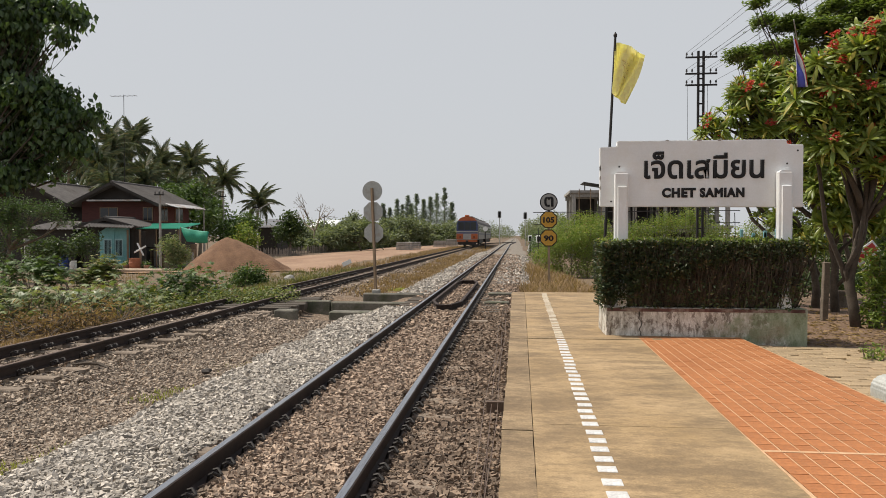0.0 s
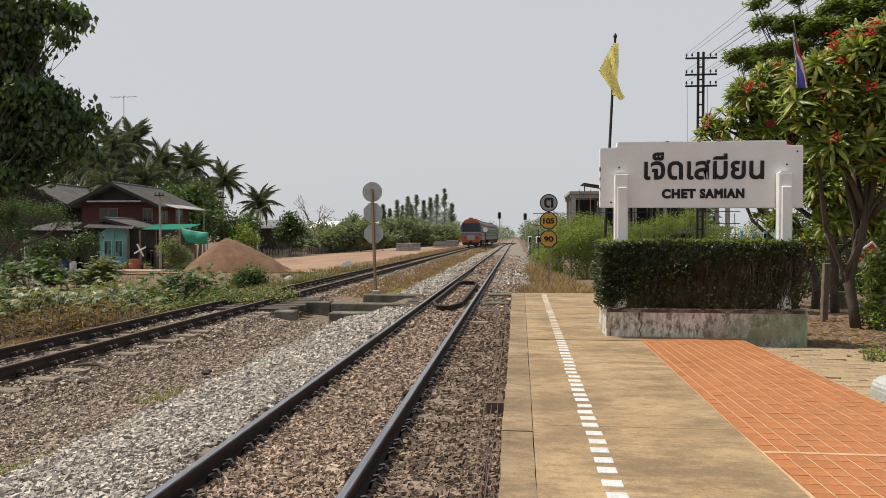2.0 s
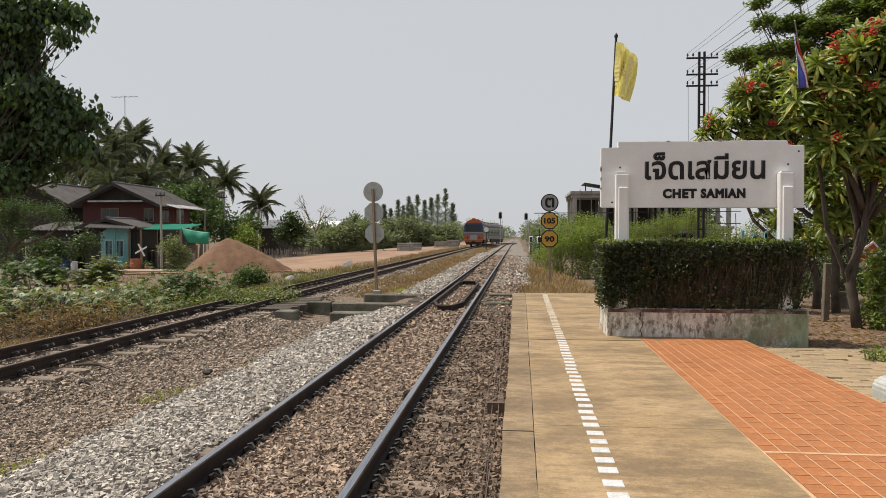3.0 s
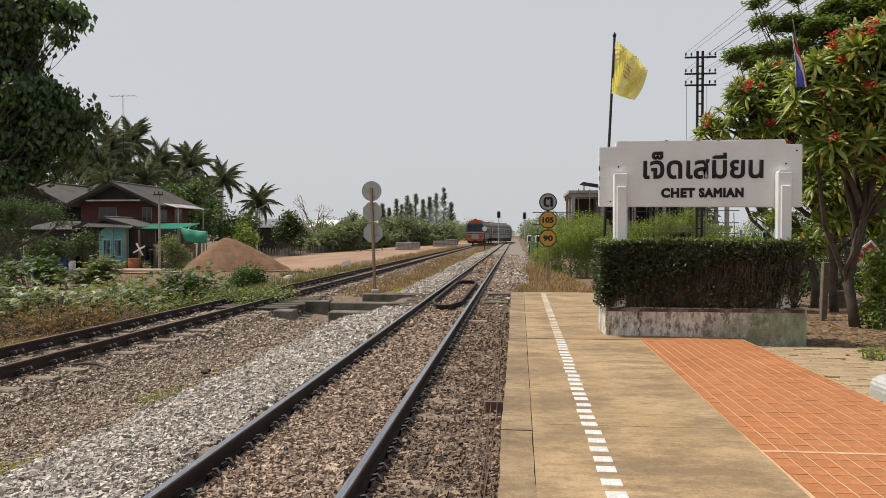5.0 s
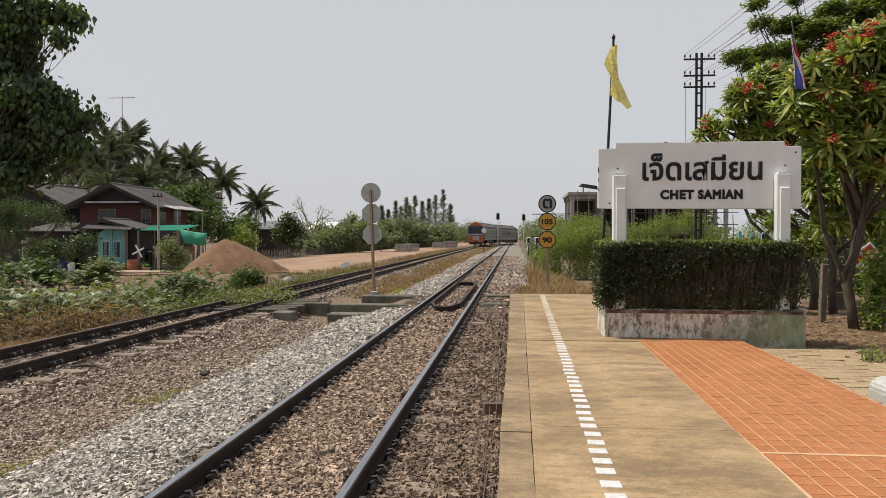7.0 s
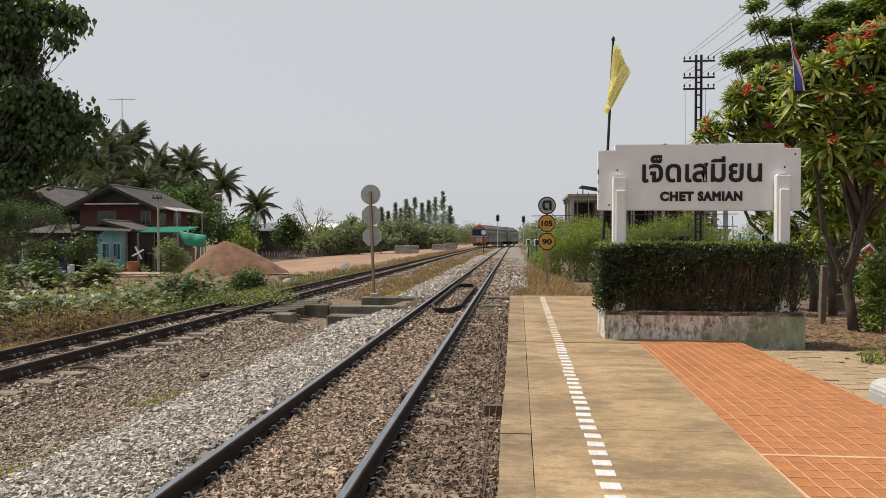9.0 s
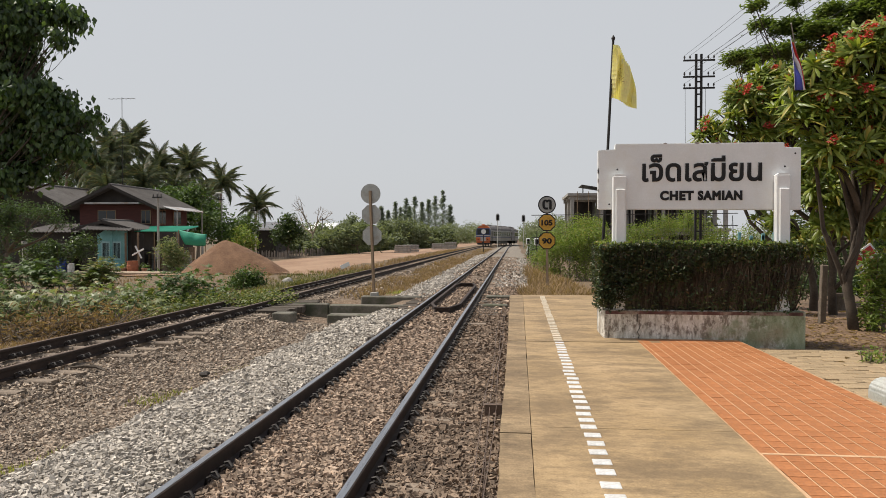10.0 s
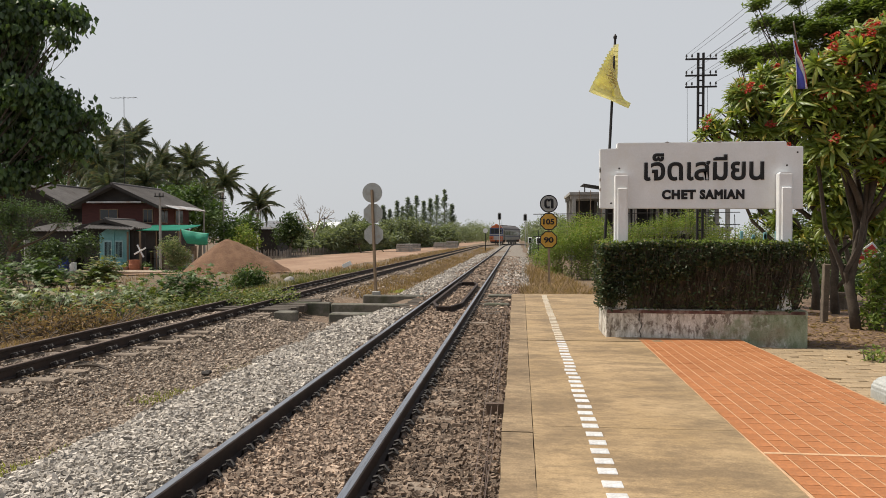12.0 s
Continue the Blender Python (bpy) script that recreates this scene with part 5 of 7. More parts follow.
def yard_clutter():
    zf = -0.84
    def barrel(m, mtl, label, r=0.28, h=0.85):
        t = thing("barrel", label, "barrel", m=m)
        bm = bmesh.new()
        tube(bm, [(0, 0, 0), (0, 0, h * 0.33), (0, 0, h * 0.36), (0, 0, h * 0.66), (0, 0, h * 0.69), (0, 0, h)], [r, r, r * 1.05, r * 1.05, r, r * 0.97], 16)
        part("drum", bm, mtl, t)
        bm = bmesh.new()
        tube(bm, [(0, 0, h), (0, 0, h + 0.03)], r * 1.03, 16)
        part("rim", bm, mtl, t)
    barrel(pose(-27.56, 41.4, zf), plain("blue_plastic", (0.02, 0.06, 0.28), 0.45), "blue plastic barrel in front of the house")
    barrel(pose(-26.97, 41.4, zf), M_white, "small white plastic drum in front of the house", 0.2, 0.5)
    barrel(pose(-22.73, 40.9, zf), mat("red_clay", (0.3, 0.1, 0.05), (0.4, 0.15, 0.08), 3), "red clay water jar beside the gate", 0.32, 0.7)
    x = -22.55
    t = thing("wooden_cross_prop", "pale wooden cross brace leaning by the gate", "prop", m=Matrix.Translation((x, 41.2, zf)))
    for a in (-28, 62):
        bm = bmesh.new()
        rbox(bm, -0.42, 0.42, -0.03, 0.03, -0.045, 0.045, 0.01, pose(0, 0.05 * (a > 0), 1.25, 0, a, 0))
        part("bar", bm, M_white, t)
    bm = bmesh.new()
    tube(bm, [(0, 0.12, -0.1), (0, 0.12, 1.4)], 0.04, 6)
    part("stake", bm, M_wood, t)
    x = -28.96
    t = thing("gate_pillar", "pale round concrete gate pillar before the shed", "pillar", m=Matrix.Translation((x, 40, zf)))
    bm = bmesh.new()
    tube(bm, [(0, 0, -0.2), (0, 0, 1.75), (0, 0, 1.76), (0, 0, 1.9)], [0.14, 0.14, 0.19, 0.17], 12)
    part("shaft", bm, M_conc, t)
    rng = np.random.default_rng(77)
    potm = mat("flower_pot", (0.28, 0.12, 0.07), (0.42, 0.26, 0.18), 2, obj_random=0.4)
    for k in range(9):
        x = -24.52 + 0.33 * k
        t = thing("flower_pot", "small clay flower pot on the house forecourt", "flower pot", "flower pots", m=pose(x, 41.0 + rng.uniform(-0.3, 0.3), zf))
        bm = bmesh.new()
        s = rng.uniform(0.7, 1.3)
        tube(bm, [(0, 0, 0), (0, 0, 0.24 * s), (0, 0, 0.25 * s), (0, 0, 0.3 * s)], [0.1 * s, 0.15 * s, 0.17 * s, 0.17 * s], 10)
        part("pot", bm, potm, t)
        v, f = leaves(rng, rng.normal((0, 0, 0.42 * s), (0.1, 0.1, 0.1), (60, 3)), 0.12, 0.06)
        o = new("plant", arrays_mesh("plant", v, f, L_mid))
        o.parent = t


yard_clutter()


def picket_fence():
    t = thing("stake_fence", "uneven grey wooden stake fence along the road", "fence")
    bm = bmesh.new()
    quad_box(bm, -0.04, 0.04, -0.02, 0.02, -0.3, 0.85)
    me = mesh_of(bm, "stake", mat("grey_stake", (0.2, 0.17, 0.14), (0.32, 0.28, 0.24), 3, obj_random=0.3))
    rng = np.random.default_rng(17)
    for k in range(190):
        y = 62 + 0.3 * k
        if noise.noise((y * 0.2, 1, 1)) < -0.25:
            continue
        o = new("stake", me)
        o.parent = t
        o.matrix_basis = pose(-23.6 + 0.2 * math.sin(y * 0.3), y, ground_z(-23.6, y) + rng.uniform(-0.15, 0.15), rng.normal(0, 3), rng.normal(0, 3), 90)


picket_fence()


def road_goods():
    def stack(m, label, rows):
        t = thing("block_stack", label, "concrete stack", "stacks beside the road", m=m)
        rng = np.random.default_rng(3)
        bm = bmesh.new()
        rbox(bm, -1.0, 1.0, -0.11, 0.11, 0, 0.18, 0.015)
        me = mesh_of(bm, "concrete_beam", M_conc)
        for r in range(rows):
            for c in range(4):
                o = new("concrete_beam", me)
                o.parent = t
                o.matrix_basis = pose(rng.normal(0, 0.05), 0.3 * c, 0.22 * r)
            if r:
                bm = bmesh.new()
                quad_box(bm, -0.6, -0.5, -0.1, 1.0, 0.22 * r - 0.045, 0.22 * r - 0.001)
                part("spacer", bm, M_wood, t)
    stack(pose(-14.42, 92, -0.70), "stack of grey concrete beams beside the road", 5)
    stack(pose(-13.75, 95, -0.70), "stack of grey concrete beams beside the road", 5)
    stack(pose(-12.76, 120, -0.72), "stack of pale concrete beams beside the road", 5)
    stack(pose(-11.11, 125, -0.72), "stack of pale concrete beams beside the road", 6)
    t = thing("white_marker_board", "small blank white board tilted on a stake beside the road", "marker", m=pose(-8.84, 37.8, -0.62, 0, -25, 0))
    bm = bmesh.new()
    tube(bm, [(0, 0, -0.2), (0, 0, 0.5)], 0.02, 5)
    part("stake", bm, M_wood, t)
    bm = bmesh.new()
    rbox(bm, -0.26, 0.26, -0.04, -0.021, 0.33, 0.55, 0.004)
    part("board", bm, M_white, t)
    rng = np.random.default_rng(5)
    t = thing("boulder", "rounded grey stone lying in the verge grass", "stone", m=pose(-8.95, 27.79, -0.55))
    bm = bmesh.new()
    bmesh.ops.create_icosphere(bm, subdivisions=2, radius=0.24)
    for v in bm.verts:
        v.co *= 1 + 0.25 * noise.noise(v.co * 6)
    part("stone", bm, M_conc, t)


road_goods()


# ---- right-hand side: unfinished building, flags, yard ----
def frame_building():
    x0, y0, zf = 4.11, 56.0, -0.6
    t = thing("concrete_frame_building", "unfinished two-storey grey concrete frame building", "building", m=Matrix.Translation((x0, y0, zf)))
    z1, z2 = 2.6, 5.32
    for i in range(6):
        for j in range(3):
            bm = bmesh.new()
            x, y = 0.35 + 2.3 * i, 0.3 + 3.0 * j
            quad_box(bm, x - 0.14, x + 0.14, y - 0.14, y + 0.14, -0.3, z2 - 0.2)
            part("column", bm, M_conc, t)
    for z in (z1, z2):
        bm = bmesh.new()
        quad_box(bm, 0, 12.2, 0, 6.6, z - 0.2, z)
        part("slab", bm, M_conc, t)
    # dark sheets along the back paint the shade inside both open storeys
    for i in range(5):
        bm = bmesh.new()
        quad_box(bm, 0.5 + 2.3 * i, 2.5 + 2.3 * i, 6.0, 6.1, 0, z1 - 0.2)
        part("interior_shade_sheet", bm, M_dark, t)
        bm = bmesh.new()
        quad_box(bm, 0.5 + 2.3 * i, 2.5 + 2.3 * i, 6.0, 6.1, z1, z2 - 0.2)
        part("interior_shade_sheet", bm, M_dark, t)
    for z in (z1 - 0.2, z2 - 0.2):
        for j in range(3):
            bm = bmesh.new()
            quad_box(bm, 0.1, 12.1, 0.18 + 3.0 * j, 0.42 + 3.0 * j, z - 0.3, z - 0.002)
            part("beam", bm, M_conc, t)
    rng = np.random.default_rng(27)
    for i in range(34):
        bm = bmesh.new()
        x, y = -2.6 + 0.44 * i + rng.normal(0, 0.08), rng.uniform(-1.6, -0.4)
        tube(bm, [(x, y, -0.3), (x + rng.normal(0, 0.12), y, rng.uniform(1.9, 3.4) if i < 12 else rng.uniform(2.6, 4.9))], 0.03, 5)
        part("scaffold_pole", bm, M_steel, t, "dark thin scaffold pole")
    for z in (1.0, 1.9, 2.7, 3.6):
        bm = bmesh.new()
        tube(bm, [(-2.8, -0.9, z), (12.4, -0.9, z + 0.1)], 0.03, 5)
        part("ledger_pole", bm, M_steel, t)
    for x in (-1.2, 3.4, 7.2):
        bm = bmesh.new()
        tube(bm, [(x, -1.0, 0.2), (x + 1.6, -1.0, 3.4)], 0.035, 5)
        part("brace_pole", bm, M_steel, t)
    for i in range(9):
        bm = bmesh.new()
        x = 0.7 + 0.85 * i
        tube(bm, [(x, -0.3, -0.3), (x, -0.3, z2 + 0.1)], 0.03, 5)
        part("prop", bm, M_wood, t)
    bm = bmesh.new()
    roof_plane(bm, (1.1, 0.5, z2 + 0.65), (1.1, 3.5, z2 + 0.65), (2.6, 3.5, z2 + 0.4), (2.6, 0.5, z2 + 0.4), 0.04)
    quad_box(bm, 1.2, 1.28, 1.0, 1.08, z2, z2 + 0.6)
    quad_box(bm, 2.4, 2.48, 1.0, 1.08, z2, z2 + 0.45)
    part("roof_sheet", bm, M_dark, t)


frame_building()


def dwarf_signal(m):
    t = thing("dwarf_signal", "short black-faced shunting signal on a dark post", "railway signal", "dwarf signals", m=m)
    bm = bmesh.new()
    tube(bm, [(0, 0, -0.3), (0, 0, 1.35)], 0.06, 6)
    part("post", bm, M_steel, t)
    bm = bmesh.new()
    rbox(bm, -0.17, 0.17, -0.1, 0.08, 1.2, 1.75, 0.03)
    part("head", bm, M_white, t)
    bm = bmesh.new()
    rbox(bm, -0.11, 0.11, -0.16, -0.101, 1.28, 1.68, 0.02)
    part("lamp_face", bm, M_black, t)


dwarf_signal(pose(1.21, 62, -0.5))
dwarf_signal(pose(1.71, 55, -0.5))


def white_sheet():
    t = thing("white_tarpaulin", "crumpled white tarpaulin draped over a rack beside the line", "tarpaulin", m=Matrix.Translation((1.92, 75, -0.55)))
    bm = bmesh.new()
    prism(bm, [(-0.75, 0.1), (0.75, 0.1), (0.85, 1.5), (0.35, 1.8), (-0.25, 1.55), (-0.55, 0.9)], -0.6, 0.6, "y")
    bmesh.ops.bevel(bm, geom=list(bm.edges), offset=0.08, segments=2, affect="EDGES")
    part("sheet", bm, M_white, t)
    bm = bmesh.new()
    for x in (-0.5, 0.6):
        for y in (-0.45, 0.45):
            tube(bm, [(x, y, -0.3), (x, y, 0.3)], 0.04, 6)
    part("rack", bm, M_steel, t)


white_sheet()


def thai_flag():
    Y = 9.75
    x = 3.57
    t = thing("striped_flag", "limp red, white and blue striped flag on a thin stick", "flag", m=Matrix.Translation((x, Y + 1.0, -0.1)))
    zt = 4.04
    bm = bmesh.new()
    tube(bm, [(2.0, 2.66, 1.4), (0.0, -1.0, zt + 0.1)], [0.012, 0.007], 6)
    part("pole", bm, M_tin, t)
    flag_white = plain("flag_white", (0.75, 0.74, 0.74), 0.8)
    cols = [flag_white, plain("flag_blue", (0.08, 0.1, 0.46), 0.8), flag_white, plain("flag_red", (0.55, 0.03, 0.03), 0.8)]
    ztop, zbot = 3.93, 3.27
    # hanging in a twist: red at the head, white through the middle, blue gathering at the foot
    for k in range(4):
        V, F = [], []
        n = 14
        for i in range(n + 1):
            q = i / n
            z = ztop + (zbot - ztop) * q
            blue = 0.12 + 0.7 * max(0.0, (q - 0.3) / 0.7) ** 0.8 if q > 0.3 else 0.12 * q / 0.3
            cuts = (0.0, 0.1 * q, blue, min(1.0, blue + 0.5 - 0.32 * q), 1.0)
            width = 0.03 + 0.115 * math.sin(min(q * 1.15, 1) * math.pi / 2)
            for e in (0, 1):
                u = cuts[k + e]
                V.append((-0.012 + 0.05 * q + width * u, -1.02 - 0.03 * math.sin(9 * u + 3 * q), z - 0.05 * u * (1 - q)))
        for i in range(n):
            F.append((2 * i, 2 * i + 1, 2 * i + 3, 2 * i + 2))
        o = new("stripe", arrays_mesh("stripe", np.array(V), np.array(F), cols[k], True))
        o.parent = t
        md = o.modifiers.new("thickness", "SOLIDIFY")
        md.thickness = 0.004


thai_flag()
# ---- trees and plants ----
# broad dark tree whose boughs hang in from the side
tree("shade_tree", "large dark broad-leaved tree overhanging the verge", "tree", (-20.5, 20.5, -0.75), [
    (-15.44, 20.6, 8.02, 1.03, 0.82, 0.86), (-14.42, 21.0, 8.33, 0.6, 0.5, 0.26), (-13.81, 21.4, 8.19, 0.3, 0.5, 0.23), (-13.8, 20.8, 7.39, 0.17, 0.5, 0.15), (-15.81, 21.2, 6.8, 1.03, 0.82, 0.69), (-14.78, 20.6, 5.68, 0.86, 0.69, 0.46), (-14.08, 21.0, 5.54, 0.46, 0.5, 0.23), (-16.07, 21.4, 5.33, 1.16, 0.93, 0.83), (-14.08, 20.8, 4.93, 0.76, 0.61, 0.33), (-13.42, 21.2, 4.93, 0.33, 0.5, 0.2), (-12.73, 20.6, 4.91, 0.13, 0.5, 0.13), (-13.96, 21.0, 4.24, 0.69, 0.56, 0.43), (-15.6, 21.4, 4.16, 0.99, 0.79, 0.63), (-13.23, 20.8, 4.0, 0.2, 0.5, 0.2), (-15.05, 21.2, 3.36, 0.63, 0.5, 0.17), (-15.68, 20.6, 3.07, 0.83, 0.66, 0.26), (-17.55, 21.0, 7.59, 0.99, 0.79, 1.16), (-17.92, 21.4, 4.82, 0.99, 0.79, 1.65)],
    L_shade, M_darkbark, 26000, 0.2, 0.15, 0.1, 41, 0.4, 0.17, 10, 0.6, 0.6, hang=True)
tree("verge_tree", "small spreading tree with yellow-green feathery leaves", "tree", (-22.17, 29.0, -0.8), [
    (-21.71, 29, 1.91, 0.45, 0.5, 0.5), (-21.98, 29, 0.69, 0.4, 0.4, 0.6), (-21.57, 29.0, 2.52, 0.9, 0.9, 0.4), (-20.14, 29.0, 2.39, 0.9, 0.8, 0.35), (-20.83, 28.5, 1.42, 0.6, 0.6, 0.4), (-19.5, 29.2, 1.91, 0.55, 0.5, 0.2), (-22.23, 29.0, 1.91, 0.7, 0.7, 0.5)],
    L_shade, M_bark, 5200, 0.12, 0.05, 0.13, 42, 0.55, 0.14, 12, 0.7)


def frond_mesh(seed, length):
    rng = np.random.default_rng(seed)
    bm = bmesh.new()
    n = 12
    pts = [Vector((length * (i / n), 0, length * (0.34 * (i / n) - 0.72 * (i / n) ** 2))) for i in range(n + 1)]
    tube(bm, pts, [0.04 * (1 - 0.85 * i / n) for i in range(n + 1)], 4)
    for i in range(1, 5 * n + 1):
        t = min(i / (5 * n), 0.995)
        k = int(t * n)
        p = pts[k].lerp(pts[min(k + 1, n)], t * n - k)
        ll = length * 0.3 * math.sin(math.pi * (0.12 + 0.85 * t)) * rng.uniform(0.85, 1.1)
        for s in (-1, 1):
            tip = p + Vector((ll * 0.5, s * ll * 0.55, -ll * rng.uniform(0.35, 0.85)))
            w = Vector((0.021, 0, 0))
            a, b, c = bm.verts.new(p - w), bm.verts.new(p + w), bm.verts.new(tip)
            m = bm.verts.new(p.lerp(tip, 0.5) + Vector((0.03, 0, 0.12 * ll)))
            bm.faces.new((a, b, m))
            bm.faces.new((a, m, c))
    return mesh_of(bm, "frond", L_palm)


FRONDS = [frond_mesh(k, 2.55) for k in range(4)]


def palm(base, top, seed, scale=1.0):
    rng = np.random.default_rng(seed)
    t = thing("coconut_palm", "coconut palm with drooping grey-green fronds", "palm tree", "coconut palms", m=Matrix.Translation(base))
    bm = bmesh.new()
    d = Vector(top) - Vector(base)
    pts = [(d.x * (i / 8) ** 1.6, d.y * i / 8, d.z * i / 8 - 0.2 * (i == 0)) for i in range(9)]
    tube(bm, pts, [0.19 - 0.09 * i / 8 for i in range(9)], 8)
    part("trunk", bm, M_palebark, t)
    for k in range(30):
        o = new("frond", FRONDS[k % 4])
        o.parent = t
        up = 84 - 140 * (k / 30) + rng.normal(0, 9)
        o.matrix_basis = Matrix.Translation(d) @ Euler((0, 0, k * 2.399 + rng.normal(0, 0.2))).to_matrix().to_4x4() @ Euler((0, -radians(up), 0)).to_matrix().to_4x4() @ Matrix.Scale(scale * rng.uniform(0.85, 1.15), 4)
    bm = bmesh.new()
    for k in range(7):
        m = Matrix.Translation(d + Vector((0.25 * math.cos(k), 0.25 * math.sin(k), -0.25 - 0.05 * (k % 3))))
        b2 = bmesh.new()
        bmesh.ops.create_icosphere(b2, subdivisions=1, radius=0.12, matrix=m)
        merge(bm, b2)
    part("coconut_bunch", bm, L_mid, t)


palm((-35.92, 60, -0.85), (-35.52, 60.3, 8.95), 500, 1.0)
palm((-36.28, 64, -0.85), (-35.88, 64.3, 9.97), 501, 1.05)
palm((-36.04, 62, -0.85), (-35.64, 62.3, 7.25), 502, 1.0)
palm((-35.48, 68, -0.85), (-35.08, 68.3, 8.24), 503, 1.0)
palm((-33.39, 70, -0.85), (-32.99, 70.3, 8.36), 504, 1.05)
palm((-31.57, 74, -0.85), (-31.17, 74.3, 7.1), 505, 1.0)
palm((-28.40, 76, -0.85), (-28.0, 76.3, 4.77), 506, 0.95)
palm((-35.41, 57, -0.85), (-35.01, 57.3, 7.26), 507, 1.0)
palm((-31.73, 58, -0.85), (-31.33, 58.3, 5.89), 508, 0.9)
palm((-41.21, 62, -0.85), (-40.81, 62.3, 7.82), 509, 1.1)
palm((-29.97, 60, -0.85), (-29.57, 60.3, 5.54), 510, 0.85)
palm((-30.12, 66, -0.85), (-29.72, 66.3, 5.14), 511, 0.8)
palm((-33.23, 55, -0.85), (-32.83, 55.3, 5.45), 512, 0.85)


def dead_tree():
    rng = np.random.default_rng(55)
    base = Vector((-27.2, 95.0, -0.85))
    t = thing("bare_tree", "leafless grey tree with fine spreading twigs", "tree", m=Matrix.Translation(base))
    bm = bmesh.new()
    def grow(p, d, L, r, lev):
        e = p + d * L
        limb(bm, rng, p, e, r, r * 0.6, 0.06, 3, 4)
        if lev:
            for _ in range(3):
                n2 = (d + Vector(rng.normal(0, 0.5, 3)) + Vector((0, 0, 0.12))).normalized()
                grow(e, n2, L * rng.uniform(0.55, 0.8), r * 0.6, lev - 1)
    grow(Vector((0, 0, -0.2)), Vector((0.02, 0, 1)), 2.9, 0.2, 4)
    part("branch_crown", bm, M_palebark, t)


dead_tree()

# leafy trees and shrubs beyond the road
tree("mango_tree", "dense dark green tree behind the house", "tree", (-25.73, 54, -0.85), [(-26.17, 54.0, 3.33, 1.6, 1.4, 1.4), (-25.0, 54.0, 4.43, 1.2, 1.2, 1.0), (-28.09, 56.0, 4.56, 1.2, 1.2, 0.9), (-23.88, 53.0, 2.2, 1.0, 1, 1.0)], L_mid, M_bark, 5200, 0.3, 0.16, 0.16, 101, 0.5, 0.3, 14, 0.9, group="trees beyond the road")
tree("mango_tree", "dense dark green tree behind the house", "tree", (-24.79, 62, -0.85), [(-25.76, 60.0, 2.08, 1.2, 1.2, 1.3), (-25.04, 62.0, 2.11, 1.3, 1.2, 1.1), (-27.13, 62.0, 3.63, 1.3, 1.2, 1), (-24.5, 64.0, 2.13, 1.0, 1, 1.2), (-24.49, 60.0, 1.1, 1.0, 1, 0.8)], L_mid, M_bark, 5200, 0.3, 0.16, 0.16, 102, 0.5, 0.3, 14, 0.9, group="trees beyond the road")
tree("mango_tree", "rounded dark tree beside the road fence", "tree", (-23.89, 74, -0.85), [(-24.31, 74.0, 1.67, 1.3, 1.2, 1.2), (-23.08, 74.0, 1.97, 1.1, 1.1, 1.0), (-23.69, 74.0, 2.86, 0.9, 0.9, 0.7)], L_dark, M_bark, 3200, 0.3, 0.17, 0.18, 103, 0.5, 0.3, 14, 0.9, group="trees beyond the road")
tree("flowering_bush_tree", "small tree with yellowish leaves beside the road", "tree", (-23.23, 60, -0.85), [(-23.38, 60.0, 1.49, 0.8, 0.8, 0.7), (-22.73, 60.0, 0.86, 0.8, 0.8, 0.6), (-23.34, 59.0, 0.63, 0.7, 0.7, 0.5)], L_bright, M_bark, 2000, 0.24, 0.13, 0.1, 104, 0.5, 0.25, 14, 0.9, group="trees beyond the road")
tree("banana_clump", "broad-leaved green clump beside the fence", "tree", (-20.01, 92, -0.85), [(-21.5, 92.0, 1.4, 1.6, 1.2, 1.3), (-19.67, 94.0, 1.78, 1.6, 1.2, 1.3), (-22.51, 90.0, 1.03, 1.4, 1, 1.0), (-23.46, 88.0, 0.68, 1.3, 1, 0.9), (-18.54, 96.0, 1.4, 1.4, 1, 1.1)], L_far_haze, M_bark, 4200, 0.7, 0.2, 0.1, 105, 0.5, 0.4, 14, 0.8, group="trees beyond the road")
tree("round_tree", "rounded dark tree in the middle distance", "tree", (-31.59, 140, -0.85), [(-32.15, 140.0, 4.05, 1.8, 1.8, 1.3), (-29.87, 140.0, 3.38, 1.8, 1.6, 1.2), (-33.38, 138.0, 2.91, 1.5, 1.5, 1)], L_far_haze, M_bark, 2600, 0.5, 0.3, 0.2, 106, 0.5, 0.4, 14, 0.9, group="trees beyond the road")
tree("roadside_tree", "leafy green tree beside the road", "tree", (-21.95, 130, -0.85), [(-23.0, 130.0, 2.49, 2.4, 2, 1.8), (-20.16, 132.0, 3.03, 2.6, 2, 2.0), (-17.91, 135.0, 2.21, 2.2, 2, 1.6), (-21.1, 128.0, 0.94, 2.2, 1.5, 1.2)], L_far_haze, M_bark, 4200, 0.5, 0.3, 0.2, 107, 0.5, 0.45, 14, 0.9, group="trees beyond the road")
tree("roadside_tree", "leafy green tree beside the road", "tree", (-15.12, 150, -0.85), [(-17.51, 150.0, 1.84, 2.4, 2, 1.6), (-14.52, 150.0, 2.08, 2.2, 2, 1.8), (-13.15, 148.0, 0.9, 1.8, 1.5, 1.2), (-18.66, 145.0, 0.9, 2, 1.5, 1.1)], L_far_haze, M_bark, 3800, 0.5, 0.3, 0.2, 108, 0.5, 0.45, 14, 0.9, group="trees beyond the road")
tree("roadside_tree", "leafy green tree beside the fence", "tree", (-28.72, 100, -0.85), [(-29.95, 100.0, 1.01, 1.6, 1.3, 1.1), (-28.45, 102.0, 0.84, 1.5, 1.2, 1.0), (-26.86, 104.0, 1.42, 1.5, 1.2, 1.2), (-29.12, 106.0, 2.27, 1.2, 1.2, 0.8)], L_far_haze, M_bark, 3600, 0.45, 0.25, 0.15, 109, 0.5, 0.4, 14, 0.9, group="trees beyond the road")
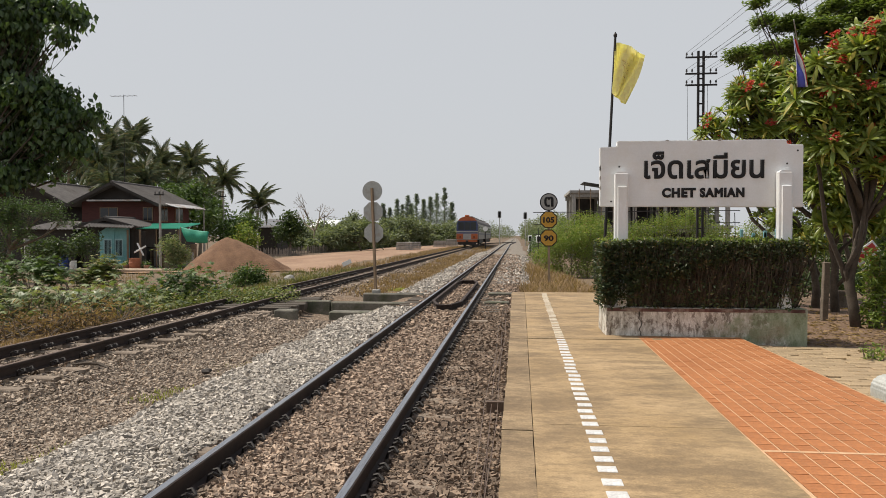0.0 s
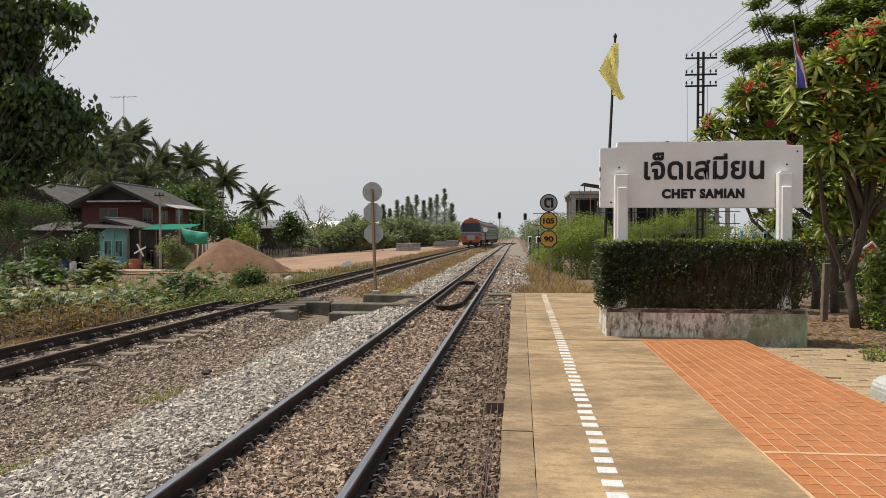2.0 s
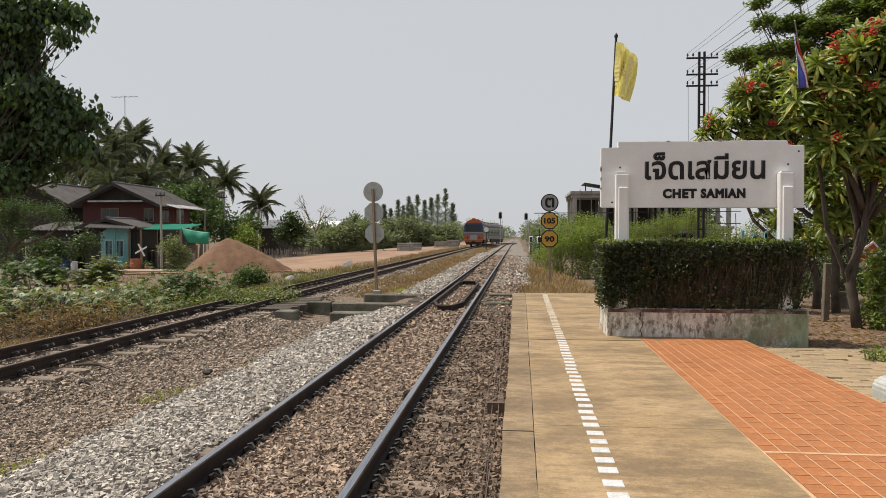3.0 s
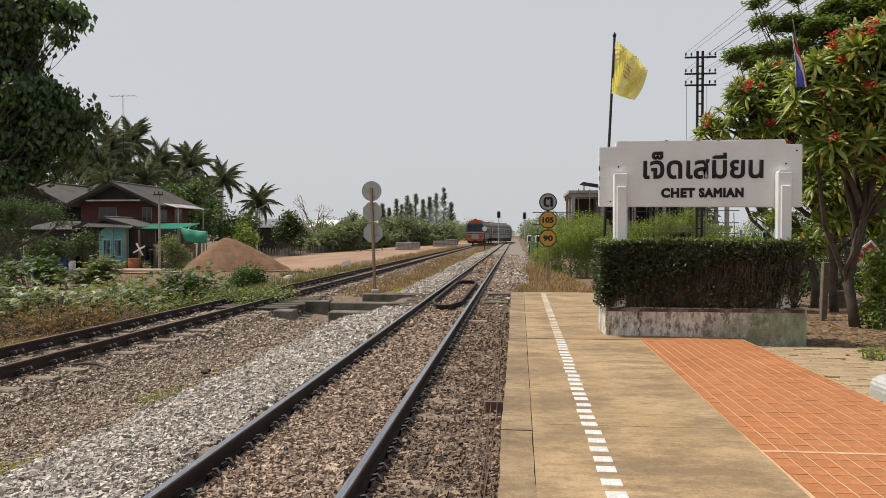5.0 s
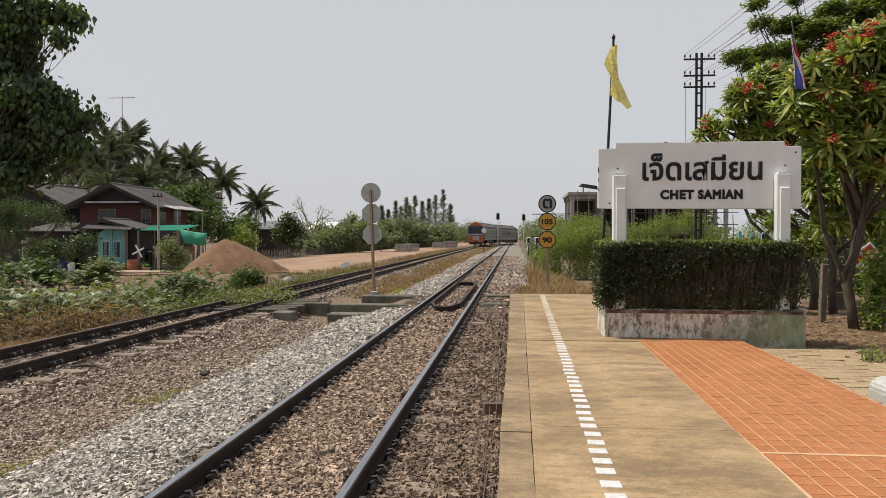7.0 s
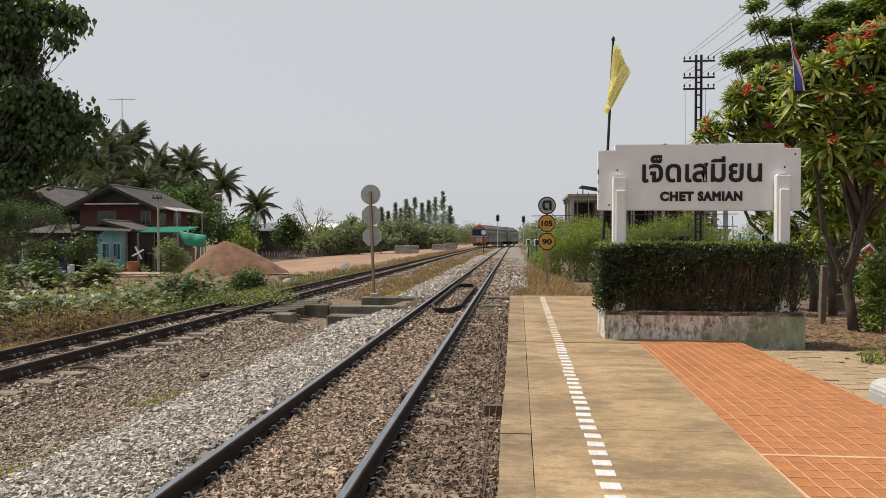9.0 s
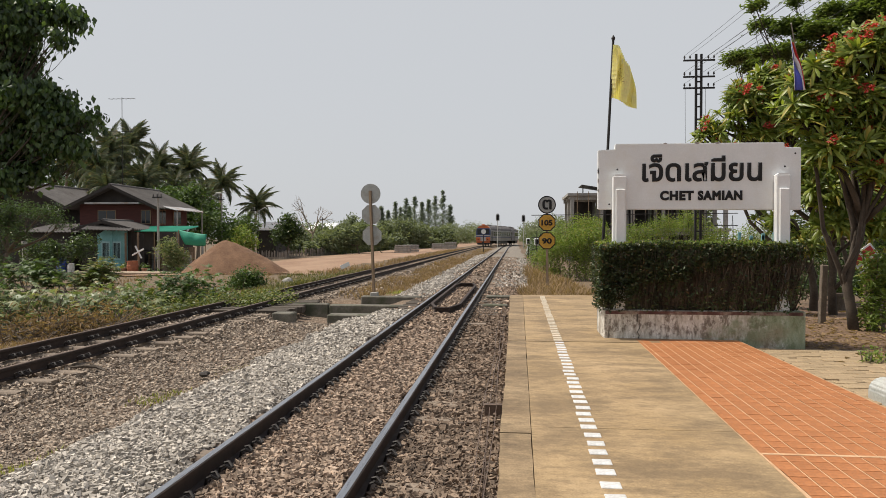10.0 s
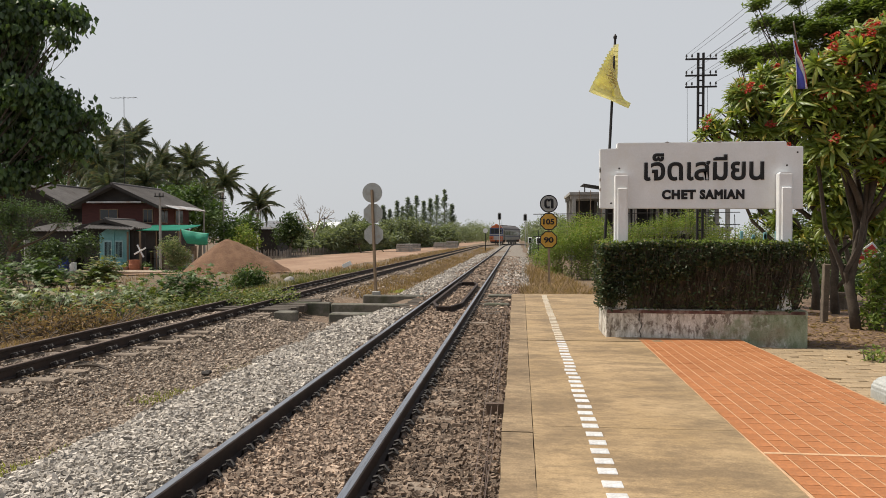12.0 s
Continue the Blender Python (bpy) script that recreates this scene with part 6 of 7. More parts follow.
tree("mango_tree", "dense dark tree behind the rear house", "tree", (-47.06, 66, -0.85), [(-48.17, 66.0, 6.63, 2.5, 2, 2.2), (-44.05, 66.0, 6.05, 2.4, 2, 1.8), (-49.03, 64.0, 5.4, 2.2, 2, 2.0), (-41.78, 68.0, 6.45, 2.2, 2, 1.5), (-38.74, 70.0, 5.99, 2.2, 2, 1.4)], L_mid, M_bark, 6500, 0.36, 0.2, 0.25, 110, 0.5, 0.4, 14, 0.9, group="trees beyond the road")


def conifers():
    bm_seed = 71
    for k, (x, y, z, h) in enumerate([(-41.61, 250, -0.8, 14.98), (-37.79, 250, -0.8, 16.35), (-35.47, 255, -0.8, 17.02), (-32.17, 250, -0.8, 14.93), (-30.37, 255, -0.8, 15.98), (-27.58, 250, -0.8, 16.88), (-24.3, 245, -0.8, 18.50), (-22.22, 250, -0.8, 14.09), (-46.0, 260, -0.8, 12.20), (-37.32, 200, -0.8, 11.14), (-41.39, 260, -0.8, 13.42), (-38.34, 262, -0.8, 13.91)]):
        rng = np.random.default_rng(bm_seed + k)
        t = thing("casuarina", "tall slender distant casuarina, grey-green paled for haze", "tree", "distant casuarinas", m=Matrix.Translation((x, y, z)))
        bm = bmesh.new()
        tube(bm, [(0, 0, -0.3), (0, 0, h)], [0.28, 0.04], 6)
        part("trunk", bm, M_bark, t)
        # upswept boughs, each a ragged plume of fine needles
        nb, per = 150, 26
        q = np.sort(rng.uniform(0.1, 0.98, nb))
        a = rng.uniform(0, 2 * np.pi, nb)
        reach = ((0.23 + 0.05 * (k % 3)) * h * (1 - q) ** 1.1 + 0.2) * rng.uniform(0.45, 1.15, nb)
        s = rng.uniform(0.15, 1, (nb, per))
        rr = reach[:, None] * s
        p = np.stack([rr * np.cos(a)[:, None], rr * np.sin(a)[:, None], (q * h)[:, None] + 0.55 * rr], -1).reshape(-1, 3)
        p = p + rng.normal(0, 0.16, p.shape)
        # needles in the colour that has distance haze painted in
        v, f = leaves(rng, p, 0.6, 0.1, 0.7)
        o = new("crown", arrays_mesh("crown", v, f, L_needle_haze))
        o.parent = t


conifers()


def far_wood(name, label, segs, seed, material):
    """A far belt of trees: (x0, y0, x1, y1, height, count)."""
    rng = np.random.default_rng(seed)
    P = []
    for x0, y0, x1, y1, h, cnt in segs:
        nb = max(4, int(math.hypot(x1 - x0, y1 - y0) / (h * 0.45)))
        for i in range(nb):
            u = (i + rng.uniform(0, 1)) / nb
            hh = h * rng.uniform(0.55, 1.05)
            c = np.array([x0 + (x1 - x0) * u, y0 + (y1 - y0) * u, -0.8 + hh * 0.5])
            d = rng.normal(size=(cnt // nb, 3))
            d /= np.linalg.norm(d, axis=1)[:, None]
            P.append(c + d * rng.uniform(0.2, 1, (len(d), 1)) ** 0.5 * np.array([hh * 0.42, hh * 0.42, hh * 0.52]))
    p = np.concatenate(P)
    v, f = leaves(rng, p, 0.6, 0.36, 1.0)
    ob = new(name, arrays_mesh(name, v, f, material))
    return tagged(ob, label, "woodland", kind="stuff")


far_wood("far_wood", "distant belt of trees, grey-green with haze in the leaf colour", [(-20.44, 230, -11.27, 300, 8, 5200), (-29.32, 330, -4.26, 420, 11, 8000), (-52.42, 150, -32.08, 190, 6, 9000), (-35.38, 200, -20.44, 230, 8, 8000), (3.44, 260, 11.16, 200, 9, 6500), (8.66, 180, 12.46, 110, 7, 8000), (10.19, 90, 18.42, 70, 6, 9000), (-5.27, 520, 8.9, 520, 9, 900), (-24.6, 84, -22.5, 118, 1.8, 5200), (-23.5, 118, -14.5, 152, 2.4, 6500), (-31.0, 96, -24.5, 120, 2.2, 4200)], 61, L_far_haze)


# ---- low growth ----
def shrub(name, label, base, blobs, leaf_m, count, length, width, seed, tilt=0.9, clump=0.1, category="shrub", stems=14, group="", lobed=False):
    rng = np.random.default_rng(seed)
    t = thing(name, label, category, group, m=Matrix.Translation(base))
    rel = [(b[0] - base[0], b[1] - base[1], b[2] - base[2], *b[3:]) for b in blobs]
    bm = bmesh.new()
    for k in range(stems):
        b = rel[k % len(rel)]
        foot = (b[0] + rng.normal(0, b[3] * 0.35), b[1] + rng.normal(0, b[4] * 0.35), -0.15)
        tip = (b[0] + rng.normal(0, b[3] * 0.5), b[1] + rng.normal(0, b[4] * 0.5), b[2] + b[5] * rng.uniform(0.1, 0.9))
        limb(bm, rng, foot, tip, 0.018, 0.005, 0.1, 4, 4)
    part("stem_tangle", bm, M_bark, t)
    c = in_blobs(rng, rel, count, clump, 9, 0.45)
    c = c[c[:, 2] > -0.05]
    v, f = palmate_leaves(rng, c, length) if lobed else leaves(rng, c, length, width, tilt)
    o = new("foliage", arrays_mesh("foliage", v, f, leaf_m))
    o.parent = t
    return t


shrub("weed_shrub", "tangle of broad-leaved pale green weeds", (-9.44, 13.55, -0.55), [(-9.67, 13.55, -0.04, 0.9, 0.7, 0.38), (-9.2, 13.75, -0.11, 0.8, 0.6, 0.32), (-10.16, 13.55, -0.21, 0.7, 0.6, 0.35), (-8.97, 14.15, -0.2, 0.6, 0.6, 0.3), (-9.01, 15.05, -0.17, 0.8, 0.6, 0.3)], L_pale, 620, 0.15, 0.12, 401, 0.8, 0.16, "shrub", 60, "verge shrubs", True)
shrub("weed_shrub", "dark leafy shrub in the verge", (-17.59, 24.95, -0.7), [(-17.8, 24.95, 0.03, 1.0, 0.8, 0.5), (-16.91, 24.95, -0.21, 0.8, 0.7, 0.35), (-19.21, 25.95, -0.13, 0.9, 0.8, 0.5)], L_mid, 700, 0.2, 0.11, 402, 0.8, 0.16, "shrub", 24, "verge shrubs", True)
shrub("weed_shrub", "bushy green shrub in the verge", (-16.27, 26.61, -0.7), [(-16.27, 26.61, -0.26, 0.9, 0.7, 0.5), (-16.09, 26.91, 0.06, 0.6, 0.6, 0.5), (-16.85, 26.61, -0.42, 0.6, 0.6, 0.35)], L_verge, 600, 0.2, 0.1, 403, 0.8, 0.16, "shrub", 24, "verge shrubs", True)
shrub("weed_shrub", "dense dark creeping shrub near the track", (-8.72, 18.29, -0.6), [(-9.19, 18.29, -0.15, 1.0, 0.8, 0.5), (-8.75, 18.69, -0.1, 1.0, 0.8, 0.55), (-8.02, 18.29, -0.29, 0.9, 0.7, 0.35), (-9.2, 17.69, -0.4, 0.7, 0.6, 0.3)], L_mid, 1100, 0.13, 0.09, 404, 0.9, 0.12, "shrub", 24, "verge shrubs", True)
shrub("weed_shrub", "leafy shrub at the foot of the earth heap", (-10.0, 26.08, -0.62), [(-9.99, 26.08, -0.26, 0.6, 0.5, 0.42), (-10.34, 26.28, -0.42, 0.5, 0.5, 0.35), (-9.7, 26.18, -0.41, 0.4, 0.4, 0.3)], L_mid, 2400, 0.11, 0.07, 405, 0.9, 0.1, "shrub", 14, "verge shrubs")
shrub("weed_shrub", "low yellow-green weeds by the rail", (-6.57, 16.76, -0.5), [(-6.57, 16.76, -0.27, 1.2, 0.7, 0.16), (-7.24, 16.36, -0.33, 1.2, 0.7, 0.18), (-6.14, 17.56, -0.22, 0.9, 0.7, 0.14), (-7.92, 15.76, -0.45, 1.1, 0.6, 0.18)], L_verge, 3400, 0.09, 0.05, 406, 0.7, 0.08, "shrub", 14, "verge shrubs")
shrub("weed_shrub", "low green creepers beside the rail", (-8.93, 15.13, -0.55), [(-8.92, 15.13, -0.36, 1.3, 0.8, 0.25), (-8.29, 15.43, -0.38, 1.0, 0.7, 0.25), (-9.15, 14.63, -0.43, 0.9, 0.6, 0.2), (-9.43, 16.73, -0.18, 1.0, 0.8, 0.3)], L_verge, 900, 0.12, 0.08, 407, 0.7, 0.12, "shrub", 14, "verge shrubs", True)
shrub("weed_shrub", "dark shrub by the gravel", (-10.99, 14.48, -0.5), [(-11.06, 14.48, -0.19, 0.6, 0.5, 0.4), (-11.39, 14.48, -0.32, 0.8, 0.6, 0.35)], L_mid, 900, 0.13, 0.09, 408, 0.9, 0.1, "shrub", 14, "verge shrubs")
shrub("forecourt_shrub", "orange-tinged bushy plant on the forecourt", (-19.59, 39.67, -0.84), [(-19.75, 39.67, 0.34, 0.7, 0.6, 0.6), (-19.41, 39.87, 0.0, 0.8, 0.6, 0.5), (-19.92, 39.67, 0.89, 0.5, 0.5, 0.35)], L_pale, 1600, 0.25, 0.06, 409, 0.9, 0.15, "shrub", 14, "")
shrub("forecourt_shrub", "dark bushy plant before the lean-to", (-26.33, 38.35, -0.84), [(-26.83, 38.35, 0.51, 1.3, 0.8, 0.7), (-25.64, 38.35, 0.35, 1.0, 0.8, 0.6), (-24.9, 39.35, 0.82, 0.9, 0.8, 0.9)], L_dark, 2600, 0.2, 0.1, 410, 0.9, 0.15, "shrub", 14, "")
shrub("thicket", "feathery bright green thicket beyond the platform end", (2.14, 31.67, -0.55), [(1.89, 31.67, -0.3, 0.7, 0.7, 0.4), (3.13, 31.87, -0.06, 0.8, 0.7, 0.5), (1.77, 31.67, 0.68, 0.7, 0.7, 0.7), (2.65, 32.07, 0.93, 0.8, 0.8, 0.8), (3.41, 32.27, 1.17, 0.8, 0.8, 0.9), (2.3, 34.17, 1.3, 0.8, 0.8, 0.7), (3.39, 34.67, 1.71, 1.0, 0.8, 0.7), (1.21, 33.17, 0.27, 0.5, 0.6, 0.5)], L_bright, 17000, 0.11, 0.04, 411, 0.9, 0.12, "shrub", 40, "trackside shrubs")
shrub("thicket", "feathery bright green thicket behind the name board", (6.0, 36.05, -0.5), [(5.99, 36.05, 1.44, 0.8, 0.8, 0.5), (7.34, 36.05, 1.72, 0.9, 0.8, 0.6), (8.62, 36.35, 2.0, 0.7, 0.7, 0.7), (4.9, 36.05, 0.89, 0.7, 0.7, 0.6), (6.36, 35.05, 0.63, 1.2, 0.7, 0.6), (9.57, 36.35, 1.17, 1.0, 0.7, 0.8), (11.92, 37.05, 1.17, 1.5, 0.8, 0.8)], L_bright, 16000, 0.11, 0.04, 412, 0.9, 0.12, "shrub", 40, "trackside shrubs")
shrub("thicket", "low green scrub beside the ballast", (1.08, 43.45, -0.55), [(1.23, 49.45, 0.17, 0.6, 1.5, 0.6), (1.94, 59.45, 0.65, 0.9, 3, 0.9), (2.11, 73.45, 0.79, 1.0, 4, 1.2), (3.05, 63.45, 0.61, 1.4, 3, 1.2)], L_mid, 4800, 0.14, 0.06, 413, 0.9, 0.15, "shrub", 20, "trackside shrubs")
shrub("croton", "yellow-green variegated shrub in the yard", (5.37, 11.17, -0.11), [(5.37, 11.17, 0.39, 0.28, 0.3, 0.3), (5.48, 11.17, 0.81, 0.35, 0.3, 0.3), (5.24, 11.07, 0.07, 0.2, 0.2, 0.15)], L_bright, 1500, 0.12, 0.04, 414, 0.9, 0.06, "shrub", 14, "")
shrub("croton", "low weeds in the bare yard", (3.81, 8.15, -0.11), [(3.84, 8.15, -0.04, 0.14, 0.14, 0.08), (3.97, 8.15, -0.14, 0.14, 0.14, 0.1)], L_bright, 260, 0.07, 0.025, 415, 0.9, 0.04, "shrub", 14, "")
shrub("dry_brush", "tangle of bare dry stems and brown grass by the rail", (-8.08, 12.06, -0.5), [(-8.29, 12.06, -0.3, 1.0, 0.5, 0.25), (-8.61, 11.76, -0.42, 0.9, 0.5, 0.22), (-7.84, 12.36, -0.33, 0.8, 0.5, 0.25), (-7.47, 12.86, -0.28, 0.7, 0.5, 0.25)], L_dry, 1500, 0.13, 0.03, 416, 1.0, 0.12, "shrub", 110, "verge shrubs")
shrub("yard_shrub", "dense dark shrubbery behind the frangipani trunks", (7.71, 17.62, -0.11), [(8.14, 20.62, 0.43, 0.9, 0.8, 0.6), (9.02, 20.62, 0.74, 0.9, 0.8, 0.8), (9.89, 20.62, 0.74, 0.9, 0.8, 0.9), (8.83, 21.62, 1.53, 1.0, 0.8, 0.8), (10.06, 21.62, 1.85, 1.2, 0.8, 1.0), (9.96, 19.62, 1.06, 0.8, 0.8, 1.0)], L_dark, 9000, 0.13, 0.06, 417, 0.9, 0.12, "shrub", 50, "")
shrub("yard_shrub", "low leafy shrubs along the yard's edge", (6.92, 16.32, -0.11), [(7.36, 18.32, 0.04, 0.8, 0.6, 0.25), (8.24, 18.82, 0.08, 0.9, 0.6, 0.3), (8.8, 18.32, 0.12, 0.8, 0.6, 0.35)], L_dark, 4200, 0.1, 0.06, 418, 0.9, 0.1, "shrub", 30, "")


def grass(name, label, patches, material, seed, h=0.25, w=0.012, lean=0.5):
    """Blades of grass on the ground: patches (x0, x1, y0, y1, count, height factor)."""
    rng = np.random.default_rng(seed)
    P, S = [], []
    for x0, x1, y0, y1, cnt, k in patches:
        tuft = max(1, cnt // 14)
        c = np.stack([rng.uniform(x0, x1, tuft), rng.uniform(y0, y1, tuft)], -1)
        c = np.repeat(c, 14, axis=0) + rng.normal(0, 0.09, (tuft * 14, 2))
        m = np.array([noise.noise((a * 0.7, b * 0.7, seed)) for a, b in c]) > -0.22
        c = c[m]
        P.append(np.stack([c[:, 0], c[:, 1], [ground_z(a, b) - 0.02 for a, b in c]], -1))
        S.append(rng.uniform(0.4, 1.2, len(c)) * k * h)
    p, s = np.concatenate(P), np.concatenate(S)
    n = len(p)
    a = rng.uniform(0, 2 * np.pi, n)
    d = np.stack([np.cos(a), np.sin(a), np.zeros(n)], -1)
    side = np.stack([-np.sin(a), np.cos(a), np.zeros(n)], -1) * (w * (0.6 + s[:, None] / h * 0.5))
    ln = rng.uniform(0.1, lean, n)[:, None]
    up = np.array([0, 0, 1.0])
    mid = p + up * s[:, None] * 0.6 + d * s[:, None] * ln * 0.4
    tip = p + up * s[:, None] * 0.95 + d * s[:, None] * ln * 1.3
    V = np.stack([p - side, p + side, mid + side * 0.7, mid - side * 0.7, tip], 1)
    i = 5 * np.arange(n)
    F = np.concatenate([np.stack([i, i + 1, i + 2], -1), np.stack([i, i + 2, i + 3], -1), np.stack([i + 3, i + 2, i + 4], -1)])
    ob = new(name, arrays_mesh(name, V.reshape(-1, 3), F, material))
    return tagged(ob, label, "grass", kind="stuff")


grass("verge_grass", "mixed green weeds and grass beside the loop track", [(-12.5, -7.3, 13, 22, 6000, 0.6), (-11.5, -7.5, 22, 40, 5000, 0.8), (-20, -10, 13, 24, 3500, 0.7), (-9.5, -7.6, 14, 30, 4000, 0.9)], L_grass, 91, 0.24, 0.012)
grass("dry_grass", "dry straw-coloured grass along the line", [(-10.6, -7.2, 7.5, 12.6, 8000, 0.45), (-5.0, -3.2, 20, 45, 5200, 0.9), (-5.2, -3.4, 21, 60, 8500, 0.9), (0.3, 3.2, 16.3, 22, 9000, 2.0), (-24, -11, 24, 40, 4200, 1.0), (0.6, 2.2, 22, 40, 3500, 2.0), (-10.4, -7.3, 36, 110, 6500, 1.6), (-5.2, -3.3, 45, 110, 4500, 1.3)], L_dry, 92, 0.2, 0.01, 0.7)
grass("ballast_weeds", "small yellow-green weeds sprouting from the gravel", [(-3.86, -3.42, 8.89, 9.49, 300, 0.3), (-3.76, -3.32, 9.8, 10.4, 220, 0.3), (-3.99, -3.55, 7.18, 7.78, 240, 0.5), (-3.77, -3.33, 4.53, 5.13, 420, 0.45), (-3.75, -3.31, 4.92, 5.52, 200, 0.4), (-4.0, -3.56, 22.09, 22.69, 300, 0.8), (-2.0, -1.3, 18, 22, 500, 0.6)], L_weed, 93, 0.16, 0.008)


# ---- frangipani beside the platform ----
def rosette_mesh(seed, n=17):
    """A whorl of long, arching leaves at a twig's end."""
    rng = np.random.default_rng(seed)
    V, F = [], []
    for k in range(n):
        a = k * 2.399 + rng.normal(0, 0.2)
        el = radians(rng.uniform(-5, 68))
        L, W = rng.uniform(0.18, 0.33), rng.uniform(0.018, 0.029)
        d = Vector((math.cos(a) * math.cos(el), math.sin(a) * math.cos(el), math.sin(el)))
        side = Vector((-math.sin(a), math.cos(a), 0))
        nn = side.cross(d)
        b = len(V)
        for t, w in ((0.0, 0.1), (0.3, 0.75), (0.6, 1.0), (0.85, 0.6), (1.0, 0.0)):
            c = d * L * t - Vector((0, 0, L * 0.3 * t * t))
            for s in (-1, 0, 1):
                V.append(c + side * W * w * s + nn * (-0.35 * W * w if s == 0 else 0))
        for i in range(4):
            for s in (0, 1):
                q = b + 3 * i + s
                F.append((q, q + 1, q + 4, q + 3))
    return arrays_mesh("leaf_whorl", np.array([tuple(v) for v in V]), np.array(F), L_plum, True)


M_flower = leaf_mat("red_petal", (0.45, 0.035, 0.04), (0.6, 0.09, 0.08), None, 0.5, 0.3)


def flower_mesh(seed):
    rng = np.random.default_rng(seed)
    c = rng.normal(0, 0.045, (16, 3)) * np.array([1, 1, 0.6])
    P = np.repeat(c, 5, axis=0)
    v, f = leaves(rng, P, 0.04, 0.03, 1.0)
    return arrays_mesh("flower_head", v, f, M_flower)


WHORLS = [rosette_mesh(200 + k) for k in range(8)]
FLOWERS = [flower_mesh(300 + k) for k in range(3)]


def frangipani(base, trunk_pts, blobs, n, seed, flowers, label):
    rng = np.random.default_rng(seed)
    t = thing("frangipani", label, "tree", "frangipani trees", m=Matrix.Translation(base))
    B = Vector(base)
    bm = bmesh.new()
    pts = [Vector(p) - B for p in trunk_pts]
    tube(bm, pts, [0.078 - 0.026 * i / (len(pts) - 1) for i in range(len(pts))], 9)
    fork = pts[-1]
    heads = []
    w = np.array([b[3] * b[4] * b[5] for b in blobs]) ** 0.8
    for b in blobs:
        c = Vector(b[:3]) - B
        mid = fork.lerp(c, 0.55) + Vector(rng.normal(0, 0.12, 3))
        tube(bm, [fork, fork.lerp(mid, 0.5) + Vector(rng.normal(0, 0.08, 3)), mid, c], [0.05, 0.042, 0.032, 0.022], 6)
        heads.append((mid, c))
    # crooked side stems that leave the trunk low down
    for b in sorted(blobs, key=lambda q: q[2])[:6]:
        c, a = Vector(b[:3]) - B, pts[rng.integers(1, len(pts) - 1)]
        knee = a.lerp(c, 0.45) + Vector((rng.normal(0, 0.16), rng.normal(0, 0.12), -0.12))
        tube(bm, [a, a.lerp(knee, 0.5) + Vector(rng.normal(0, 0.05, 3)), knee, knee.lerp(c, 0.5) + Vector(rng.normal(0, 0.08, 3)), c], [0.042, 0.038, 0.032, 0.026, 0.018], 6)
    for k in range(n):
        j = rng.choice(len(blobs), p=w / w.sum())
        b = blobs[j]
        d = rng.normal(size=3)
        d /= np.linalg.norm(d)
        if d[1] > 0.3:
            d[1] *= -1
        p = Vector(b[:3]) - B + Vector(d * np.array(b[3:]) * rng.uniform(0.55, 1.05))
        a = heads[j][0].lerp(heads[j][1], rng.uniform(0.3, 1.0))
        tube(bm, [a, a.lerp(p, 0.55) + Vector((0, 0, -0.06)), p - Vector((0, 0, 0.01))], [0.017, 0.014, 0.011], 4)
        o = new("leaf_whorl", WHORLS[k % 8])
        o.parent = t
        up = Vector((d[0] * 0.75, d[1] * 0.75 - 0.1, abs(d[2]) * 0.5 + 0.6)) + Vector(rng.normal(0, 0.22, 3))
        o.matrix_basis = Matrix.Translation(p) @ up.to_track_quat("Z", "Y").to_matrix().to_4x4() @ Matrix.Rotation(rng.uniform(0, 6.28), 4, "Z") @ Matrix.Scale(rng.uniform(0.8, 1.2), 4)
        if k < flowers:
            o = new("flower_head", FLOWERS[k % 3])
            o.parent = t
            o.matrix_basis = Matrix.Translation(p + up.normalized() * 0.17) @ Matrix.Scale(rng.uniform(0.5, 0.9), 4)
    part("trunk", bm, M_darkbark, t, smooth=True)
    return t


frangipani((5.01, 11.14, -0.11), [(5.01, 11.14, -0.2), (4.96, 11.14, 0.22), (4.89, 11.14, 0.56), (4.97, 11.14, 0.93), (5.07, 11.14, 1.23), (5.1, 11.14, 1.47)], [(5.15, 10.8, 3.99, 0.5, 0.5, 0.3), (4.7, 10.8, 3.76, 0.45, 0.5, 0.28), (4.24, 10.8, 3.53, 0.38, 0.45, 0.25), (4.12, 10.8, 3.09, 0.36, 0.45, 0.32), (4.55, 10.8, 3.16, 0.5, 0.5, 0.4), (5.12, 10.8, 3.31, 0.5, 0.5, 0.45), (5.05, 10.8, 2.51, 0.5, 0.5, 0.45), (4.44, 10.8, 2.56, 0.38, 0.45, 0.35), (5.46, 10.8, 2.99, 0.4, 0.5, 0.6)], 370, 601, 60, "frangipani with long glossy leaves and red flower clusters")
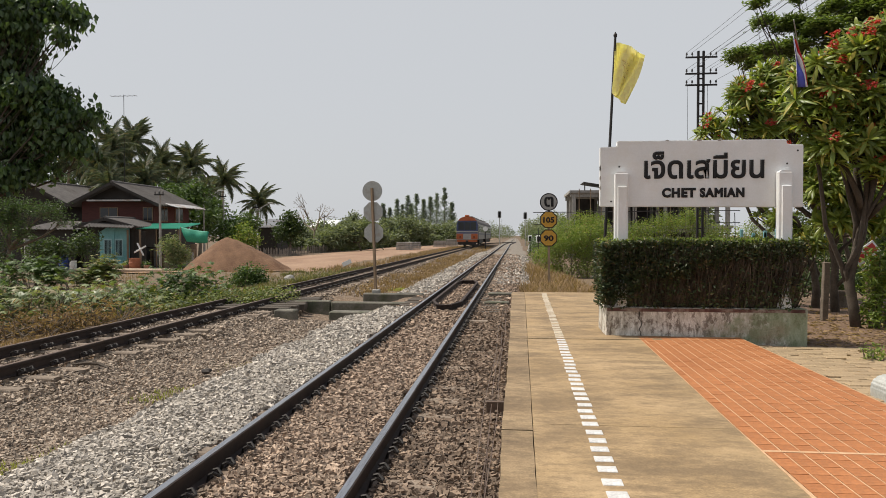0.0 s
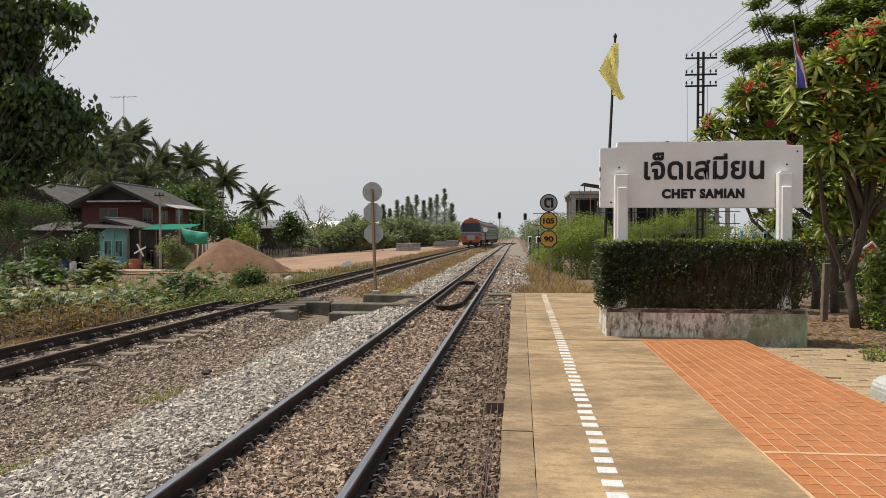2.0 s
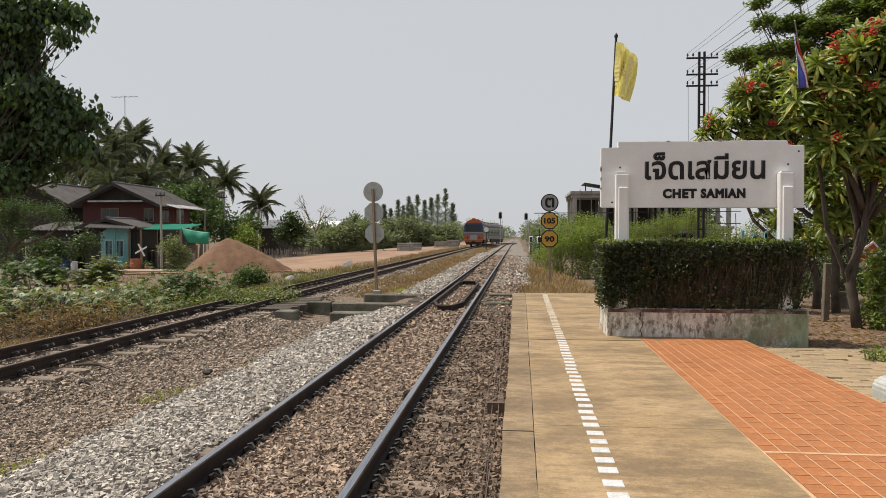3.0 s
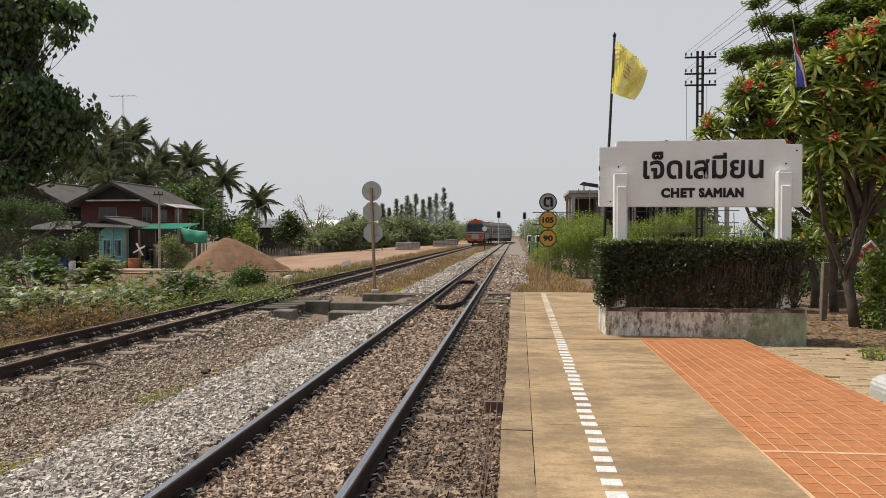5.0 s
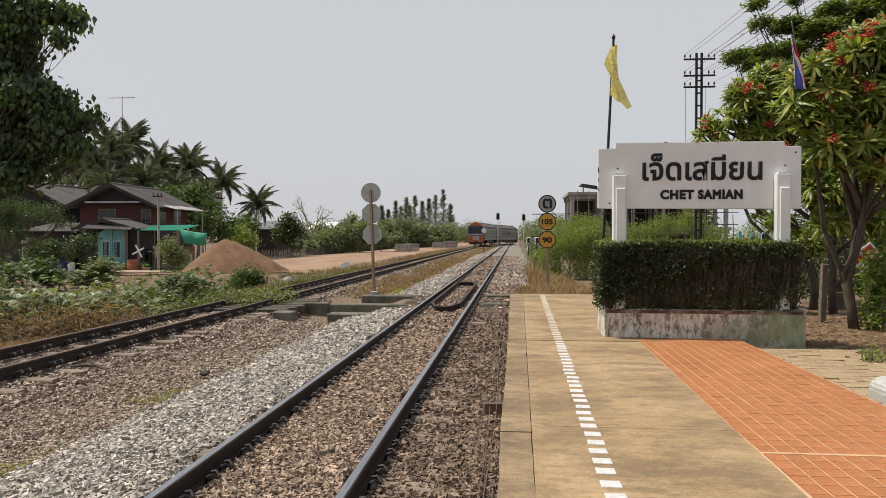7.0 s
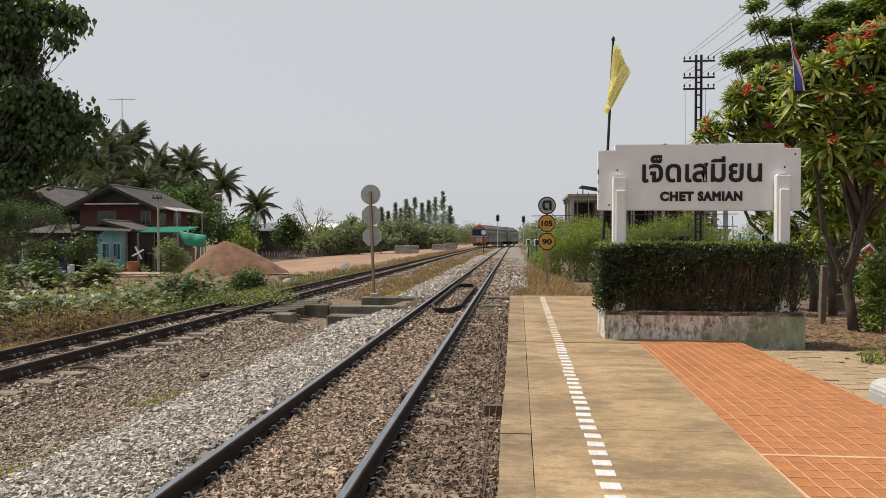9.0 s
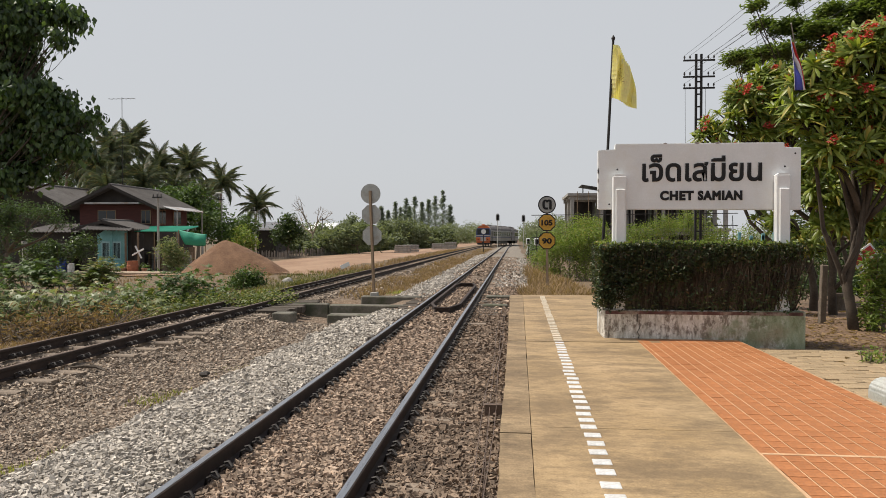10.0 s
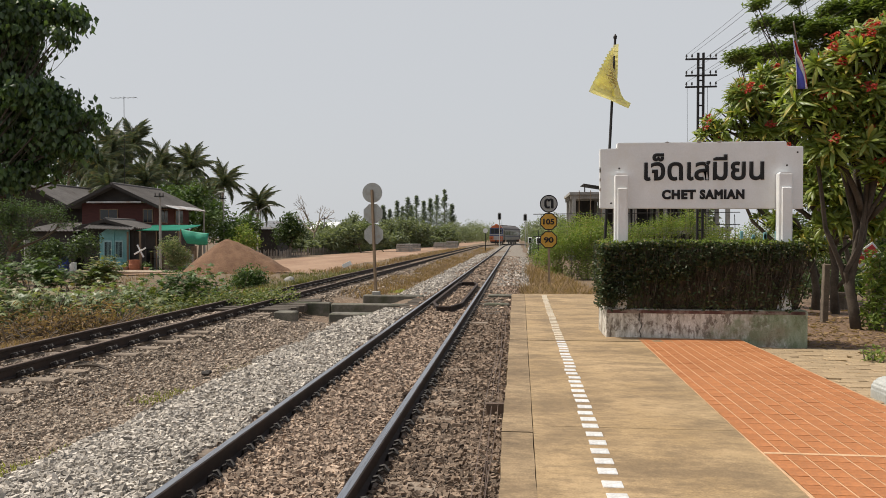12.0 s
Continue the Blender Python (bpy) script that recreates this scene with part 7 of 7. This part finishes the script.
frangipani((5.67, 13.41, -0.11), [(5.67, 13.41, -0.2), (5.64, 13.41, 0.31), (5.66, 13.41, 0.72), (5.61, 13.41, 1.02), (5.57, 13.41, 1.32)], [(3.52, 13.5, 3.11, 0.22, 0.4, 0.1), (3.85, 13.5, 3.39, 0.36, 0.4, 0.25), (4.23, 13.5, 3.72, 0.4, 0.45, 0.32), (4.64, 13.5, 3.96, 0.42, 0.45, 0.32), (4.91, 13.5, 3.4, 0.4, 0.4, 0.4), (4.38, 13.5, 3.18, 0.45, 0.4, 0.2), (5.31, 13.5, 2.13, 0.4, 0.4, 0.35), (5.89, 13.5, 2.43, 0.5, 0.5, 0.5), (6.46, 13.5, 2.12, 0.5, 0.5, 0.5), (3.93, 13.5, 3.83, 0.2, 0.3, 0.12), (5.06, 12.4, 2.06, 0.4, 0.4, 0.3), (5.63, 12.4, 2.01, 0.4, 0.4, 0.3), (5.33, 12.4, 1.5, 0.4, 0.4, 0.22), (5.94, 12.4, 1.5, 0.4, 0.4, 0.25), (4.88, 12.4, 2.52, 0.35, 0.4, 0.25)], 520, 602, 55, "frangipani with yellowing leaves and red flowers behind the board")
frangipani((5.6, 14.11, -0.11), [(5.6, 14.11, -0.2), (5.62, 14.11, 0.26), (5.57, 14.11, 0.58), (5.52, 14.11, 0.85)], [(3.86, 14.71, 3.01, 0.4, 0.4, 0.15), (5.44, 14.31, 1.11, 0.4, 0.4, 0.3), (4.98, 14.51, 1.55, 0.4, 0.4, 0.2), (4.83, 14.71, 2.99, 0.6, 0.5, 0.3)], 90, 603, 5, "small frangipani behind the hedge")
tree("canopy_tree", "fine-leaved dark green tree with flat layered boughs", "tree", (8.5, 19.0, -0.3), [
    (5.19, 16.25, 6.3, 0.2, 0.4, 0.05), (5.83, 17.75, 6.31, 0.28, 0.5, 0.06), (6.26, 17.25, 6.1, 0.42, 0.6, 0.09), (6.7, 16.75, 5.84, 0.45, 0.7, 0.13), (4.82, 16.25, 5.18, 0.28, 0.5, 0.06), (5.81, 17.75, 5.6, 0.38, 0.6, 0.09), (6.27, 17.25, 5.54, 0.48, 0.7, 0.11), (5.24, 16.75, 5.12, 0.2, 0.4, 0.05), (5.73, 16.25, 4.93, 0.3, 0.5, 0.06), (7.35, 17.75, 6.58, 0.3, 0.6, 0.12), (7.91, 17.25, 6.36, 0.55, 0.8, 0.28), (7.28, 16.75, 5.55, 0.55, 0.8, 0.2), (8.19, 16.25, 6.37, 0.6, 0.8, 0.4), (8.59, 17.75, 5.81, 0.5, 0.7, 0.3), (6.38, 17.25, 6.69, 0.2, 0.4, 0.04)],
    L_canopy, M_darkbark, 44000, 0.1, 0.055, 0.06, 45, 0.45, 0.055, 12, 0.45, 0.7)


# ---- yard by the platform ----
def yard_things():
    t = thing("white_stone", "white-painted rounded concrete kerb stone", "kerb stone", m=Matrix.Translation((3.07, 6.1, -0.12)))
    bm = bmesh.new()
    prism(bm, [(-0.13, 0), (0.13, 0)] + [(0.13 * math.cos(a), 0.12 + 0.1 * math.sin(a)) for a in np.linspace(0, math.pi, 9)], -0.2, 0.2, "y")
    bmesh.ops.bevel(bm, geom=list(bm.edges), offset=0.015, segments=2, affect="EDGES")
    part("stone", bm, M_disc_back, t)
    t = thing("short_post", "short square concrete post standing in bare earth", "post", m=pose(4.95, 12.13, -0.11, 0, 2, 0))
    bm = bmesh.new()
    rbox(bm, -0.048, 0.048, -0.048, 0.048, -0.1, 0.93, 0.01)
    part("shaft", bm, M_bark, t)
    t = thing("plant_pot", "dark clay plant pot beside the tree trunks", "plant pot", m=Matrix.Translation((6.2, 14.39, -0.11)))
    bm = bmesh.new()
    tube(bm, [(0, 0, 0), (0, 0, 0.2), (0, 0, 0.26), (0, 0, 0.3)], [0.1, 0.15, 0.17, 0.17], 14)
    part("pot", bm, M_bark, t)
    bm = bmesh.new()
    tube(bm, [(0, 0, 0.285), (0, 0, 0.304)], 0.14, 14)
    part("soil", bm, M_dirt, t)
    X, Y, Z = [5.46, 11.8, 0.94]
    t = thing("warning_plate", "tilted white and red metal plate hung behind the trunk", "sign", m=Matrix.Translation((X, Y, -0.11)))
    m = pose(0, 0, Z + 0.11, 0, -38, 0)
    bm = bmesh.new()
    rbox(bm, -0.2, 0.2, -0.008, 0.008, -0.15, 0.15, 0.005, m)
    plate = part("plate", bm, M_white, t)
    redm = plain("sign_red", (0.5, 0.03, 0.03), 0.5)
    for b in ((-0.17, -0.04, -0.02, 0.12), (0.0, 0.17, -0.02, 0.12), (-0.17, 0.17, -0.1, -0.06)):
        bm = bmesh.new()
        quad_box(bm, b[0], b[1], -0.014, -0.009, b[2], b[3], m)
        part("red_bar", bm, redm, plate)
    bm = bmesh.new()
    tube(bm, [(0.02, 0.04, -0.1), (0.0, 0.04, Z + 0.3)], 0.02, 6)
    part("stake", bm, M_wood, t)
    rng = np.random.default_rng(83)
    n = 1100
    p = np.stack([rng.uniform(3.2, 7.5, n), rng.uniform(6.5, 14, n), np.zeros(n)], -1)
    p[:, 2] = [ground_z(a, b) + 0.012 for a, b, _ in p]
    v, f = leaves(rng, p, 0.11, 0.05, 0.25)
    o = new("fallen_leaves", arrays_mesh("fallen_leaves", v, f, L_dry))
    tagged(o, "scattered dry fallen leaves on bare earth", "leaf litter", kind="stuff")
    # dead stick and dark lump lying on the gravel
    t = thing("stick", "dark dead stick lying on the gravel", "stick", m=Matrix.Translation((-5.3, 8.47, -0.425)))
    bm = bmesh.new()
    tube(bm, [(-0.25, 0.02, 0.05), (-0.05, 0.0, 0.075), (0.1, 0.02, 0.065), (0.27, -0.06, 0.03)], [0.014, 0.026, 0.022, 0.01], 6)
    part("stick", bm, M_darkbark, t)
    t = thing("tar_lump", "dark clod lying on the gravel between tracks", "clod", m=Matrix.Translation((-3.81, 8.53, -0.43)))
    bm = bmesh.new()
    bmesh.ops.create_icosphere(bm, subdivisions=2, radius=0.065)
    for v in bm.verts:
        v.co *= 1 + 0.5 * noise.noise(v.co * 30)
        v.co.z *= 0.5
    part("clod", bm, M_dark, t)


yard_things()


def turquoise_panel():
    # a plain slatted panel, put in for a small turquoise thing of unknown use
    t = thing("plant_rack", "low turquoise slatted panel behind the hedge", "plant rack", m=Matrix.Translation((3.68, 12.2, -0.11)))
    for k in range(7):
        bm = bmesh.new()
        x = 0.55 * k / 6
        rbox(bm, x - 0.025, x + 0.025, -0.015, 0.015, -0.05, 1.46 - 0.05 * (k % 3), 0.004, pose(0, 0, 0, 0, 4 * (k % 2), 0))
        part("slat", bm, M_turq, t)
    for z in (0.4, 0.95):
        bm = bmesh.new()
        rbox(bm, -0.04, 0.59, 0.016, 0.04, z, z + 0.05, 0.004)
        part("rail", bm, M_turq, t)


turquoise_panel()


# ---- dry leaves fallen under the frangipani ----
def leaf_litter():
    rng = np.random.default_rng(77)
    p = rng.uniform((3.62, 8.3, 0), (7.4, 12.6, 0), (1700, 3))
    p[:, 2] = [ground_z(a, b) + 0.012 for a, b in p[:, :2]]
    v, f = leaves(rng, p, 0.075, 0.035, 0.35, 0.6)
    o = new("leaf_litter", arrays_mesh("leaf_litter", v, f, L_dry))
    tagged(o, "dry brown leaves fallen on bare earth", "leaf litter", kind="stuff")


leaf_litter()
# ---- the train ----
M_orange = mat("train_orange", (0.36, 0.085, 0.022), (0.46, 0.115, 0.03), 1.5, 20, 0.5, 0, 0.05, 0.002)
M_steelside = mat("stainless_side", (0.3, 0.285, 0.28), (0.42, 0.4, 0.39), 1.2, 20, 0.42, 0.4, 0.1, 0.003, (0.3, 3, 3), stain=(0.25, 0.23, 0.21), stain_scale=0.7)
M_navy = plain("train_navy", (0.03, 0.05, 0.14), 0.4)
M_roofgrey = mat("train_roof", (0.1, 0.09, 0.085), (0.16, 0.145, 0.14), 1.2, 20, 0.8, 0, 0.1, 0.003)
CAR_L, CAR_W, CAR_H = 20.8, 2.8, 3.88


def railcar(label):
    """A diesel railcar; origin on the rail heads under its middle, cab end at -y."""
    t = thing("railcar", label, "train", "railcars of the train")
    hl, hw = CAR_L / 2, CAR_W / 2
    sec = [(-hw, 0.95), (hw, 0.95), (hw, 2.95), (hw - 0.12, 3.3), (hw - 0.5, 3.68), (0.45, CAR_H - 0.03), (-0.45, CAR_H - 0.03), (-hw + 0.5, 3.68), (-hw + 0.12, 3.3), (-hw, 2.95)]
    bm = bmesh.new()
    prism(bm, sec, -hl + 0.35, hl - 0.2, "y")
    body = part("body", bm, M_steelside, t)
    bm = bmesh.new()
    up = [(hw + 0.015, 2.98), (hw - 0.1, 3.32), (hw - 0.48, 3.7), (0.45, CAR_H), (-0.45, CAR_H), (-hw + 0.48, 3.7), (-hw + 0.1, 3.32), (-hw - 0.015, 2.98)]
    prism(bm, up, -hl + 0.9, hl - 0.25, "y")
    part("roof", bm, M_roofgrey, t)
    for y in (-6.5, -1.5, 3.5, 8.0):
        bm = bmesh.new()
        rbox(bm, -0.55, 0.55, y - 0.8, y + 0.8, CAR_H - 0.02, CAR_H + 0.16, 0.05)
        part("roof_vent", bm, M_roofgrey, t)
    # cab end
    bm = bmesh.new()
    prism(bm, [(-hw + 0.02, 0.95), (hw - 0.02, 0.95), (hw - 0.02, 2.05), (-hw + 0.02, 2.05)], -hl, -hl + 0.35, "y")
    part("cab_front", bm, M_steelside, t)
    bm = bmesh.new()
    prism(bm, [(-hw + 0.02, 2.052), (hw - 0.02, 2.052), (hw - 0.05, 2.98), (hw - 0.2, 3.38), (-hw + 0.2, 3.38), (-hw + 0.05, 2.98)], -hl + 0.04, -hl + 0.35, "y")
    face = part("cab_face", bm, M_navy, t, "dark blue windscreen surround")
    for x0, x1 in ((-1.15, -0.42), (-0.36, 0.36), (0.42, 1.15)):
        bm = bmesh.new()
        rbox(bm, x0, x1, -hl + 0.018, -hl + 0.039, 2.2, 3.2, 0.008)
        part("windscreen", bm, M_glass, face)
    bm = bmesh.new()
    prism(bm, [(-hw + 0.2, 3.382), (hw - 0.2, 3.382), (hw - 0.5, 3.72), (0.45, CAR_H + 0.02), (-0.45, CAR_H + 0.02), (-hw + 0.5, 3.72)], -hl + 0.08, -hl + 0.95, "y")
    part("cab_brow", bm, M_orange, t, "orange roof brow over the windscreen")
    bm = bmesh.new()
    rbox(bm, -0.28, 0.28, -hl + 0.05, -hl + 0.5, CAR_H + 0.021, CAR_H + 0.26, 0.06)
    part("headlight_box", bm, M_orange, t)
    for z0, z1, m in ((1.93, 2.0, M_disc_back), (1.72, 1.88, M_navy)):
        bm = bmesh.new()
        quad_box(bm, -hw + 0.03, hw - 0.03, -hl - 0.012, -hl - 0.001, z0, z1)
        part("stripe", bm, m, t)
    for s in (-1, 1):
        bm = bmesh.new()
        rbox(bm, s * 0.95 - 0.42, s * 0.95 + 0.42, -hl - 0.05, -hl - 0.013, 1.0, 1.68, 0.02)
        lamp = part("lamp_panel", bm, M_orange, t, "orange corner panel")
        bm = bmesh.new()
        tube(bm, [(s * 0.9, -hl - 0.051, 1.28), (s * 0.9, -hl - 0.09, 1.28)], 0.1, 10)
        part("marker_lamp", bm, M_glass, lamp)
    bm = bmesh.new()
    rbox(bm, -hw + 0.1, hw - 0.1, -hl + 0.02, -hl + 0.3, 0.62, 0.945, 0.03)
    part("buffer_beam", bm, M_orange, t)
    bm = bmesh.new()
    rbox(bm, -0.16, 0.16, -hl - 0.45, -hl + 0.02, 0.6, 0.85, 0.03)
    part("coupler", bm, M_steel, t)
    bm = bmesh.new()
    prism(bm, [(-1.1, 0.25), (1.1, 0.25), (1.25, 0.615), (-1.25, 0.615)], -hl + 0.05, -hl + 0.15, "y")
    part("cowcatcher", bm, M_steel, t)
    # sides: windows, doors, stripe
    for s in (-1, 1):
        for k in range(9):
            y = -7.6 + 1.8 * k
            bm = bmesh.new()
            quad_box(bm, *sorted((s * (hw + 0.002), s * (hw + 0.02))), y, y + 1.35, 1.95, 2.7)
            w = part("window", bm, M_glass, t)
            bm = bmesh.new()
            quad_box(bm, *sorted((s * (hw + 0.021), s * (hw + 0.03))), y, y + 1.35, 2.38, 2.43)
            part("glazing_bar", bm, M_steelside, w)
        for y in (-9.4, 9.2):
            bm = bmesh.new()
            quad_box(bm, *sorted((s * (hw + 0.002), s * (hw + 0.025))), y, y + 0.8, 1.0, 2.85)
            d = part("door", bm, M_roofgrey, t)
            bm = bmesh.new()
            quad_box(bm, *sorted((s * (hw + 0.026), s * (hw + 0.034))), y + 0.15, y + 0.65, 2.0, 2.65)
            part("pane", bm, M_glass, d)
        bm = bmesh.new()
        quad_box(bm, *sorted((s * (hw + 0.002), s * (hw + 0.014))), -hl + 0.5, hl - 0.5, 1.6, 1.76)
        part("side_stripe", bm, M_navy, t)
        bm = bmesh.new()
        quad_box(bm, *sorted((s * (hw - 0.25), s * (hw - 0.05))), -5.5, 5.5, 0.4, 0.94)
        part("underfloor_box", bm, M_steel, t)
    for y in (-7.2, 7.2):
        bm = bmesh.new()
        for s in (-1, 1):
            quad_box(bm, s * 0.85 - 0.07, s * 0.85 + 0.07, y - 1.6, y + 1.6, 0.4, 0.62)
        quad_box(bm, -0.9, 0.9, y - 0.25, y + 0.25, 0.45, 0.93)
        bogie = part("bogie", bm, M_steel, t)
        for dy in (-1.05, 1.05):
            bm = bmesh.new()
            tube(bm, [(-0.62, y + dy, 0.43), (0.62, y + dy, 0.43)], 0.08, 8)
            for s in (-1, 1):
                tube(bm, [(s * 0.48, y + dy, 0.43), (s * 0.6, y + dy, 0.43)], 0.43, 18)
            part("wheelset", bm, M_steel, bogie)
    bm = bmesh.new()
    rbox(bm, -0.5, 0.5, hl - 0.2, hl + 0.15, 1.0, 3.0, 0.05)
    part("gangway", bm, M_black, t)
    return t


rear_car = railcar("diesel railcar with orange cab end and grey steel sides")
lead_car = copy_thing(rear_car, Matrix())
tagged(lead_car, "grey steel diesel railcar coupled ahead of another")


def rail_pose(y_mid, turned=False):
    a, b = y_mid - 7.2, y_mid + 7.2
    xa, xb = loop_x(a), loop_x(b)
    yaw = -math.degrees(math.atan2(xb - xa, b - a))
    return pose((xa + xb) / 2, y_mid, RAIL_Z + 0.003, 0, 0, yaw + (180 if turned else 0))


# ---- yellow flag: a pole and hanging widths of cloth ----
M_flag = leaf_mat("yellow_cloth", (0.9, 0.84, 0.47), (0.9, 0.84, 0.47), None, 0.85, 0.4)
M_emblem = plain("flag_print", (0.5, 0.36, 0.12), 0.85)
COLS, ROWS, FLAG_H, FLAG_L = 13, 11, 0.69, 0.86
FLAG_TOP = Vector((1.37, 10.3, 3.94))


def yellow_flag():
    t = thing("yellow_flag", "faded yellow cloth flag on a dark leaning pole", "flag", m=Matrix.Translation((1.18, 10.3, -0.1)))
    o = t.matrix_basis.translation
    bm = bmesh.new()
    top = Vector((1.38, 10.3, 4.03)) - o
    tube(bm, [(0, 0, -0.2), top], [0.024, 0.017], 8)
    part("pole", bm, M_steel, t)
    bm = bmesh.new()
    tube(bm, [top, top + Vector((0, 0, 0.03)), top + Vector((0, 0, 0.07))], [0.022, 0.028, 0.004], 8)
    part("finial", bm, M_steel, t)
    # the cloth: small lapped pieces that ride on one waving surface
    w, h = FLAG_L / COLS * 1.2, FLAG_H / ROWS * 1.5
    meshes = []
    for s in range(3):
        V, F = [], []
        for i in range(4):
            for j in range(4):
                x, z = i / 3 - 0.5, j / 3 - 0.5
                V.append((w * x, 0.002 * math.cos(math.pi * x) * (1 - s), h * z))
        for i in range(3):
            for j in range(3):
                a = 4 * i + j
                F.append((a, a + 4, a + 5, a + 1))
        meshes.append(arrays_mesh("cloth_piece", np.array(V), np.array(F), M_flag, True))
    cloths = []
    for c in range(COLS):
        for r in range(ROWS):
            p = new("cloth_piece", meshes[(c + 2 * r) % 3])
            p.parent = t
            cloths.append(p)
            if 4 <= c <= 6 and 3 <= r <= 6:
                # strokes of the faded emblem printed on both sides
                bm = bmesh.new()
                for y in (-0.012, 0.012):
                    for k in range(3):
                        a = math.atan2(4.5 - r, c - 5) + 0.5 * (k - 1)
                        m = pose(0.02 * (k - 1), y, 0.018 * (1 - k)) @ Matrix.Rotation(-a, 4, "Y")
                        quad_box(bm, -0.003, 0.003, -0.001, 0.001, -0.018, 0.018, m)
                part("emblem", bm, M_emblem, p, "faded brown printed emblem")
    return t, cloths


flag, flag_cloths = yellow_flag()
# where the free edge hangs: seconds, reach and drop of its upper corner, then of its lower corner
FLAG_FLY = [(0.0, 0.36, 0.20, 0.10, 0.84), (0.5, 0.23, 0.34, 0.34, 0.81), (1.0, 0.28, 0.28, 0.26, 0.84), (1.5, -0.15, 0.31, 0.20, 0.73), (2.0, -0.22, 0.39, 0.08, 0.75), (2.5, -0.29, 0.47, -0.04, 0.77), (3.0, 0.25, 0.24, 0.15, 0.79), (3.2, 0.39, 0.61, 0.41, 0.79), (3.6, 0.32, 0.41, 0.32, 0.79), (4.2, 0.28, 0.36, 0.28, 0.79), (4.8, 0.24, 0.34, 0.34, 0.79), (5.0, 0.41, 0.42, 0.24, 0.77), (5.2, 0.32, 0.18, 0.16, 0.79), (5.5, 0.24, 0.47, 0.10, 0.78), (6.0, 0.14, 0.23, -0.19, 0.88), (6.5, 0.18, 0.36, 0.16, 0.77), (7.0, -0.13, 0.28, 0.20, 0.88), (7.2, 0.47, 0.53, 0.32, 0.81), (7.7, 0.32, 0.45, 0.24, 0.81), (8.3, 0.28, 0.41, 0.12, 0.81), (8.8, 0.47, 0.41, -0.02, 0.84), (9.0, 0.18, 0.39, -0.12, 0.92), (9.5, 0.43, 0.51, 0.00, 0.88), (10.0, 0.20, 0.41, 0.28, 0.86), (10.5, 0.18, 0.45, 0.20, 0.84), (11.0, 0.42, 0.39, 0.04, 0.83), (11.5, 0.38, 0.58, -0.06, 0.96), (12.0, -0.36, 0.65, 0.16, 0.86)]


def motions():
    # the train draws away and takes the turnout onto the main line
    ts = [0.5 * k for k in range(25)]
    tail = lambda t: 92.7 + 3.9 * t + 0.04 * t * t
    walk(rear_car, [(t, rail_pose(tail(t) + CAR_L / 2)) for t in ts])
    walk(lead_car, [(t, rail_pose(tail(t) + CAR_L * 1.5 + 0.7, True)) for t in ts])
    # the flag's pieces follow a surface hung between the pole and the free edge
    rows = [[] for _ in flag_cloths]
    top = FLAG_TOP - flag.matrix_basis.translation
    for t, ux, uz, lx, lz in FLAG_FLY:
        def cloth(u, v):
            head = Vector((ux * u, 0, -uz * u ** 1.2))
            foot = Vector((-0.04 + (lx + 0.04) * u, 0, -FLAG_H - (lz - FLAG_H) * u ** 1.1))
            p = head.lerp(foot, v)
            # the middle bellies out a little towards the free side
            return p + Vector((0.05 * (ux + lx) * math.sin(math.pi * v) * u, 0, 0))
        for c in range(COLS):
            for r in range(ROWS):
                u, v = (c + 0.5) / COLS, (r + 0.5) / ROWS
                p = cloth(u, v)
                down = (cloth(u, v + 0.05) - cloth(u, v - 0.05)).normalized()
                tilt = math.atan2(-down.x, -down.z)
                fold = 0.7 * c + 0.3 * r + 0.9 * t
                yaw = 0.6 * math.sin(fold)
                lift = 0.03 * math.cos(fold) - 0.03 - 0.001 * c - 0.0006 * r
                rows[c * ROWS + r].append((t, pose(top.x + 0.03 + p.x, top.y + lift, top.z + p.z, 0, math.degrees(tilt), 0) @ pose(0, 0, 0, 0, 0, math.degrees(yaw))))
    for c, r in zip(flag_cloths, rows):
        walk(c, r)


motions()
